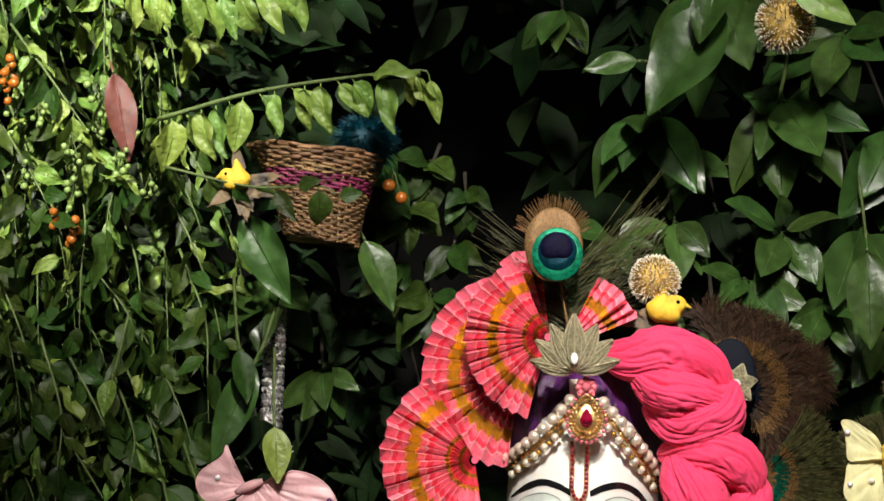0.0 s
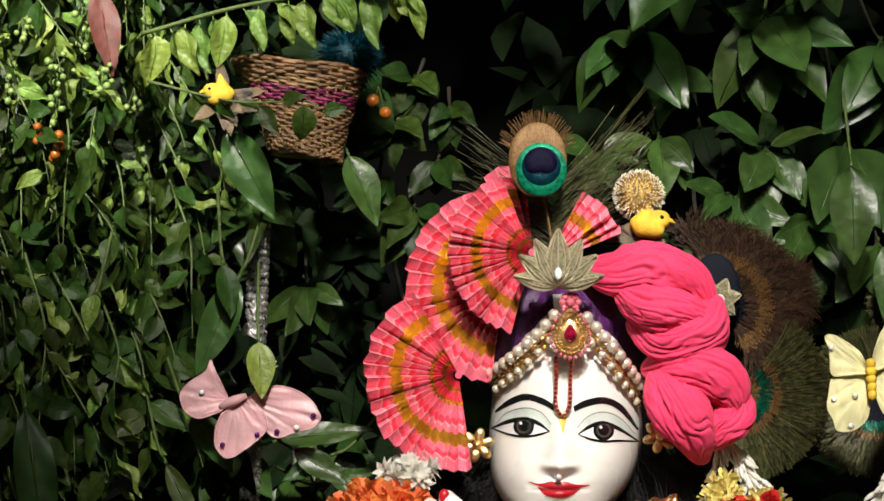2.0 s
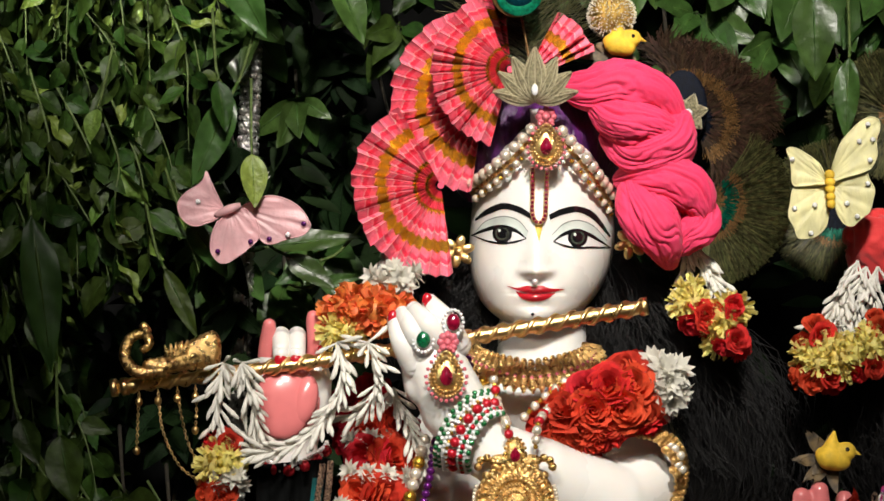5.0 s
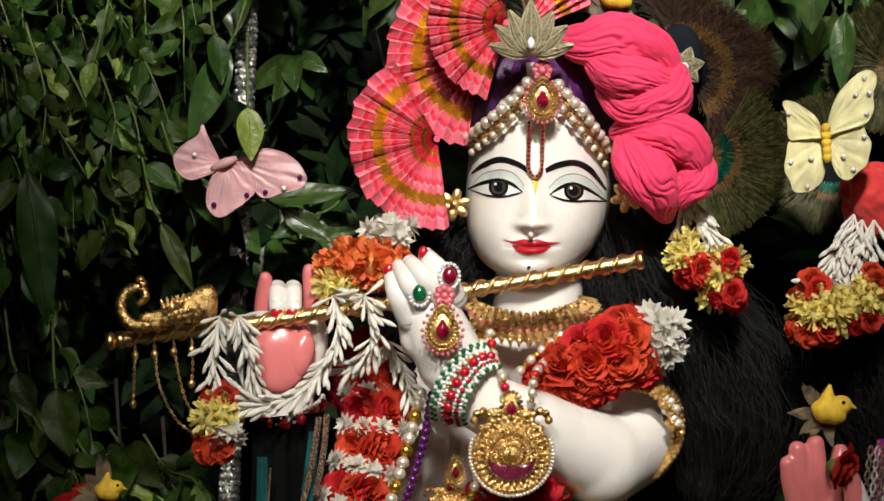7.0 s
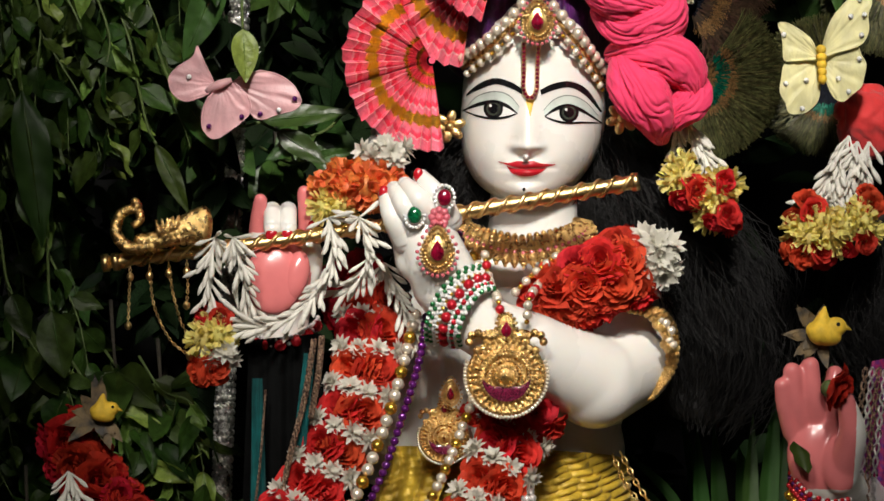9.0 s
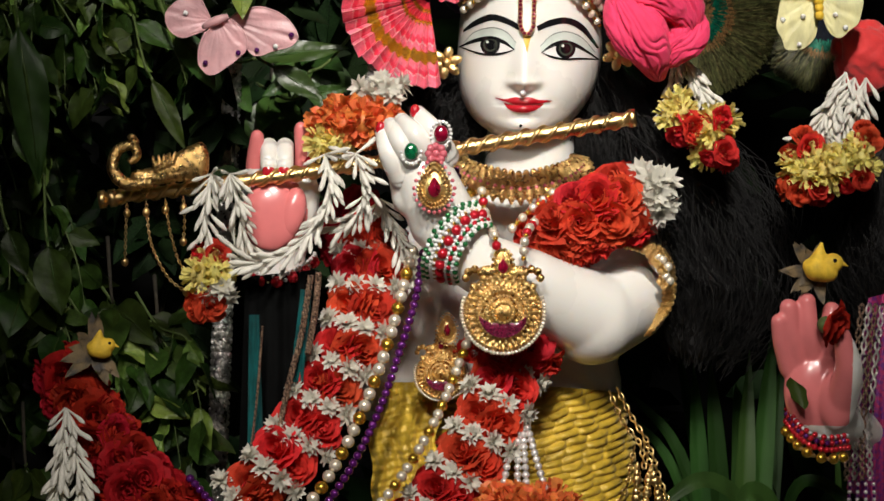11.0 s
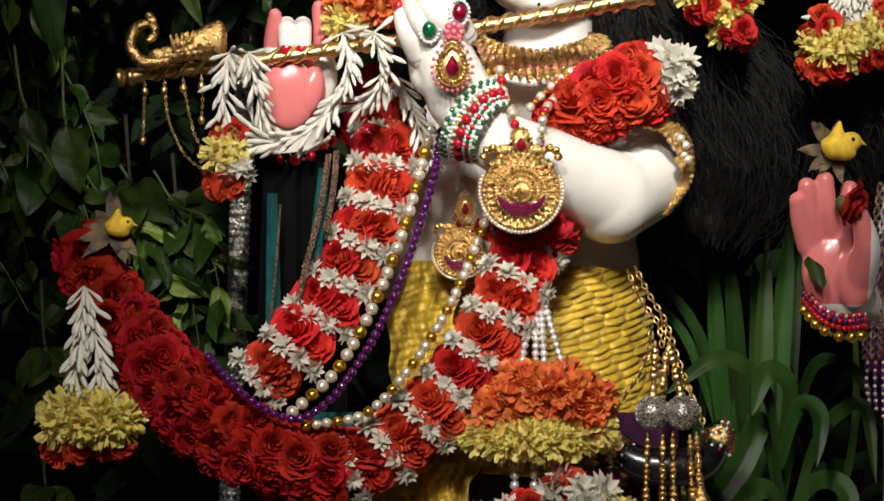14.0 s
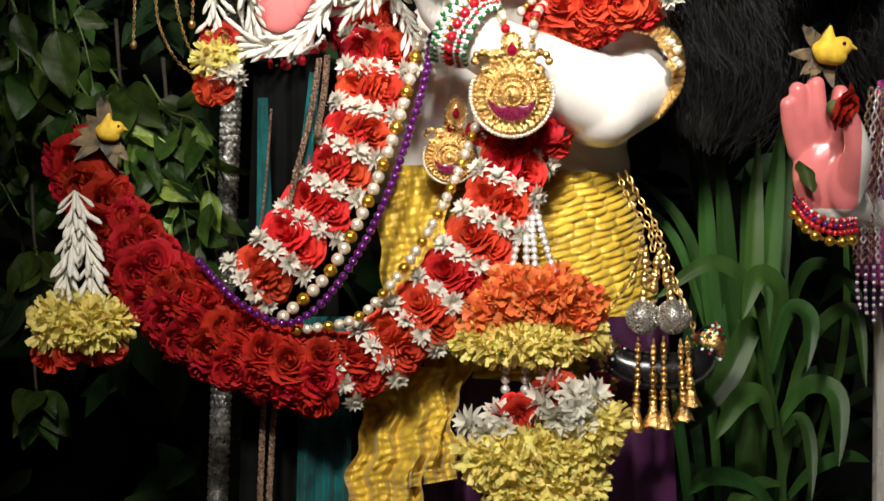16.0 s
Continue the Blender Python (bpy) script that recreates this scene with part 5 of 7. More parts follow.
# strings to the large pendant and the pendant itself
neck = thing("pearl_necklace", at(910, 690, -16), "cream pearl strings with ruby beads holding a pendant", "necklace")
string(neck, [at(868, 585, -9), at(878, 640, -12), at(893, 672, -17), at(897, 712, -17)], [(B_PEARL, 0.0042), (B_GOLD, 0.0022), (B_RED, 0.0042), (B_GOLD, 0.0022), (B_PEARL, 0.0042), (B_PEARL, 0.0042)])
string(neck, [at(1010, 598, -9), at(968, 640, -11), at(948, 668, -17), at(943, 712, -17)], [(B_PEARL, 0.0042), (B_PEARL, 0.0042), (B_GOLD, 0.0022), (B_RED, 0.0042), (B_GOLD, 0.0022)])
string(neck, [at(1000, 590, -9), at(955, 625, -11), at(915, 665, -11)], [(B_PEARL, 0.0042), (B_GOLD, 0.0024)])
string(neck, [at(846, 585, -8), at(858, 620, -9), at(862, 640, -9)], [(B_GOLD, 0.005), (B_PEARL, 0.005)])


def pendant(u, v, y, R, label):
    c = at(u, v, y)
    ob = thing("round_pendant", c, label, "pendant", "gold pendants")
    bm = bmesh.new()
    rings = ((1.0, 0.0), (0.98, 0.003), (0.90, 0.004), (0.88, 0.0025), (0.72, 0.003), (0.70, 0.005), (0.52, 0.006), (0.50, 0.0045), (0.30, 0.006), (0.28, 0.008), (0.16, 0.009), (0.0, 0.012))
    sheet(bm, [[c + Vector((R * r * math.cos(a), -h, R * r * math.sin(a))) for a in (2 * math.pi * k / 48 for k in range(49))] for r, h in rings])
    part("disc", bm, ANTIQUE, ob, "chased gold disc")
    bm = bmesh.new()
    for f, n, h, r in ((0.93, 46, 0.0042, 0.045), (0.66, 46, 0.0066, 0.036), (0.56, 40, 0.0072, 0.030), (0.42, 32, 0.0082, 0.038), (0.26, 22, 0.0100, 0.042)):
        grains(bm, c + TOWARD * h, R * f, R * f, n, R * r)
    for k in range(30):
        a = 2 * math.pi * k / 30
        blob(bm, c + Vector((R * 0.8 * math.cos(a), -0.004, R * 0.8 * math.sin(a))), (R * 0.1, 0.0016, R * 0.045), 8, 6, Euler((0, -a, 0)).to_matrix())
    tagged(part("beading", bm, GOLD, ob, "rings of fine gold beading"), kind="stuff")
    bm = bmesh.new()
    rows = []
    for i in range(5):
        f = i / 4
        row = []
        for k in range(29):
            a = radians(185 + 170 * k / 28)
            q = math.sin(math.pi * k / 28)
            r = R * (0.62 - 0.38 * q * (1 - f) + 0.02 * q * f)
            row.append(c + Vector((r * math.cos(a), -0.0088 - 0.001 * math.sin(math.pi * f), r * math.sin(a))))
        rows.append(row)
    sheet(bm, rows)
    part("crescent", bm, PINK_RUBY, ob, "crescent of close-set magenta stones")
    for k in range(44):
        a = radians(160 + 220 * k / 43)
        piece("seed_pearl", B_PEARL, Matrix.Translation(c + Vector((R * 1.05 * math.cos(a), -0.0015, R * 1.05 * math.sin(a)))) @ Matrix.Scale(R * 0.055, 4), ob)
    bm = bmesh.new()
    for s in (-1, 1):
        for k in range(7):
            a = k * 0.8
            blob(bm, c + Vector((s * R * (0.72 + 0.22 * math.cos(a)), -0.002, R * (0.86 + 0.22 * math.sin(a)))), R * 0.11, 10, 8)
        blob(bm, c + Vector((s * R * 0.38, -0.002, R * 1.02)), (R * 0.28, 0.003, R * 0.16), 12, 8)
    blob(bm, c + Vector((0, -0.002, R * 1.2)), (R * 0.24, 0.003, R * 0.36), 14, 10)
    grains(bm, c + Vector((0, -0.003, R * 1.2)), R * 0.26, R * 0.38, 18, R * 0.05)
    part("crest", bm, ANTIQUE, ob, "scrolled gold crest")
    bm = bmesh.new()
    drop_shape(bm, c + Vector((0, -0.0045, R * 1.15)), R * 0.13, R * 0.17, 0.003)
    part("stone", bm, RUBY, ob, "red drop stone")
    return ob


PINK_RUBY = mat("magenta_stones", (0.30, 0.01, 0.07), 0.3, 0.1, 0.5, 900, 1.0, 1300, coat=0.6)
pendant(907, 805, -17, 0.0335, "large round gold pendant with a magenta crescent")
pendant(797, 915, -8, 0.022, "smaller gold and stone pendant at the waist")
drop_jewel("waist_jewel", 808, 838, -9, 0.010, 0.013, "gold drop jewel with a ruby", RUBY, B_ANT, "jewel")
drop_jewel("hand_jewel", 785, 585, -18.2, 0.0175, 0.021, "gold hand jewel ringed with pink stones", RUBY, B_PINK, "jewel")
hj = thing("hand_chain", at(790, 525, -18), "pink stone link and ruby ring on the hand", "ring", "rings")
for k in range(9):
    a = 2 * math.pi * k / 8
    r = 0 if k == 8 else 13
    piece("small_stone", B_PINK, Matrix.Translation(at(788 + r * math.cos(a), 524 + r * math.sin(a), -17.8)) @ Matrix.Scale(0.0036, 4), hj)
for nm, u, v, st, lab in (("emerald_ring", 744, 520, EMERALD, "oval emerald ring set round with crystals"), ("ruby_ring", 797, 489, RUBY, "oval ruby ring set round with crystals")):
    c = at(u, v, -17.2)
    ob = thing(nm, c, lab, "ring", "rings")
    bm = bmesh.new()
    blob(bm, c, (0.0062, 0.004, 0.0075), 16, 10)
    part("stone", bm, st, ob, "faceted coloured stone")
    for k in range(18):
        a = 2 * math.pi * k / 18
        piece("crystal", B_CRYSTAL, Matrix.Translation(c + Vector((0.0085 * math.cos(a), 0.001, 0.0105 * math.sin(a)))) @ Matrix.Scale(0.0017, 4), ob)

bangle = thing("beaded_bangle", at(830, 690, -15), "bangle of red, green and crystal beads round the wrist", "bangle")
for du, pat in ((-6, [(B_GREEN, 0.0024), (B_CRYSTAL, 0.0020)]), (2, [(B_CRYSTAL, 0.0020), (B_GREEN, 0.0022)]), (9, [(B_CRYSTAL, 0.0020)]), (16, [(B_GOLD, 0.0016), (B_CRYSTAL, 0.0020)]), (28, [(B_RED, 0.0046), (B_CRYSTAL, 0.0012)]),
                (39, [(B_CRYSTAL, 0.0020)]), (45, [(B_RED, 0.0026), (B_GREEN, 0.0022)]), (52, [(B_CRYSTAL, 0.0021)]), (59, [(B_GREEN, 0.0026), (B_CRYSTAL, 0.0022)])):
    k = (du - 30) / 30
    pts = [at(876 + 12 * k, 632 + 18 * k, -15.5), at(846 + 16 * k, 640 + 18 * k, -17.4), at(812 + 22 * k, 680 + 16 * k, -18.2), at(797 + 26 * k, 722 + 10 * k, -17.2), at(800 + 28 * k, 752 + 4 * k, -14.5)]
    string(bangle, pts, pat, 1.02)
armlet = thing("armlet", at(1165, 760, -4), "gold lace armlet with pearls round the upper arm", "armlet")
for k, (du, dv) in enumerate(((0, 0), (7, -2), (14, -4), (21, -6), (28, -7))):
    pts = [at(1122 + du, 688 + dv, -8.6), at(1160 + du, 700 + dv, -9.4), at(1190 + du * 0.7, 742 + dv, -7.5), at(1190 + du * 0.5, 796 + dv * 0.3, -7), at(1152 + du * 0.5, 846 + dv * 0.3, -7)]
    string(armlet, pts, [(B_ANT, 0.0024), (B_ANT, 0.0018)] if k % 2 else [(B_ANT, 0.0029)], 0.95)
for u, v in ((1190, 712), (1200, 725), (1196, 742), (1182, 706), (1203, 750)):
    piece("pearl", B_PEARL, Matrix.Translation(at(u, v, -9)) @ Matrix.Scale(0.0042, 4), armlet)
    piece("gold_boss", B_ANT, Matrix.Translation(at(u - 8, v + 8, -9)) @ Matrix.Scale(0.0045, 4), armlet)
wrist = thing("red_bead_bracelet", at(510, 735, -11), "bracelet of red beads and crystals below the palm", "bracelet")
string(wrist, [at(455, 738, -10), at(490, 752, -12), at(530, 745, -12), at(566, 722, -10), at(575, 706, -9)], [(B_RED, 0.0056), (B_CRYSTAL, 0.002)])
string(wrist, [at(455, 728, -10), at(490, 742, -12), at(530, 735, -12), at(566, 712, -10), at(575, 696, -9)], [(B_CRYSTAL, 0.0022)])


# ---- garlands ----
def row_garland(name, pts, label, pitch, across, roses, whites, size=1.0, start=0):
    """Rows of roses with rows of white flowers between, on a cord."""
    line = spline(pts, 80)
    ob = thing(name, line[0], label, "garland", "flower garlands")
    bm = bmesh.new()
    tube(bm, line, 0.012, 10)
    part("core", bm, ROSE, ob, "red petals packed inside")
    for k, (p, t) in enumerate(even(line, pitch)):
        x = t.cross(TOWARD).normalized()
        for j in range(roses):
            f = (j - (roses - 1) / 2)
            d = (TOWARD * 1.0 + x * f * 0.9 - t * 0.25 + jit(0.22))
            q = p + x * f * across + TOWARD * (0.012 - 0.006 * abs(f)) + jit(0.002)
            piece("rose", random.choice(ROSES), placed(q, facing(d) @ SPIN(), size * rnd(1.14, 1.26)), ob)
        for j in range(whites):
            f = (j - (whites - 1) / 2) / max(1, (whites - 1) / 2)
            d = (TOWARD * 0.8 + x * f * 0.9 - t * 0.35 + jit(0.2))
            q = p + t * pitch * 0.47 + x * f * across * 1.35 + TOWARD * (0.019 - 0.009 * abs(f))
            piece("white_flower", random.choice(WHITES), placed(q, facing(d) @ SPIN(), size * rnd(0.64, 0.80)), ob)
    return ob


row_garland("rose_garland", [at(668, 672, -5), at(664, 745, -8), at(640, 845, -10), at(602, 925, -11), at(560, 1010, -12), at(500, 1085, -13), at(428, 1150, -13)],
            "garland of red roses in rows between white flowers", 0.0370, 0.0165, 2, 4)
row_garland("rose_garland", [at(935, 880, -9), at(905, 945, -12), at(868, 1030, -14), at(815, 1120, -15), at(752, 1195, -16), at(680, 1255, -16), at(600, 1300, -16)],
            "garland of red roses in rows between white flowers", 0.0375, 0.0180, 2, 4)


def packed_garland(name, pts, radii, label, roses, size, pitch, n):
    line = spline(pts, 60)
    ob = thing(name, line[0], label, "garland", "flower garlands")
    bm = bmesh.new()
    rr = [radii[0] + (radii[1] - radii[0]) * min(1, i / 25) for i in range(61)]
    tube(bm, line, [r * 0.8 for r in rr], 14)
    part("core", bm, DEEP_ROSE, ob, "dark red petals packed inside")
    for k, (p, t) in enumerate(even(line, pitch)):
        x = t.cross(TOWARD).normalized()
        R = radii[0] + (radii[1] - radii[0]) * min(1, k * pitch / 0.12)
        for j in range(n):
            a = radians(-100 + 200 * (j + (0.5 if k % 2 else 0)) / (n - 0.5)) + rnd(-0.12, 0.12)
            d = TOWARD * math.cos(a) + x * math.sin(a) + jit(0.2)
            q = p + (TOWARD * math.cos(a) + x * math.sin(a)) * R * 0.86 + t * rnd(-0.004, 0.004)
            piece("rose", random.choice(roses), placed(q, facing(d) @ SPIN(), size * rnd(0.85, 1.2)), ob)
    return ob


packed_garland("red_rose_garland", [at(128, 912, -8), at(168, 985, -9), at(235, 1090, -11), at(325, 1195, -13), at(440, 1268, -15), at(570, 1298, -16)], (0.019, 0.0295),
               "thick garland packed with deep red roses", DEEP_ROSES, 1.06, 0.0235, 5)
packed_garland("shoulder_rose_garland", [at(985, 690, -9), at(1030, 655, -10), at(1080, 630, -10), at(1130, 610, -9)], (0.026, 0.029), "sleeve of packed bright red roses at the shoulder", ROSES, 1.0, 0.0200, 5)
packed_garland("waist_rose_garland", [at(880, 905, -9), at(925, 880, -10), at(965, 850, -9)], (0.026, 0.026), "red roses tucked below the pendant", ROSES, 0.9, 0.022, 4)
# the deeper rose colour here stands in for the hand's shade
packed_garland("chest_rose_garland", [at(630, 640, -2), at(660, 690, -3), at(690, 640, -2)], (0.026, 0.026), "red roses beside the hand, shade put into their deeper red", DEEP_ROSES, 0.95, 0.022, 4)


def bunch(name, label, items, group="flower bunches"):
    """A hanging bunch: items of (pool, u, v, y, ru, rv, count, size) in clusters."""
    ob = thing(name, at(*items[0][1:4]), label, "flowers", group)
    for pool, u, v, y, ru, rv, n, size in items:
        nm = pool[0].name.split(".")[0]
        bm = bmesh.new()
        blob(bm, at(u, v, y + 1.0), (ru / 2600, min(ru, rv) / 2600, rv / 2600), 12, 8)
        part("cord_knot", bm, GREEN_STEM, ob)
        for k in range(n):
            a, q = k * 2.4, math.sqrt((k + 0.5) / n)
            du, dv = ru * q * math.cos(a) * 0.85, rv * q * math.sin(a) * 0.85
            d = TOWARD * (1.2 - q) + Vector((du / ru, 0, -dv / rv)) * 0.9 + jit(0.25)
            p = at(u + du, v + dv, y - 2.0 * (1 - q * q))
            piece(nm, random.choice(pool), placed(p, facing(d) @ SPIN(), size * rnd(0.85, 1.15)), ob)
    return ob


bunch("white_tuft", "tuft of white pointed petals on the shoulder", [(WHITES, 1168, 598, -9, 34, 46, 10, 1.15)])
bunch("orange_flower_bunch", "bunch of orange marigold petals above the hand", [(ORANGES, 645, 468, -11, 80, 24, 11, 0.8), (WHITES, 690, 412, -10, 45, 22, 6, 0.8), (YELLOWS, 600, 500, -11, 35, 16, 4, 0.6)])
bunch("flower_tassel", "tassel of red and yellow flowers hanging by the hair", [(YELLOWS, 1215, 450, -6, 26, 20, 3, 0.65), (ROSES, 1235, 480, -7, 34, 26, 4, 0.65), (YELLOWS, 1275, 485, -7, 40, 50, 7, 0.6), (ROSES, 1290, 520, -8, 34, 30, 4, 0.6), (ROSES, 1285, 462, -8, 20, 16, 2, 0.6)])
bunch("flower_tassel", "tassel of red and yellow flowers below jasmine strings", [(ROSES, 1440, 515, -6, 40, 30, 4, 0.7), (YELLOWS, 1465, 550, -7, 60, 30, 6, 0.6), (ROSES, 1450, 585, -7, 50, 24, 5, 0.65), (YELLOWS, 1530, 530, -7, 40, 30, 4, 0.6), (ROSES, 1545, 500, -6, 30, 25, 3, 0.6), (ROSES, 1530, 570, -7, 40, 20, 3, 0.6)])
bunch("flower_tassel", "small tassel of red, yellow and white flowers", [(ROSES, 388, 702, -13, 34, 14, 3, 0.7), (YELLOWS, 385, 732, -13.5, 38, 18, 4, 0.65), (WHITES, 398, 762, -13.5, 38, 18, 5, 0.75), (ROSES, 378, 790, -13, 28, 18, 3, 0.75)])
bunch("jasmine_tassel_head", "yellow flowers and roses ending a jasmine tassel", [(YELLOWS, 138, 1212, -14, 88, 28, 16, 0.85), (ROSES, 98, 1258, -13, 38, 14, 2, 0.85), (ROSES, 178, 1254, -13, 38, 14, 2, 0.85)])
bunch("waist_flower_bunch", "bell of orange marigold and yellow petals on pearl strings", [(ORANGES, 945, 1165, -17, 86, 32, 22, 0.85), (ORANGES, 868, 1200, -16, 36, 26, 6, 0.8), (ORANGES, 1022, 1190, -16, 30, 34, 7, 0.8), (YELLOWS, 930, 1246, -17, 104, 20, 18, 0.75), (YELLOWS, 830, 1232, -15, 36, 16, 4, 0.7), (YELLOWS, 1035, 1230, -15, 36, 16, 4, 0.7)])
bunch("lower_flower_bunch", "bell of yellow and white flowers with red roses", [(ROSES, 905, 1372, -17, 60, 22, 4, 0.75), (ROSES, 990, 1330, -17, 50, 24, 4, 0.75), (ROSES, 1045, 1345, -16, 26, 20, 2, 0.7), (WHITES, 880, 1395, -17, 60, 30, 7, 1.0), (WHITES, 1010, 1360, -18, 60, 40, 8, 1.15), (YELLOWS, 935, 1450, -17.5, 120, 45, 22, 0.85), (YELLOWS, 1060, 1400, -17, 45, 40, 8, 0.8), (YELLOWS, 960, 1510, -17, 110, 40, 14, 0.85)])


def jasmine(pts, label, sign=1, step=0.0068, size=1.0, parent_group="jasmine strings"):
    """A string of jasmine buds set in a herring-bone."""
    line = spline(pts, 50)
    ob = thing("jasmine_string", line[0], label, "flower string", parent_group)
    bm = bmesh.new()
    tube(bm, line, 0.0016, 6)
    part("cord", bm, JASMINE, ob)
    for k, (p, t) in enumerate(even(line, step)):
        x = t.cross(TOWARD).normalized()
        for a in ((-0.55, 0.2, 0.8) if k % 2 else (-0.8, -0.2, 0.55)):
            d = (t * sign + x * a * rnd(0.45, 0.95) + TOWARD * (0.35 - 0.2 * abs(a)) + jit(0.28)).normalized()
            piece("jasmine_bud", random.choice(BUDS), placed(p + TOWARD * 0.001, frame_of(d, TOWARD + jit(0.4)), size * rnd(0.85, 1.3)), ob)
    for k in range(7):
        d = (line[-1] - line[-4]).normalized() * sign * 0.6 + jit(0.8) + TOWARD * 0.4
        piece("jasmine_bud", random.choice(BUDS), placed(line[-1], frame_of(d, TOWARD + jit(0.4)), size * rnd(0.9, 1.3)), ob)
    return ob


JL = "string of white jasmine buds"
jasmine([at(385, 690, -14), at(378, 620, -14.5), at(390, 560, -15)], JL + " over the flute", -1)
jasmine([at(452, 690, -13), at(440, 620, -15), at(422, 560, -15.5)], JL + " over the flute", -1)
jasmine([at(432, 690, -14), at(460, 718, -14.5), at(520, 705, -15), at(565, 665, -15), at(600, 600, -15), at(592, 525, -15)], JL + " looped below the palm", -1)
jasmine([at(618, 652, -13), at(650, 630, -14), at(664, 580, -15), at(645, 525, -15)], JL + " over the flute", -1)
jasmine([at(745, 730, -9), at(715, 660, -9), at(690, 605, -8)], JL + " in shade", -1)
jasmine([at(130, 975, -14), at(122, 1060, -14.5), at(108, 1185, -14)], JL + " hanging from the red garland", 1)
jasmine([at(134, 978, -14), at(152, 1080, -14.5), at(168, 1185, -14)], JL + " hanging from the red garland", 1)
for pts in ([(1205, 345), (1215, 390), (1205, 440)], [(1222, 345), (1245, 390), (1280, 450)], [(1232, 360), (1262, 420), (1275, 455)]):
    jasmine([at(u, v, -3) for u, v in pts], JL + " hanging beside the hair")
for pts in ([(1515, 380), (1485, 440), (1455, 500)], [(1530, 390), (1515, 450), (1505, 510)], [(1550, 390), (1540, 450), (1530, 510)], [(1500, 400), (1490, 450), (1480, 490)]):
    jasmine([at(u, v, -4) for u, v in pts], JL + " hanging from a red cloth knot")
for u0 in (672, 712):
    ob = thing("pearl_string", at(u0, 375, -3), "short string of white pearls", "beads", "pearl strings")
    string(ob, [at(u0 + 6, 350, -3), at(u0, 385, -4), at(u0 - 8, 415, -6)], [(B_WHITE, 0.0042)])

beads = thing("pearl_gold_necklace", at(600, 1150, -16), "long necklace of cream pearls and gold beads", "necklace", "long bead necklaces")
string(beads, [at(748, 688, -9), at(730, 760, -11), at(706, 850, -13), at(672, 945, -14), at(632, 1035, -15), at(575, 1130, -16), at(500, 1200, -17)], [(B_PEARL, 0.0056), (B_PEARL, 0.0056), (B_GOLD, 0.0058)])
string(beads, [at(850, 840, -11), at(826, 905, -13), at(790, 990, -16), at(745, 1070, -18), at(690, 1145, -19), at(625, 1205, -19), at(520, 1225, -18)], [(B_PEARL, 0.0046), (B_PEARL, 0.0046), (B_GOLD, 0.0048)])
beads = thing("purple_bead_necklace", at(600, 1200, -17), "long string of shiny purple beads", "necklace", "long bead necklaces")
string(beads, [at(822, 550, -9), at(826, 580, -10), at(800, 640, -8), at(768, 690, -9), at(752, 780, -12), at(722, 880, -14), at(685, 985, -16), at(632, 1090, -18), at(565, 1180, -19), at(500, 1212, -19), at(418, 1172, -18), at(350, 1100, -15)], [(B_PURPLE, 0.0038)])
for (u0, u1) in ((930, 905), (936, 932), (941, 950), (944, 985)):
    ob = thing("pearl_string", at(u0, 985, -12), "string of small white pearls holding the flower bell", "beads", "pearl strings")
    string(ob, [at(u0, 985, -12), at((u0 + u1) / 2, 1060, -15), at(u1, 1130, -17)], [(B_WHITE, 0.0034)])
for u0 in (900, 935, 965, 990):
    ob = thing("pearl_string", at(u0, 1275, -16), "string of small white pearls below the flower bell", "beads", "pearl strings")
    string(ob, [at(u0, 1270, -16), at(u0 - 4, 1320, -16), at(u0 - 2, 1370, -16)], [(B_WHITE, 0.0042)])


# ---- dress ----
def dhoti():
    bm = bmesh.new()
    rows = []
    nu, nv = 260, 230
    for i in range(nv + 1):
        f = i / nv
        row = []
        for j in range(nu + 1):
            g = j / nu
            a = math.pi * (1.08 - 1.16 * g)
            v = 945 + (360 + 45 * g) * f + 25 * math.cos(a) * 0.3 - 10 * math.sin(a)
            w = 170 + 75 * f
            cu = 945 + 4 * f
            u0 = cu + w * math.cos(a)
            # woven strips: rows of soft pillows, sloping to the side
            rr = (v + (u0 - 900) * 0.16 * math.cos(a) + 0.12 * (u0 - 945) + 6 * noise.noise(Vector((u0 * 0.018, v * 0.022, 9)))) / 14.0
            k = math.floor(rr)
            cell = (u0 + 23 * (k % 2) + 11 * math.sin(k * 2.3)) / 36
            q = abs(math.sin(math.pi * (rr - k))) ** 0.45 * (0.12 + 0.88 * abs(math.sin(math.pi * cell)) ** 0.4) * (1 + 0.5 * noise.noise(Vector((math.floor(cell) * 3.7, k * 1.9, 1))))
            q += 0.35 * noise.noise(Vector((u0 * 0.035, v * 0.06, 3)))
            r = 0.0052 * q
            y = 2 - (7.5 + 2.2 * f) * math.sin(a)
            p = at(u0, v, y)
            row.append(p + Vector((math.cos(a) * r, -math.sin(a) * r, 0)))
        rows.append(row)
    sheet(bm, rows)
    return bm


dress = thing("gold_waist_cloth", at(945, 960, 0), "mustard-gold woven satin cloth wrapped round the hips", "clothing")
part("wrap", dhoti(), GOLD_SATIN, dress)


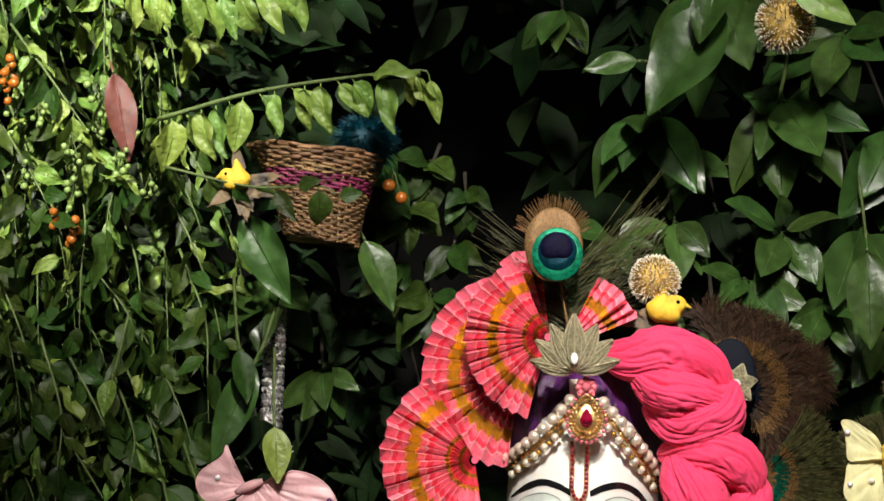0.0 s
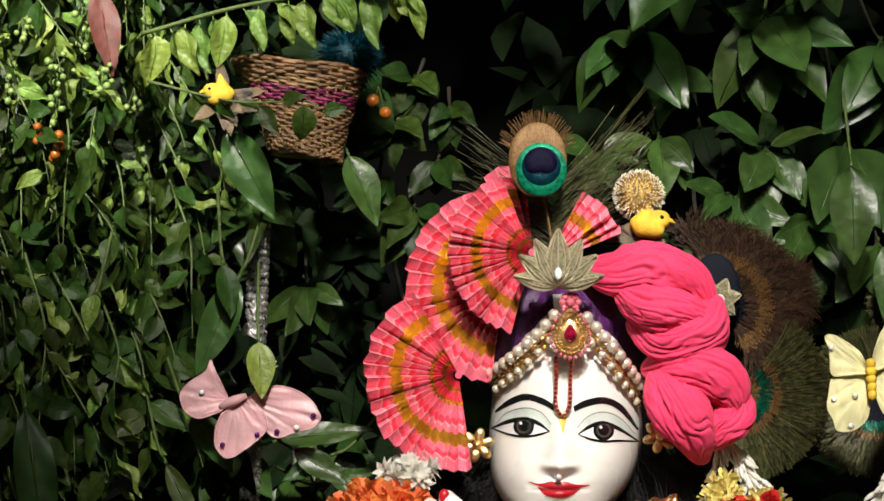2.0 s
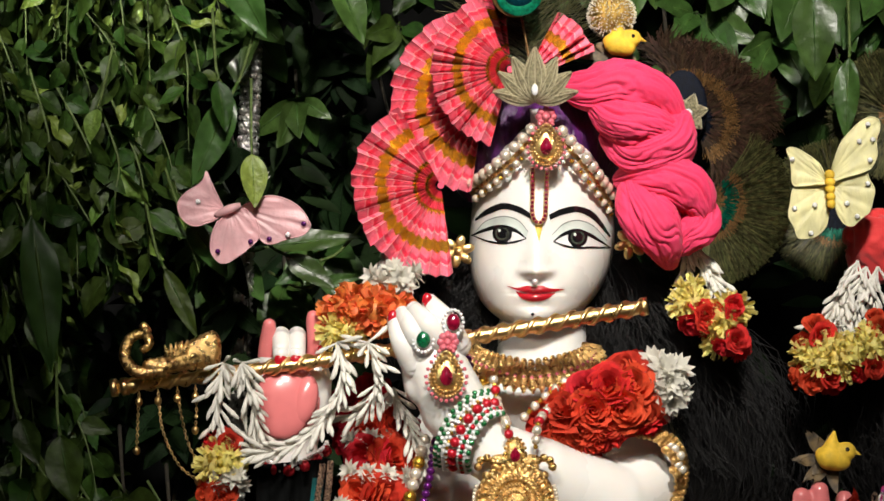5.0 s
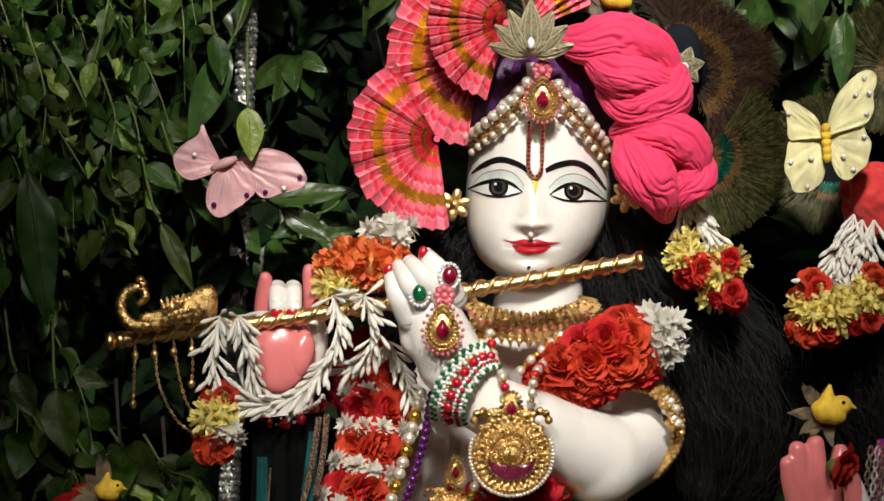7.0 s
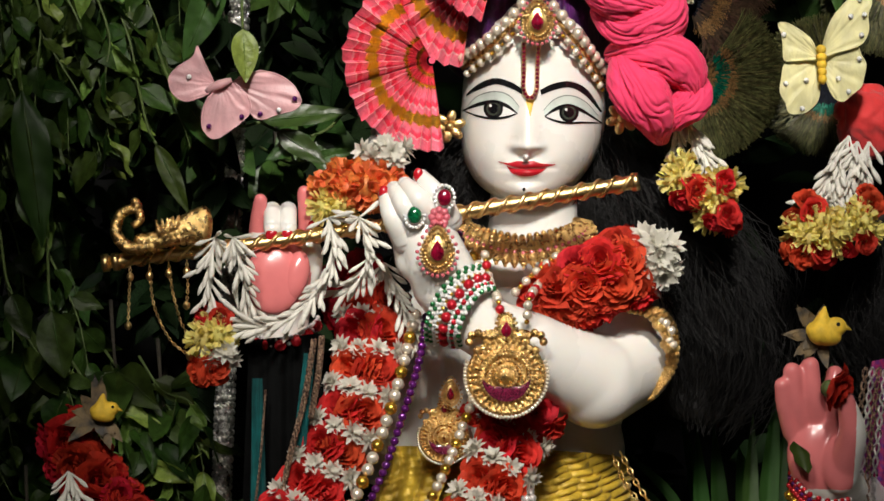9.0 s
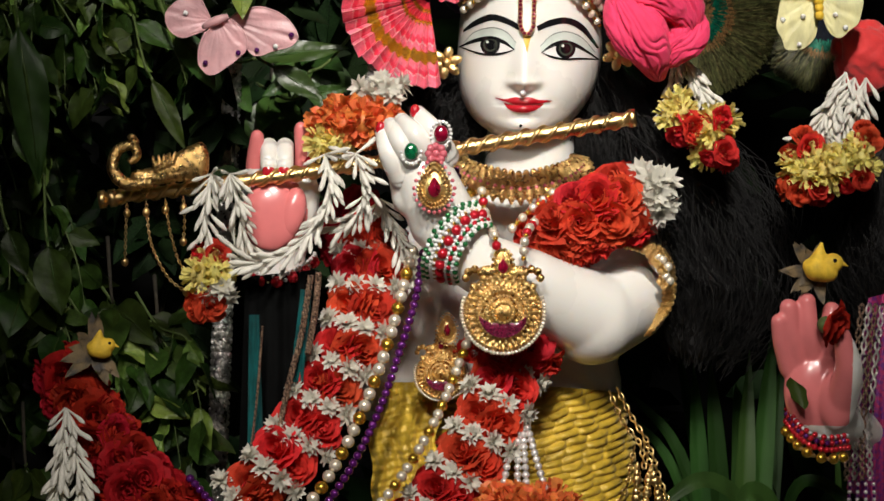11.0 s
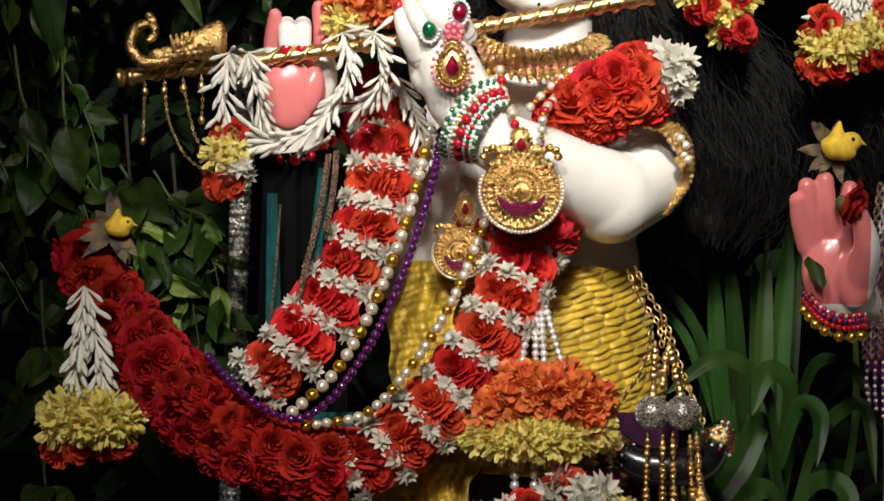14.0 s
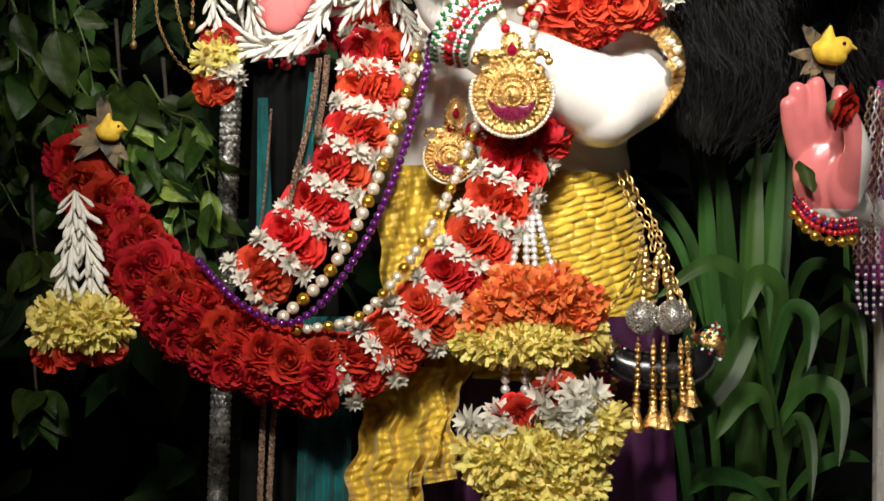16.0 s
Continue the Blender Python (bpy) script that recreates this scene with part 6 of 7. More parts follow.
def drape(name, parent, corners, ripple, material, label, n=60, m=40, weave=False, seed=0.0):
    """A hanging cloth between four corners (u, v, y), top left, top right, bottom right, bottom left, with vertical folds."""
    tl, tr, br, bl = [Vector(c) for c in corners]
    rows = []
    for i in range(m + 1):
        f = i / m
        row = []
        for j in range(n + 1):
            g = j / n
            p = tl.lerp(tr, g).lerp(bl.lerp(br, g), f)
            p.x += 0 if not weave else 10 * math.sin(f * 9 + seed + 3 * g) * (g - 0.5) * 2 + 5 * math.sin(f * 23 + seed)
            q = ripple * (math.sin(g * 17 + seed + 1.5 * f) * 0.6 + math.sin(g * 41 + seed * 2) * 0.25 + noise.noise(Vector((g * 5, f * 3, seed))))
            if weave:
                rr = (p.y + 0.2 * p.x + 14 * noise.noise(Vector((p.x * 0.02, p.y * 0.025, seed)))) / 15
                k = math.floor(rr)
                q += 0.6 * abs(math.sin(math.pi * (rr - k))) ** 0.6 * (0.4 + 0.6 * abs(math.sin(math.pi * (p.x + 20 * (k % 2)) / 40)))
            row.append(at(p.x, p.y, p.z - q * (0.4 + 0.6 * f)))
        rows.append(row)
    bm = bmesh.new()
    sheet(bm, rows)
    back = [[p + Vector((0, 0.002, 0)) for p in r[::-1]] for r in rows]
    sheet(bm, back)
    if parent:
        return part(name, bm, material, parent, label)
    return solid(name, bm, material, label, "cloth", "drapes")


drape("sash_end", dress, ((640, 1290, -10), (800, 1290, -11), (745, 1570, -11), (615, 1560, -10)), 1.3, GOLD_SATIN, "hanging gold woven sash end", 120, 90, True, 1.0)
drape("sash_end", dress, ((745, 1240, -9.5), (830, 1240, -10), (800, 1490, -10.5), (705, 1510, -10.5)), 1.3, GOLD_SATIN, "hanging gold woven sash end", 90, 90, True, 3.0)
drape("sash_end", dress, ((690, 930, -3), (800, 930, -4), (800, 1300, -6), (660, 1300, -5)), 0.8, GOLD_SATIN, "gold woven sash behind the beads", 120, 110, True, 5.0)
drape("skirt", dress, ((700, 1200, -6), (1185, 1200, -6), (1230, 2050, -6), (680, 2050, -6)), 2.0, PURPLE_SATIN, "dark purple satin skirt", 120, 40, False, 2.0)
# a pale brocade strip over the skirt
drape("brocade_strip", dress, ((1040, 1300, -10), (1085, 1300, -10), (1075, 1650, -10), (1025, 1650, -10)), 0.3, MAGENTA_BROCADE, "narrow magenta and silver brocade strip", 30, 40, False, 4.0)

robe = thing("velvet_robe", at(520, 1000, 4), "black velvet robe hanging from the raised arm with teal edges", "clothing")
# robe panel raised over wrist and forearm; its black replaces their shade
drape("panel", robe, ((450, 742, -12.4), (578, 730, -12), (640, 2050, -2), (400, 2050, -2)), 1.0, BLACK_VELVET, "black velvet panel, its top in place of shade on the wrist", 40, 30, False, 1.0)
drape("edge", robe, ((456, 810, -13.4), (474, 810, -13.4), (484, 1120, -12), (452, 1120, -12)), 0.4, TEAL_VELVET, "teal velvet edge", 10, 40, False, 2.0)
drape("edge", robe, ((548, 765, -13.4), (568, 765, -13.4), (552, 930, -12.6), (528, 930, -12.6)), 0.4, TEAL_VELVET, "teal velvet edge", 10, 40, False, 3.0)
drape("panel", robe, ((530, 1200, -10), (625, 1200, -10), (612, 2050, -6), (512, 2050, -6)), 1.0, TEAL_VELVET, "teal velvet panel", 40, 30, False, 4.0)
for pts in ([(566, 740), (548, 850), (520, 960), (500, 1080)], [(580, 735), (574, 800), (560, 880)], [(468, 1300), (462, 1420), (455, 1600)], [(488, 1300), (480, 1420), (470, 1600)], [(480, 830), (470, 960), (455, 1080)]):
    bm = bmesh.new()
    line = spline([at(u, v, -13.8 if v < 1200 else -11) for u, v in pts], 60)
    w = 0.0026 if pts[0][0] != 480 else 0.001
    for k in range(3):
        tube(bm, [p + Vector((w * 0.7 * math.sin(i * 0.9 + k * 2.1), -0.0012 * math.cos(i * 0.9 + k * 2.1), 0)) for i, p in enumerate(line)], w * 0.5, 5)
    part("braid", bm, BRAID, robe, "plaited metallic braid")

# silver staff
staff = thing("silver_pole", at(370, 2050, 4), "slender embossed silver pole standing on the altar", "pole")
P0, P1 = at(441, -20, 11), at(362, 2050, 11)
bm = bmesh.new()
tube(bm, [P0.lerp(P1, i / 40) for i in range(41)], 0.0080, 20)
part("shaft", bm, SILVER, staff)
bm = bmesh.new()
for k in range(170):
    p = P0.lerp(P1, k / 170)
    for j in range(6):
        a = -math.pi * (j + (0.5 if k % 2 else 0)) / 5.5
        lean = Euler((0, 0.7 if (k // 2) % 2 else -0.7, a + math.pi / 2)).to_matrix()
        blob(bm, p + Vector((0.0086 * math.cos(a), 0.0086 * math.sin(a), 0)), (0.0012 + 0.0008 * (k % 3), 0.0016, 0.0036), 6, 4, lean)
tagged(part("embossing", bm, SILVER, staff, "raised silver knobs"), kind="stuff")


# ---- hair ----
def hair(name, paths, n, spread, label, seed, thick=0.0004):
    """Wavy black wool: a soft core and many loose strands."""
    rng = random.Random(seed)
    ob = thing(name, at(*paths[0][0][:3]), label, "hair", "black wool hair")
    bm = bmesh.new()
    for pts in paths:
        line = spline([at(*p[:3]) for p in pts], 24)
        wid = [p[3] for p in pts]
        rr = [0.8 * wid[min(int(i / 24 * (len(wid) - 1)), len(wid) - 1)] / 2000 for i in range(25)]
        tube(bm, line, rr, 16)
    part("core", bm, HAIR, ob)
    bm = bmesh.new()
    for k in range(n):
        pts = rng.choice(paths)
        line = spline([at(*p[:3]) for p in pts], 16)
        wid = [p[3] for p in pts]
        a0, q = rng.uniform(0, 6.28), 0.78 + 0.75 * rng.random() ** 3
        s0, s1 = rng.uniform(0, 0.6), rng.uniform(0.5, 1.0)
        wave, ph = rng.uniform(0.002, 0.010), rng.uniform(0, 6.28)
        strand = []
        for i in range(9):
            s = s0 + (min(1, s0 + s1) - s0) * i / 8
            x = s * 16
            j = min(int(x), 15)
            p = line[j].lerp(line[j + 1], x - j)
            w = s * (len(wid) - 1)
            jj = min(int(w), len(wid) - 2)
            r = (wid[jj] + (wid[jj + 1] - wid[jj]) * (w - jj)) / 2000 * q * (1 + spread * max(0, s - 0.4) * (1 if k % 3 == 0 else 0.2))
            strand.append(p + Vector((rng.uniform(-1, 1), rng.uniform(-1, 1), rng.uniform(-1, 1))) * 0.003 + Vector((r * math.cos(a0), r * math.sin(a0), 0.3 * r * math.sin(a0 * 2))) + Vector((wave * math.sin(i * 1.3 + ph), wave * math.cos(i * 1.7 + ph), wave * math.sin(i * 1.1 + ph))))
        tube(bm, strand, thick, 3, cap=False)
    tagged(part("wool", bm, HAIR, ob, "loose wavy black strands"), kind="stuff")


hair("hair", [[(1085, 370, 1, 40), (1130, 450, 1, 60), (1200, 540, 2, 95), (1250, 650, 3, 110), (1255, 780, 4, 95), (1235, 880, 5, 50)], [(1075, 420, 2, 30), (1090, 520, 1, 45), (1150, 600, 2, 70), (1210, 720, 3, 90)],
              [(820, 370, 2, 30), (790, 420, 1, 55), (790, 500, 2, 60), (800, 600, 4, 40)], [(780, 380, 2, 20), (740, 420, 3, 35), (745, 480, 4, 35)]], 4200, 1.0, "long fuzzy black wool hair of the statue", 5)
hair("hair", [[(1590, 520, 2, 60), (1575, 620, 2, 80), (1590, 740, 2, 70), (1600, 850, 3, 40)]], 900, 0.8, "black wool hair of the neighbouring statue", 6)


# ---- peacock feathers ----
def plumes(name, u, v, y, bands, a0, a1, n, label, width=0.0007, curve=0.15, tilt=0.0, fuzz=0.06):
    """A disc of fine feather barbs; bands of (radius, material slot) outwards."""
    rng = random.Random(int(u + v))
    ob = thing(name, at(u, v, y), label, "feathers", "peacock feather discs")
    mats = [BROWN_FEATHER, OLIVE_FEATHER, GREEN_FEATHER, NAVY, BRONZE_FEATHER]
    c, R = at(u, v, y), bands[-1][0] / 2000
    bm = bmesh.new()
    rings = [0.0] + [b[0] / 2000 * (0.8 if fuzz < 0.1 else 0.6) for b in bands]
    for i in range(len(bands)):
        sheet(bm, [[c + Vector((r * math.cos(a), 0.006, r * math.sin(a))) for a in (radians(a0 + (a1 - a0) * k / 36) for k in range(37))] for r in (max(rings[i], 0.001), rings[i + 1])], bands[i][1])
    part("backing", bm, mats, ob, "flat layered feather webs")
    bm = bmesh.new()
    for k in range(n):
        a = radians(rng.uniform(a0, a1))
        r0 = rng.uniform(0.1, 0.75) * R
        r1 = min(R * rng.uniform(0.93, 1.04) if rng.random() < 0.6 else r0 + R * 0.35, R * (1 + fuzz * rng.random()))
        if fuzz > 0.1:
            r1 *= 0.88 + 0.3 * noise.noise(Vector((a * 2.2, 5, 0)))
        bend, yy = rng.uniform(-curve, curve), rng.uniform(-0.012, 0.004)
        prev = None
        for i in range(7):
            s = i / 6
            r = r0 + (r1 - r0) * s
            aa = a + bend * s * s
            d, x = Vector((math.cos(aa), 0, math.sin(aa))), Vector((-math.sin(aa), 0, math.cos(aa)))
            p = c + d * r + Vector((0, yy * s + 0.002, 0))
            w = width * (1 - 0.6 * s)
            cur = (bm.verts.new(p - x * w), bm.verts.new(p + x * w + Vector((0, -0.0004, 0))))
            if prev:
                f = bm.faces.new((prev[0], prev[1], cur[1], cur[0]))
                rr = r * 2000
                f.material_index = next((m for q, m in bands if rr <= q), bands[-1][1])
            prev = cur
    tagged(part("plumage", bm, mats, ob, "fine brown and green feather barbs"), kind="stuff")
    return ob


plumes("feather_disc", 1215, 130, 5, ((48, 3), (70, 0), (95, 4), (165, 0)), -60, 115, 3600, "round spray of brown peacock feather barbs", curve=0.35, fuzz=0.25)
plumes("feather_disc", 1245, 275, 4.5, ((40, 4), (62, 2), (78, 4), (150, 1)), -125, 50, 3600, "trimmed disc of olive peacock feathers with green eyes")
plumes("feather_disc", 1478, 290, 7, ((40, 3), (58, 2), (70, 4), (128, 1)), 60, 330, 2600, "trimmed disc of olive peacock feathers")
plumes("feather_disc", 1580, 120, 9, ((30, 4), (120, 1)), 60, 300, 1800, "trimmed disc of olive peacock feathers")
dark = thing("flower_brooch", at(1212, 108, 3), "silver star flower brooch on a dark blue disc", "brooch")
bm = bmesh.new()
blob(bm, at(1205, 108, 3.2), (0.022, 0.004, 0.034), 24, 12)
part("disc", bm, NAVY, dark, "dark blue feather disc")
for k in range(6):
    a = 2 * math.pi * k / 6 + 0.2
    bm = bmesh.new()
    c = at(1214, 118, 2.4)
    d, x = Vector((math.cos(a), 0, math.sin(a))), Vector((-math.sin(a), 0, math.cos(a)))
    rows = [[c + d * 0.018 * s + x * 0.0058 * math.sin(math.pi * s ** 0.8) * t + TOWARD * 0.003 * (1 - abs(t)) for t in (-1, -0.5, 0, 0.5, 1)] for s in (0, 0.2, 0.4, 0.6, 0.8, 1)]
    sheet(bm, rows)
    tube(bm, [r[0] for r in rows] + [r[-1] for r in rows[::-1]], 0.0010, 5, mi=1)
    part("petal", bm, [DARK_ZARI, ZARI], dark)
piece("stone", B_CRYSTAL, Matrix.Translation(at(1214, 118, 1.8)) @ Matrix.Scale(0.0045, 4), dark)
for u, v in ((1180, 70), (1168, 62), (1190, 85)):
    piece("stone", B_CRYSTAL, Matrix.Translation(at(u, v, 2.2)) @ Matrix.Scale(0.004, 4), dark)


def eye_feather():
    """The peacock feather over the turban: eye, bronze ring, and loose side barbs."""
    ob = thing("peacock_feather", at(925, 40, -6), "peacock feather with a blue-green eye rising from the turban", "feather")
    for nm, du, dv, ru, rv, y, m in (("bronze_web", 0, -4, 48, 62, -8.0, BRONZE_FEATHER), ("green_ring", 6, 12, 42, 44, -8.3, EYE_GREEN), ("teal_ring", 6, 7, 32, 32, -8.5, TEAL_FEATHER), ("blue_eye", 5, 2, 27, 27, -8.7, BLUE_FEATHER)):
        bm = bmesh.new()
        c = at(908 + du, -112 + dv, y)
        rows = []
        for r, h in ((1.0, 0.0), (0.96, 0.0012), (0.6, 0.0022), (0.02, 0.0026)):
            rows.append([c + Vector((r * ru / 2000 * math.cos(a), -h, r * rv / 2000 * (math.sin(a) if not (nm == "blue_eye" and math.sin(a) < 0) else 0.55 * math.sin(a) + 0.3 * abs(math.cos(a)) * math.sin(a)))) for a in (2 * math.pi * k / 60 for k in range(61))])
        sheet(bm, rows)
        part(nm, bm, m, ob)
    rng = random.Random(8)
    bm = bmesh.new()
    mats = [OLIVE_FEATHER, BRONZE_FEATHER]
    for k in range(520):
        s = 1 if rng.random() < 0.55 else -1
        h = rng.uniform(0, 1)
        base = (935 + rng.uniform(-6, 6), 52 - 130 * h)
        if rng.random() < 0.35:
            a = rng.uniform(20, 160)
            L = 66 + rng.uniform(0, 22)
            c = (908, -116)
            p = [at(c[0] + 44 * math.cos(radians(a)), c[1] - 54 * math.sin(radians(a)), -5.8), at(c[0] + L * 0.85 * math.cos(radians(a)), c[1] - L * math.sin(radians(a)), -6)]
            mi = 1
        else:
            L = rng.uniform(60, 200)
            rise = rng.uniform(0.1, 1.2) if s > 0 else rng.uniform(0.05, 0.75)
            p = [at(base[0], base[1], -4), at(base[0] + s * L * 0.4, base[1] - rise * L * 0.35 - 10, -3 + rng.uniform(-1, 1)), at(base[0] + s * L * 0.85, base[1] - rise * L * 0.9 - rng.uniform(0, 16), -2 + rng.uniform(-1, 3))]
            if rise * L > 140 and s < 0:
                continue
            mi = 0
        tube(bm, spline(p, 6), 0.00035, 3, cap=False, mi=mi)
    tagged(part("plumage", bm, mats, ob, "loose olive side barbs"), kind="stuff")
    bm = bmesh.new()
    tube(bm, spline([at(940, 70, -6), at(928, 0, -5.6), at(910, -100, -5.6)], 10), 0.0011, 6)
    part("quill", bm, BRONZE_FEATHER, ob)


eye_feather()


# ---- kadam flowers ----
def kadam(u, v, y, r, label):
    c = at(u, v, y)
    ob = thing("kadam_flower", c, label, "flower", "kadam flowers")
    bm = bmesh.new()
    blob(bm, c, r * 0.80 / 2000, 24, 16)
    part("head", bm, KADAM, ob)
    rng = random.Random(int(u))
    bm, tips = bmesh.new(), bmesh.new()
    for k in range(700):
        z = 1 - 2 * (k + 0.5) / 700
        a = k * 2.39996
        q = math.sqrt(1 - z * z)
        d = (Vector((q * math.cos(a), q * math.sin(a), z)) + Vector((rng.uniform(-1, 1), rng.uniform(-1, 1), rng.uniform(-1, 1))) * 0.08).normalized()
        R = r / 2000
        tube(bm, [c + d * R * 0.78, c + d * R * 0.97], 0.00045, 3, cap=False)
        blob(tips, c + d * R * rng.uniform(0.96, 1.05), (0.0006, 0.0006, 0.0011), 5, 4, d.to_track_quat("Z", "Y").to_matrix())
    tagged(part("floret_cover", bm, KADAM, ob, "radiating ochre florets"), kind="stuff")
    tagged(part("style_fringe", tips, KADAM_TIP, ob, "pale style tips"), kind="stuff")
    bm = bmesh.new()
    tube(bm, spline([c, c + Vector((0.002, 0.01, -0.03)), c + Vector((-0.003, 0.03, -0.06))], 8), 0.0016, 6)
    part("stalk", bm, GREEN_STEM, ob)


kadam(1078, -56, -3, 42, "round ochre kadam flower above the turban")
kadam(1300, -492, 4, 50, "large round kadam flower among glossy leaves")


# ---- butterflies and birds ----
def wing(ob, root, outline, y, material, label, stones=(), lift=0.003, size=0.0024):
    """One silk wing: a wired outline, a sheet with raised veins running out from its root, and glued stones."""
    rim = spline([Vector((*p, 0)) for p in outline], 48)
    r0, rows = Vector((*root, 0)), []
    for i in range(11):
        s = max(0.02, i / 10)
        rows.append([at(*(r0 + (p - r0) * s).to_2d(), y) + TOWARD * (lift * math.sin(math.pi * 0.75 * s) + 0.0012 * s * abs(math.sin(j * 0.42)) ** 0.5 + 0.0022 * s * noise.noise(Vector((j * 0.30, s * 6, y)))) for j, p in enumerate(rim)])
    bm = bmesh.new()
    sheet(bm, rows)
    sheet(bm, [[p + Vector((0, 0.0010, 0)) for p in r[::-1]] for r in rows])
    tube(bm, rows[-1], 0.0006, 5)
    w = part("wing", bm, material, ob, label)
    for u, v, m in stones:
        piece("glitter_stone", m, Matrix.Translation(at(u, v, y) + TOWARD * (lift + 0.002)) @ Matrix.Scale(size, 4), w)


bf = thing("yellow_butterfly", at(1465, 250, -6), "pale yellow feather butterfly with glitter dots", "butterfly", "feather butterflies")
YW = "pale yellow silk wing"
wing(bf, (1464, 238), [(1467, 221), (1474, 196), (1485, 171), (1502, 149), (1522, 131), (1538, 125), (1552, 131), (1553, 147), (1547, 167), (1549, 191), (1541, 211), (1529, 221), (1497, 231), (1470, 240)], -6.6,
     BUTTER_WING, YW, ((1532, 138, B_CRYSTAL), (1517, 168, B_CRYSTAL), (1536, 201, B_CRYSTAL), (1541, 165, B_CRYSTAL)))
wing(bf, (1467, 247), [(1475, 236), (1502, 223), (1527, 219), (1535, 236), (1544, 253), (1540, 276), (1535, 293), (1519, 306), (1505, 318), (1492, 315), (1482, 303), (1475, 286), (1469, 264)], -6.2,
     BUTTER_WING, YW, ((1532, 243, B_CRYSTAL), (1495, 278, B_CRYSTAL), (1513, 301, B_CRYSTAL)))
wing(bf, (1460, 240), [(1457, 231), (1447, 209), (1432, 196), (1407, 181), (1389, 181), (1395, 201), (1397, 221), (1401, 246), (1427, 246), (1457, 244)], -6.6, BUTTER_WING, YW, ((1398, 200, B_CRYSTAL),))
wing(bf, (1460, 247), [(1457, 243), (1427, 245), (1401, 251), (1395, 276), (1392, 301), (1402, 321), (1409, 339), (1432, 339), (1447, 331), (1459, 316), (1463, 291), (1461, 265)], -6.2,
     BUTTER_WING, YW, ((1438, 281, B_CRYSTAL), (1402, 287, B_CRYSTAL), (1431, 331, B_CRYSTAL)))
bm = bmesh.new()
for k in range(5):
    blob(bm, at(1465 + 0.6 * k, 227 + 13 * k, -7.4), (0.0048 - 0.0003 * abs(k - 1), 0.005, 0.0046), 14, 10)
part("body", bm, BIRD_FELT, bf, "bright yellow body")
bm = bmesh.new()
tube(bm, [at(1463, 222, -7), at(1452, 180, -7.5)], 0.0003, 4)
part("antenna", bm, BARK, bf)
bm = bmesh.new()
tube(bm, [at(1467, 222, -7), at(1466, 176, -7.5)], 0.0003, 4)
part("antenna", bm, BARK, bf)
B_VIOLET = bead_mesh("violet_stone", PURPLE_BEAD, 8, 6)
pf = thing("pink_butterfly", at(405, 300, -4), "pale pink feather butterfly with violet dots", "butterfly", "feather butterflies")
PW = "translucent pale pink silk wing"
wing(pf, (418, 286), [(432, 276), (457, 268), (472, 264), (497, 269), (517, 279), (532, 293), (542, 311), (543, 321), (532, 333), (512, 339), (497, 343), (482, 349), (467, 350), (455, 341), (447, 321), (427, 306)], -5.6,
     PINK_WING, PW, ((532, 314, B_VIOLET), (471, 341, B_VIOLET), (504, 334, B_CRYSTAL)))
wing(pf, (402, 288), [(379, 309), (369, 333), (367, 361), (375, 376), (385, 384), (397, 383), (409, 376), (427, 364), (442, 351), (451, 341), (454, 326), (447, 306), (427, 286)], -6.4,
     PINK_WING, PW, ((380, 363, B_VIOLET), (438, 346, B_VIOLET)))
wing(pf, (392, 288), [(376, 262), (366, 236), (359, 221), (352, 239), (327, 256), (312, 271), (309, 286), (317, 306), (337, 318), (357, 314), (377, 306), (387, 296)], -5.0, PINK_WING, PW, ((345, 275, B_CRYSTAL),))
bm = bmesh.new()
tube(bm, spline([at(375, 300, -6.5), at(395, 290, -7), at(420, 280, -7)], 8), [0.002, 0.003, 0.0035, 0.0035, 0.004, 0.004, 0.0035, 0.003, 0.002], 10)
part("body", bm, PINK_WING, pf, "pink body")
bm = bmesh.new()
tube(bm, [at(450, 240, -6), at(470, 222, -7)], 0.0003, 4)
part("antenna", bm, WHITE_PETAL, pf)
bm = bmesh.new()
tube(bm, [at(450, 244, -6), at(472, 230, -7)], 0.0003, 4)
part("antenna", bm, WHITE_PETAL, pf)


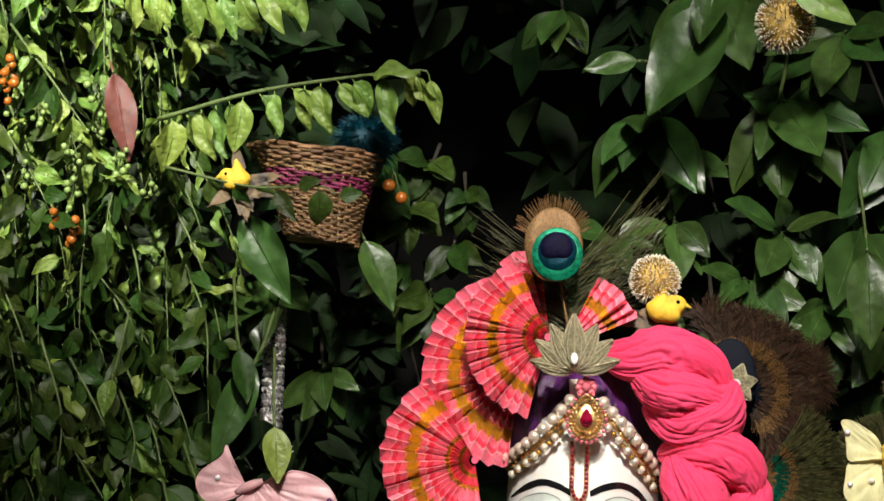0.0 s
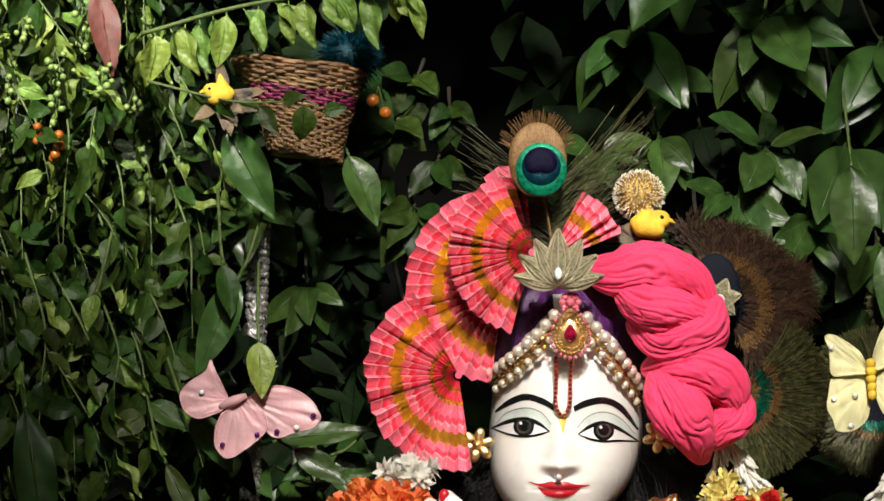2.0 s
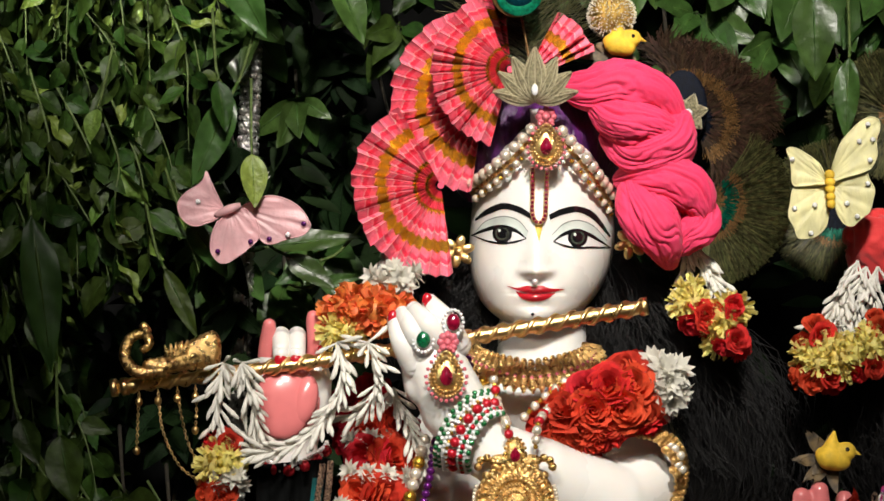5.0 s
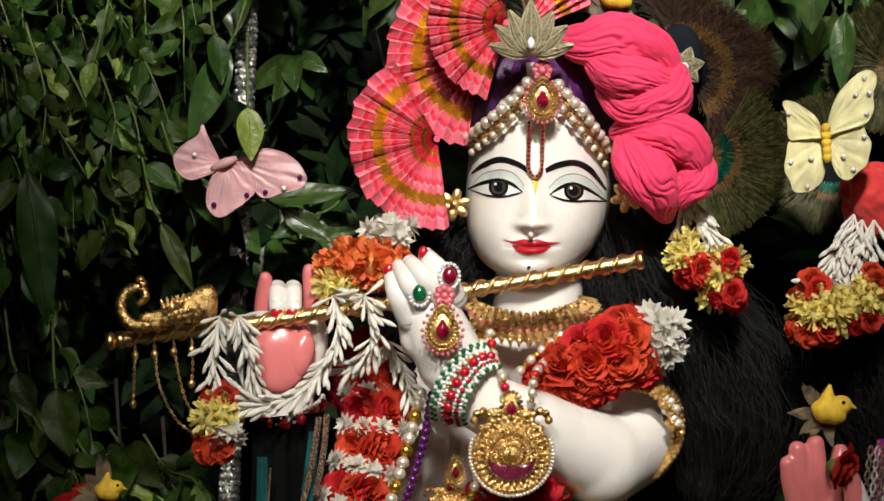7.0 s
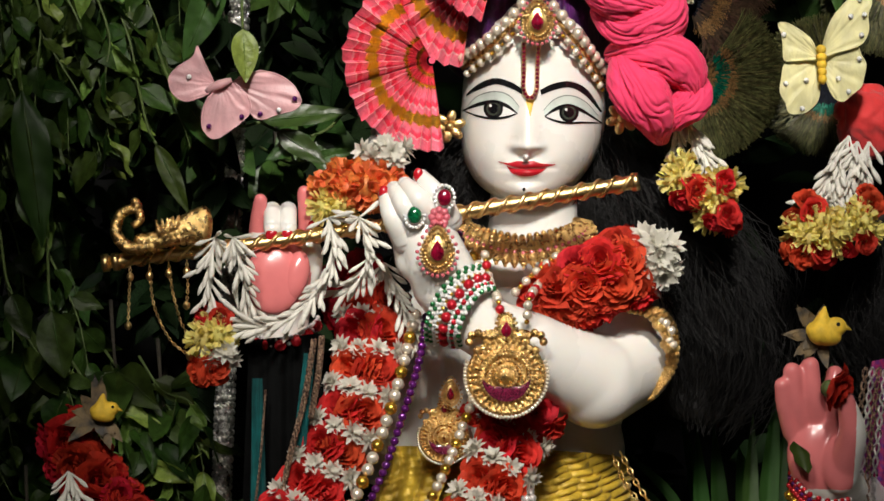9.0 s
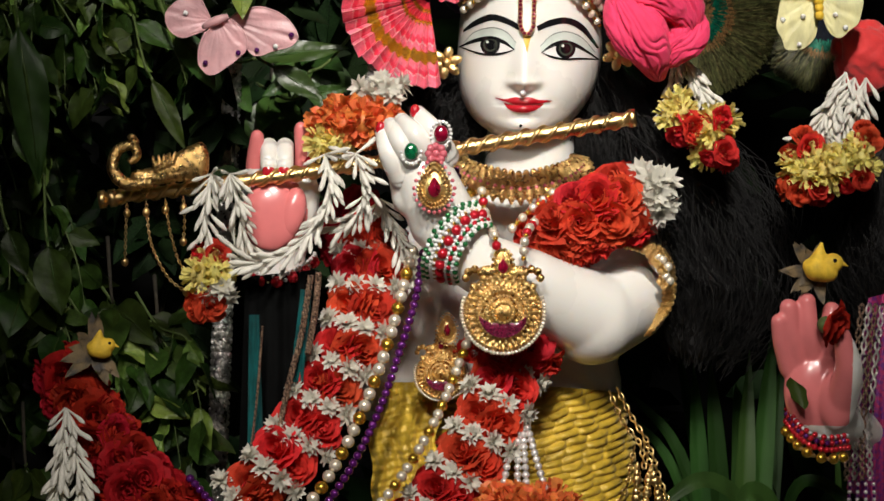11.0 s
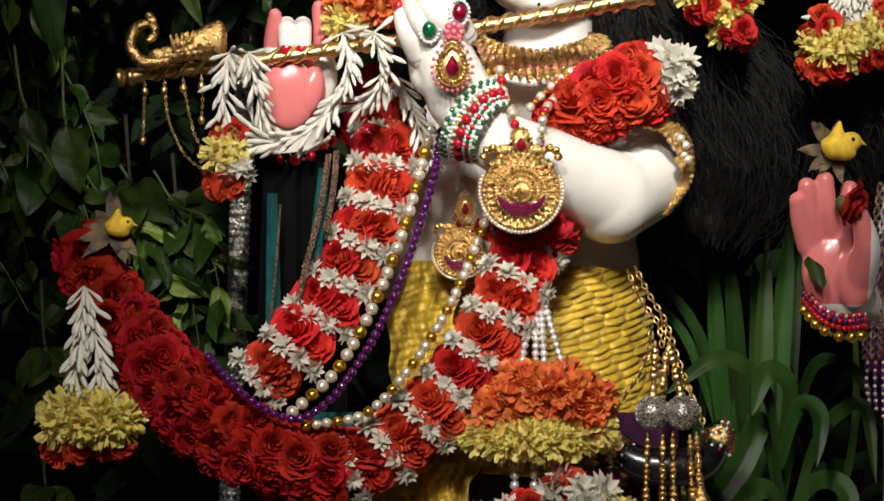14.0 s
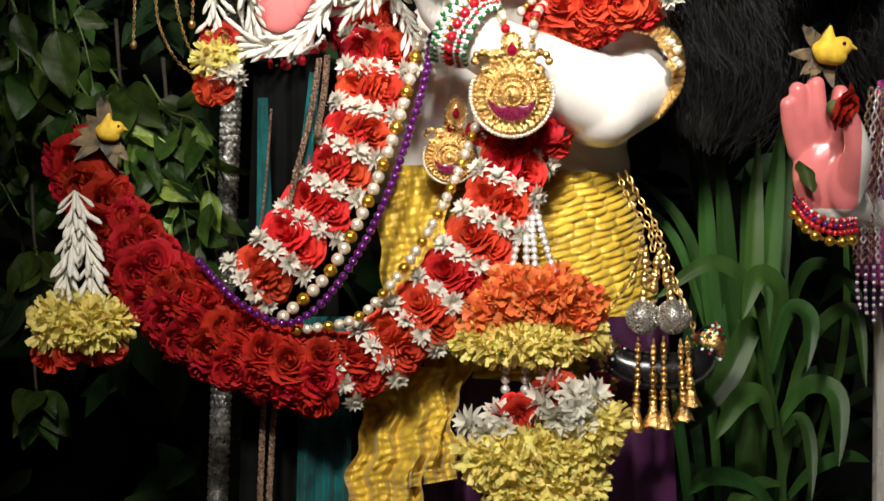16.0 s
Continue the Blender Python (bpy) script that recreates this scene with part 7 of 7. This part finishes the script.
def toy_bird(u, v, y, s, label, k=0.75):
    """A small felt bird looking to s, with a few real feathers behind; k: its size."""
    ob = thing("toy_bird", at(u, v + 20, y), label, "toy bird", "yellow toy birds")
    bm = bmesh.new()
    blob(bm, at(u, v, y), (0.016 * k, 0.010 * k, 0.010 * k), 20, 14, Euler((0, 0.35 * s, 0)).to_matrix())
    blob(bm, at(u + 22 * s * k, v - 12 * k, y), (0.0095 * k, 0.008 * k, 0.0085 * k), 18, 12)
    capsule(bm, at(u - 6 * s * k, v - 2, y), at(u + 2 * s, v - 46 * k, y), 0.0112 * k, 0.0018)
    part("body", fused(bm, 0.0012, 4), BIRD_FELT, ob, "yellow felt body")
    bm = bmesh.new()
    tube(bm, [at(u + 36 * s * k, v - 12 * k, y), at(u + 50 * s * k, v - 6 * k, y)], [0.003 * k, 0.0003], 8)
    part("beak", bm, BIRD_FELT, ob)
    bm = bmesh.new()
    blob(bm, at(u + 26 * s * k, v - 16 * k, y - 0.7 * k), 0.0019 * k, 8, 6)
    part("eye", bm, BLACK_PAINT, ob)
    for q in range(13):
        a = radians(rnd(80, 330) if s > 0 else rnd(-150, 100))
        d = Vector((math.cos(a), 0.1, math.sin(a)))
        x = Vector((-d.z, 0, d.x))
        p0, L = at(u - 8 * s * k, v + 4, y + 0.6), rnd(0.018, 0.036)
        bm = bmesh.new()
        sheet(bm, [[p0 + d * L * q + x * 0.0055 * math.sin(math.pi * min(1, 0.1 + 0.9 * q)) * t + TOWARD * 0.004 * q * q + jit(0.0006) for t in (-1, -0.5, 0, 0.5, 1)] for q in (0, 0.2, 0.4, 0.6, 0.8, 0.92, 1)])
        part("tail_feather", bm, FEATHER_TAN, ob, "tan and black feather")


FEATHER_TAN = mat("tan_feather", (0.17, 0.115, 0.05), 0.6, 0, 0.4, 90, 0.2, 400, second=(0.03, 0.025, 0.02))
toy_bird(1470, 730, -14, 1, "small yellow felt bird with tan feathers on the raised hand", 1.0)
toy_bird(190, 872, -12, 1, "small yellow felt bird on the red garland", 0.72)
toy_bird(1092, -4, -4, 1, "yellow felt bird beside the kadam flower", 0.95)
toy_bird(375, -225, -3, -1, "yellow felt bird among the leaves")

# ---- by the neighbouring statue ----
knot = thing("red_cloth_knot", at(1560, 350, 0), "crumpled knot of red muslin", "cloth")
bm = bmesh.new()
blob(bm, at(1552, 355, 0), (0.032, 0.03, 0.033), 64, 40, bend=folds(31, 0.13, 6, 2))
part("puff", bm, RED_CLOTH, knot)
bunch("red_rose", "single deep red rose held on the raised palm", [(DEEP_ROSES, 1480, 828, -15.5, 20, 20, 1, 1.2)])
bm = bmesh.new()
sheet(bm, [[at(1424 + 14 * f + 19 * t * math.sin(math.pi * (0.12 + 0.8 * f)) * (1 + 0.2 * math.sin(9 * f)), 926 + 48 * f + 5 * t, -14.9 - 0.35 * t * t - 0.3 * f) for t in (-1, -0.5, 0, 0.5, 1)] for f in (0, 0.15, 0.3, 0.45, 0.6, 0.75, 0.9, 1)])
solid("tulsi_leaf", bm, LEAF, "small green leaf stuck on the pink palm", "leaf")
brace = thing("bead_bracelet", at(1470, 1035, -12), "bracelet of gold and maroon beads on the raised wrist", "bracelet")
for dv, pat in ((0, [(B_RED, 0.0026), (B_CRYSTAL, 0.0016)]), (10, [(B_PURPLE, 0.0026), (B_RED, 0.0026)]), (22, [(B_RED, 0.0028)]), (38, [(B_GOLD, 0.0048), (B_ANT, 0.002)])):
    string(brace, [at(1410 - dv * 0.1, 975 + dv, -11), at(1440, 1012 + dv, -14.5), at(1480, 1028 + dv, -15), at(1520, 1024 + dv, -13)], pat)
sleeve = thing("brocade_sleeve", at(1560, 900, -6), "magenta and violet brocade sleeve with silver braid and beads", "clothing")
drape("cloth", sleeve, ((1556, 780, -6), (1640, 760, -4), (1640, 1190, -4), (1518, 1120, -7)), 0.5, MAGENTA_BROCADE, "magenta brocade", 40, 40, False, 6.0)
drape("lower_cloth", sleeve, ((1520, 1120, -5), (1640, 1190, -3), (1640, 2050, 2), (1600, 1190, -2)), 0.5, PURPLE_SATIN, "dark violet cloth", 40, 40, False, 7.0)
for k in range(4):
    bm = bmesh.new()
    line = spline([at(1545 + 12 * k, 790, -8), at(1532 + 12 * k, 900, -8.6), at(1522 + 12 * k, 1020, -8.8), at(1518 + 14 * k, 1105, -8.8)], 60)
    for j in range(2):
        tube(bm, [p + Vector((0.0022 * math.sin(i * 0.8 + j * 3.1), -0.001 * math.cos(i * 0.8 + j * 3.1), 0)) for i, p in enumerate(line)], 0.0011, 5)
    part("braid", bm, SILVER if k % 2 else BRAID, sleeve, "twisted silver braid")
for k in range(4):
    string(sleeve, [at(1524 + 14 * k, 1108, -8.5), at(1522 + 15 * k, 1150, -8.5), at(1528 + 12 * k, 1185 + 14 * (k % 3), -8)], [(B_WHITE, 0.0018), (B_PURPLE, 0.0016)])

# ---- waist ornaments ----
tassel = thing("waist_tassel", at(1160, 1180, -11), "pair of silver ball tassels on gold chains", "tassel")
for u, v in ((1141, 1201), (1195, 1200)):
    bm = bmesh.new()
    c = at(u, v, -14)
    blob(bm, c, 0.0142, 24, 16)
    for k in range(420):
        z = 1 - 2 * (k + 0.5) / 420
        q, a = math.sqrt(1 - z * z), k * 2.39996
        blob(bm, c + Vector((q * math.cos(a), q * math.sin(a), z)) * 0.0143, 0.0010, 5, 4)
    part("ball", bm, SILVER_BEAD, tassel, "ball covered with silver beads")
for u, v, h in ((1133, 1240, 165), (1160, 1245, 150), (1178, 1240, 160), (1208, 1245, 140), (1220, 1240, 120)):
    bm = bmesh.new()
    for i in range(13):
        s = i / 12
        r = (0.0016, 0.003, 0.0036, 0.003)[i % 4] * (0.8 + 0.5 * s)
        blob(bm, at(u + (u - 1165) * 0.12 * s, v + h * 0.8 * s, -14), (r, r, 0.0032), 10, 6)
    rows = []
    for i in range(6):
        s = i / 5
        r = 0.003 + 0.0068 * s ** 1.4
        rows.append([at(u + (u - 1165) * 0.14, v + h * (0.74 + 0.26 * s), -14) + Vector((r * math.cos(a), r * math.sin(a), 0.001 * math.sin(a * 6) * s)) for a in (2 * math.pi * k / 16 for k in range(17))])
    sheet(bm, rows)
    part("drop", bm, ANTIQUE, tassel, "gold and silver bell drop")
for u0, v0, u1, v1 in ((1146, 1080, 1142, 1170), (1168, 1090, 1160, 1150), (1172, 1085, 1192, 1170)):
    bm = bmesh.new()
    for i in range(9):
        s = i / 8
        blob(bm, at(u0 + (u1 - u0) * s, v0 + (v1 - v0) * s, -13.2), ((0.0018, 0.0034, 0.0042)[i % 3], 0.003, 0.0045), 10, 6)
    part("stem", bm, GOLD, tassel, "gold bead stem")
for pts in ([(1098, 950), (1120, 1000), (1150, 1040), (1158, 1080)], [(1112, 945), (1135, 990), (1165, 1040), (1185, 1100), (1215, 1180)], [(1140, 1050), (1125, 1120), (1080, 1190), (1055, 1240)], [(1158, 1040), (1180, 1110), (1225, 1200), (1232, 1230)]):
    chain(tassel, [at(u, v, -9 - 4 * (v - 945) / 280) for u, v in pts], 0.0021)
horn = thing("curved_horn", at(1170, 1280, -10), "black curved buffalo horn with jewelled gold ends", "horn")
line = spline([at(1072, 1262, -11), at(1120, 1290, -11.5), at(1180, 1298, -11.5), at(1235, 1288, -11), at(1262, 1250, -10), at(1250, 1222, -10)], 30)
bm = bmesh.new()
tube(bm, line, [0.011 + 0.006 * math.sin(math.pi * min(1, i / 22)) for i in range(31)], 18)
part("body", bm, HORN, horn)
for i0, i1, r in ((0, 3, 0.0125), (22, 30, 0.0135)):
    bm = bmesh.new()
    tube(bm, line[i0:i1 + 1], r if i0 == 0 else [0.0145, 0.015, 0.0145, 0.014, 0.013, 0.0125, 0.012, 0.012, 0.011], 18)
    band = part("band", bm, ANTIQUE, horn, "jewelled gold band")
    for i in range(i0, i1 + 1):
        for j in range(5):
            a = -0.3 - 0.6 * j
            t = (line[min(i + 1, 30)] - line[max(i - 1, 0)]).normalized()
            x = t.cross(TOWARD).normalized()
            piece("small_stone", (B_RUBY, B_CRYSTAL, B_GREEN)[(i + j) % 3], Matrix.Translation(line[i] + (x * math.cos(a) - TOWARD * math.sin(a)) * 0.0126) @ Matrix.Scale(0.0016, 4), band)

# ---- basket ----
basket = thing("wicker_basket", at(505, -140, 3), "woven bamboo basket with a magenta band hanging in leaves", "basket")
NB = 25
for i in range(NB):
    f = i / (NB - 1)
    R = (113 - 52 * (1 - (1 - f) ** 1.5)) / 2000
    cz = at(508 + 8 * f, -275 + 148 * f, 3)
    for k2 in range(2):
        pts = []
        for k in range(73):
            a = 2 * math.pi * k / 72
            w = 0.0018 * (1 if ((k // 2 + i + k2) % 2) else -1)
            pts.append(cz + Vector(((R + w) * math.cos(a), (R + w) * 0.9 * math.sin(a), 0.0012 * math.sin(a * 5 + i) + 0.01 * math.cos(a) * -0.6 - 0.0014 * k2)))
        bm = bmesh.new()
        tube(bm, pts, 0.0012 if i > 3 else 0.0017, 5, cap=False)
        part("strip", bm, WICKER_PINK if i in (7, 8, 9, 10) else WICKER, basket)
for k in range(36):
    a = 2 * math.pi * k / 36
    pts = []
    for i in range(NB):
        f = i / (NB - 1)
        R = (113 - 52 * (1 - (1 - f) ** 1.5)) / 2000
        pts.append(at(508 + 8 * f, -275 + 148 * f, 3) + Vector((R * math.cos(a), R * 0.9 * math.sin(a), -0.006 * math.cos(a))))
    bm = bmesh.new()
    tube(bm, pts, 0.0015, 4, cap=False)
    part("upright", bm, WICKER, basket)
bm = bmesh.new()
blob(bm, at(516, -128, 3), (0.030, 0.027, 0.004), 20, 8)
part("base", bm, WICKER, basket)
fluff = thing("blue_feather_bird", at(585, -300, 3), "ruffled teal feather bundle in the basket", "feathers")
bm = bmesh.new()
blob(bm, at(590, -290, 3), (0.022, 0.02, 0.02), 20, 14)
rng = random.Random(4)
for k in range(420):
    d = Vector((rng.uniform(-1, 1), rng.uniform(-1, 0.6), rng.uniform(-0.6, 1))).normalized()
    c = at(590, -290, 3)
    tube(bm, [c + d * 0.018, c + d * 0.026 + DOWN * 0.002, c + d * rng.uniform(0.028, 0.036) + DOWN * 0.006], [0.0007, 0.0005, 0.0001], 3, cap=False)
part("down", bm, TEAL_FEATHER, fluff)


# ---- berries ----
def berries(u, v, y, n, spread, material, label, r, group):
    ob = thing("berry_cluster", at(u, v - spread, y), label, "berries", group)
    me = bead_mesh("berry", material, 12, 8)
    bm = bmesh.new()
    for k in range(n):
        p = at(u + rnd(-spread, spread) * 0.6, v + rnd(-spread, spread), y + rnd(-1.5, 1))
        piece("berry", me, Matrix.Translation(p) @ Matrix.Scale(r * rnd(0.8, 1.15), 4), ob)
        tube(bm, spline([at(u, v - spread * 1.2, y), (at(u, v - spread, y) + p) / 2, p], 5), 0.0005, 4)
    part("stalk", bm, GREEN_STEM, ob)


ORANGE_BERRY = mat("orange_berry", (0.38, 0.11, 0.012), 0.3, 0, 0.15, 200, 0.05, coat=0.4)
GREEN_BERRY = mat("green_berry", (0.20, 0.30, 0.08), 0.35, 0, 0.15, 200, 0.05, coat=0.3)
for u, v, n in ((90, -140, 5), (75, -165, 4), (-10, -380, 6), (-8, -420, 5), (100, -120, 3), (640, -215, 2)):
    berries(u, v, 2, n, 22, ORANGE_BERRY, "small cluster of orange berries", 0.0042 if u < 600 else 0.006, "orange berry clusters")
for k in range(14):
    berries(rnd(-10, 230), rnd(-420, -200), rnd(-1, 5), 6, 28, GREEN_BERRY, "cluster of small green berries", 0.0030, "green berry clusters")

# orange-brown dry leaf and terracotta flap among the leaves
hanging_leaf(165, -408, 196, -262, 0.30, -1, mat("terracotta_leaf", (0.12, 0.030, 0.020), 0.6, 0, 0.2, 5, 0.3, 12), "dry terracotta-brown leaf hanging among green ones")
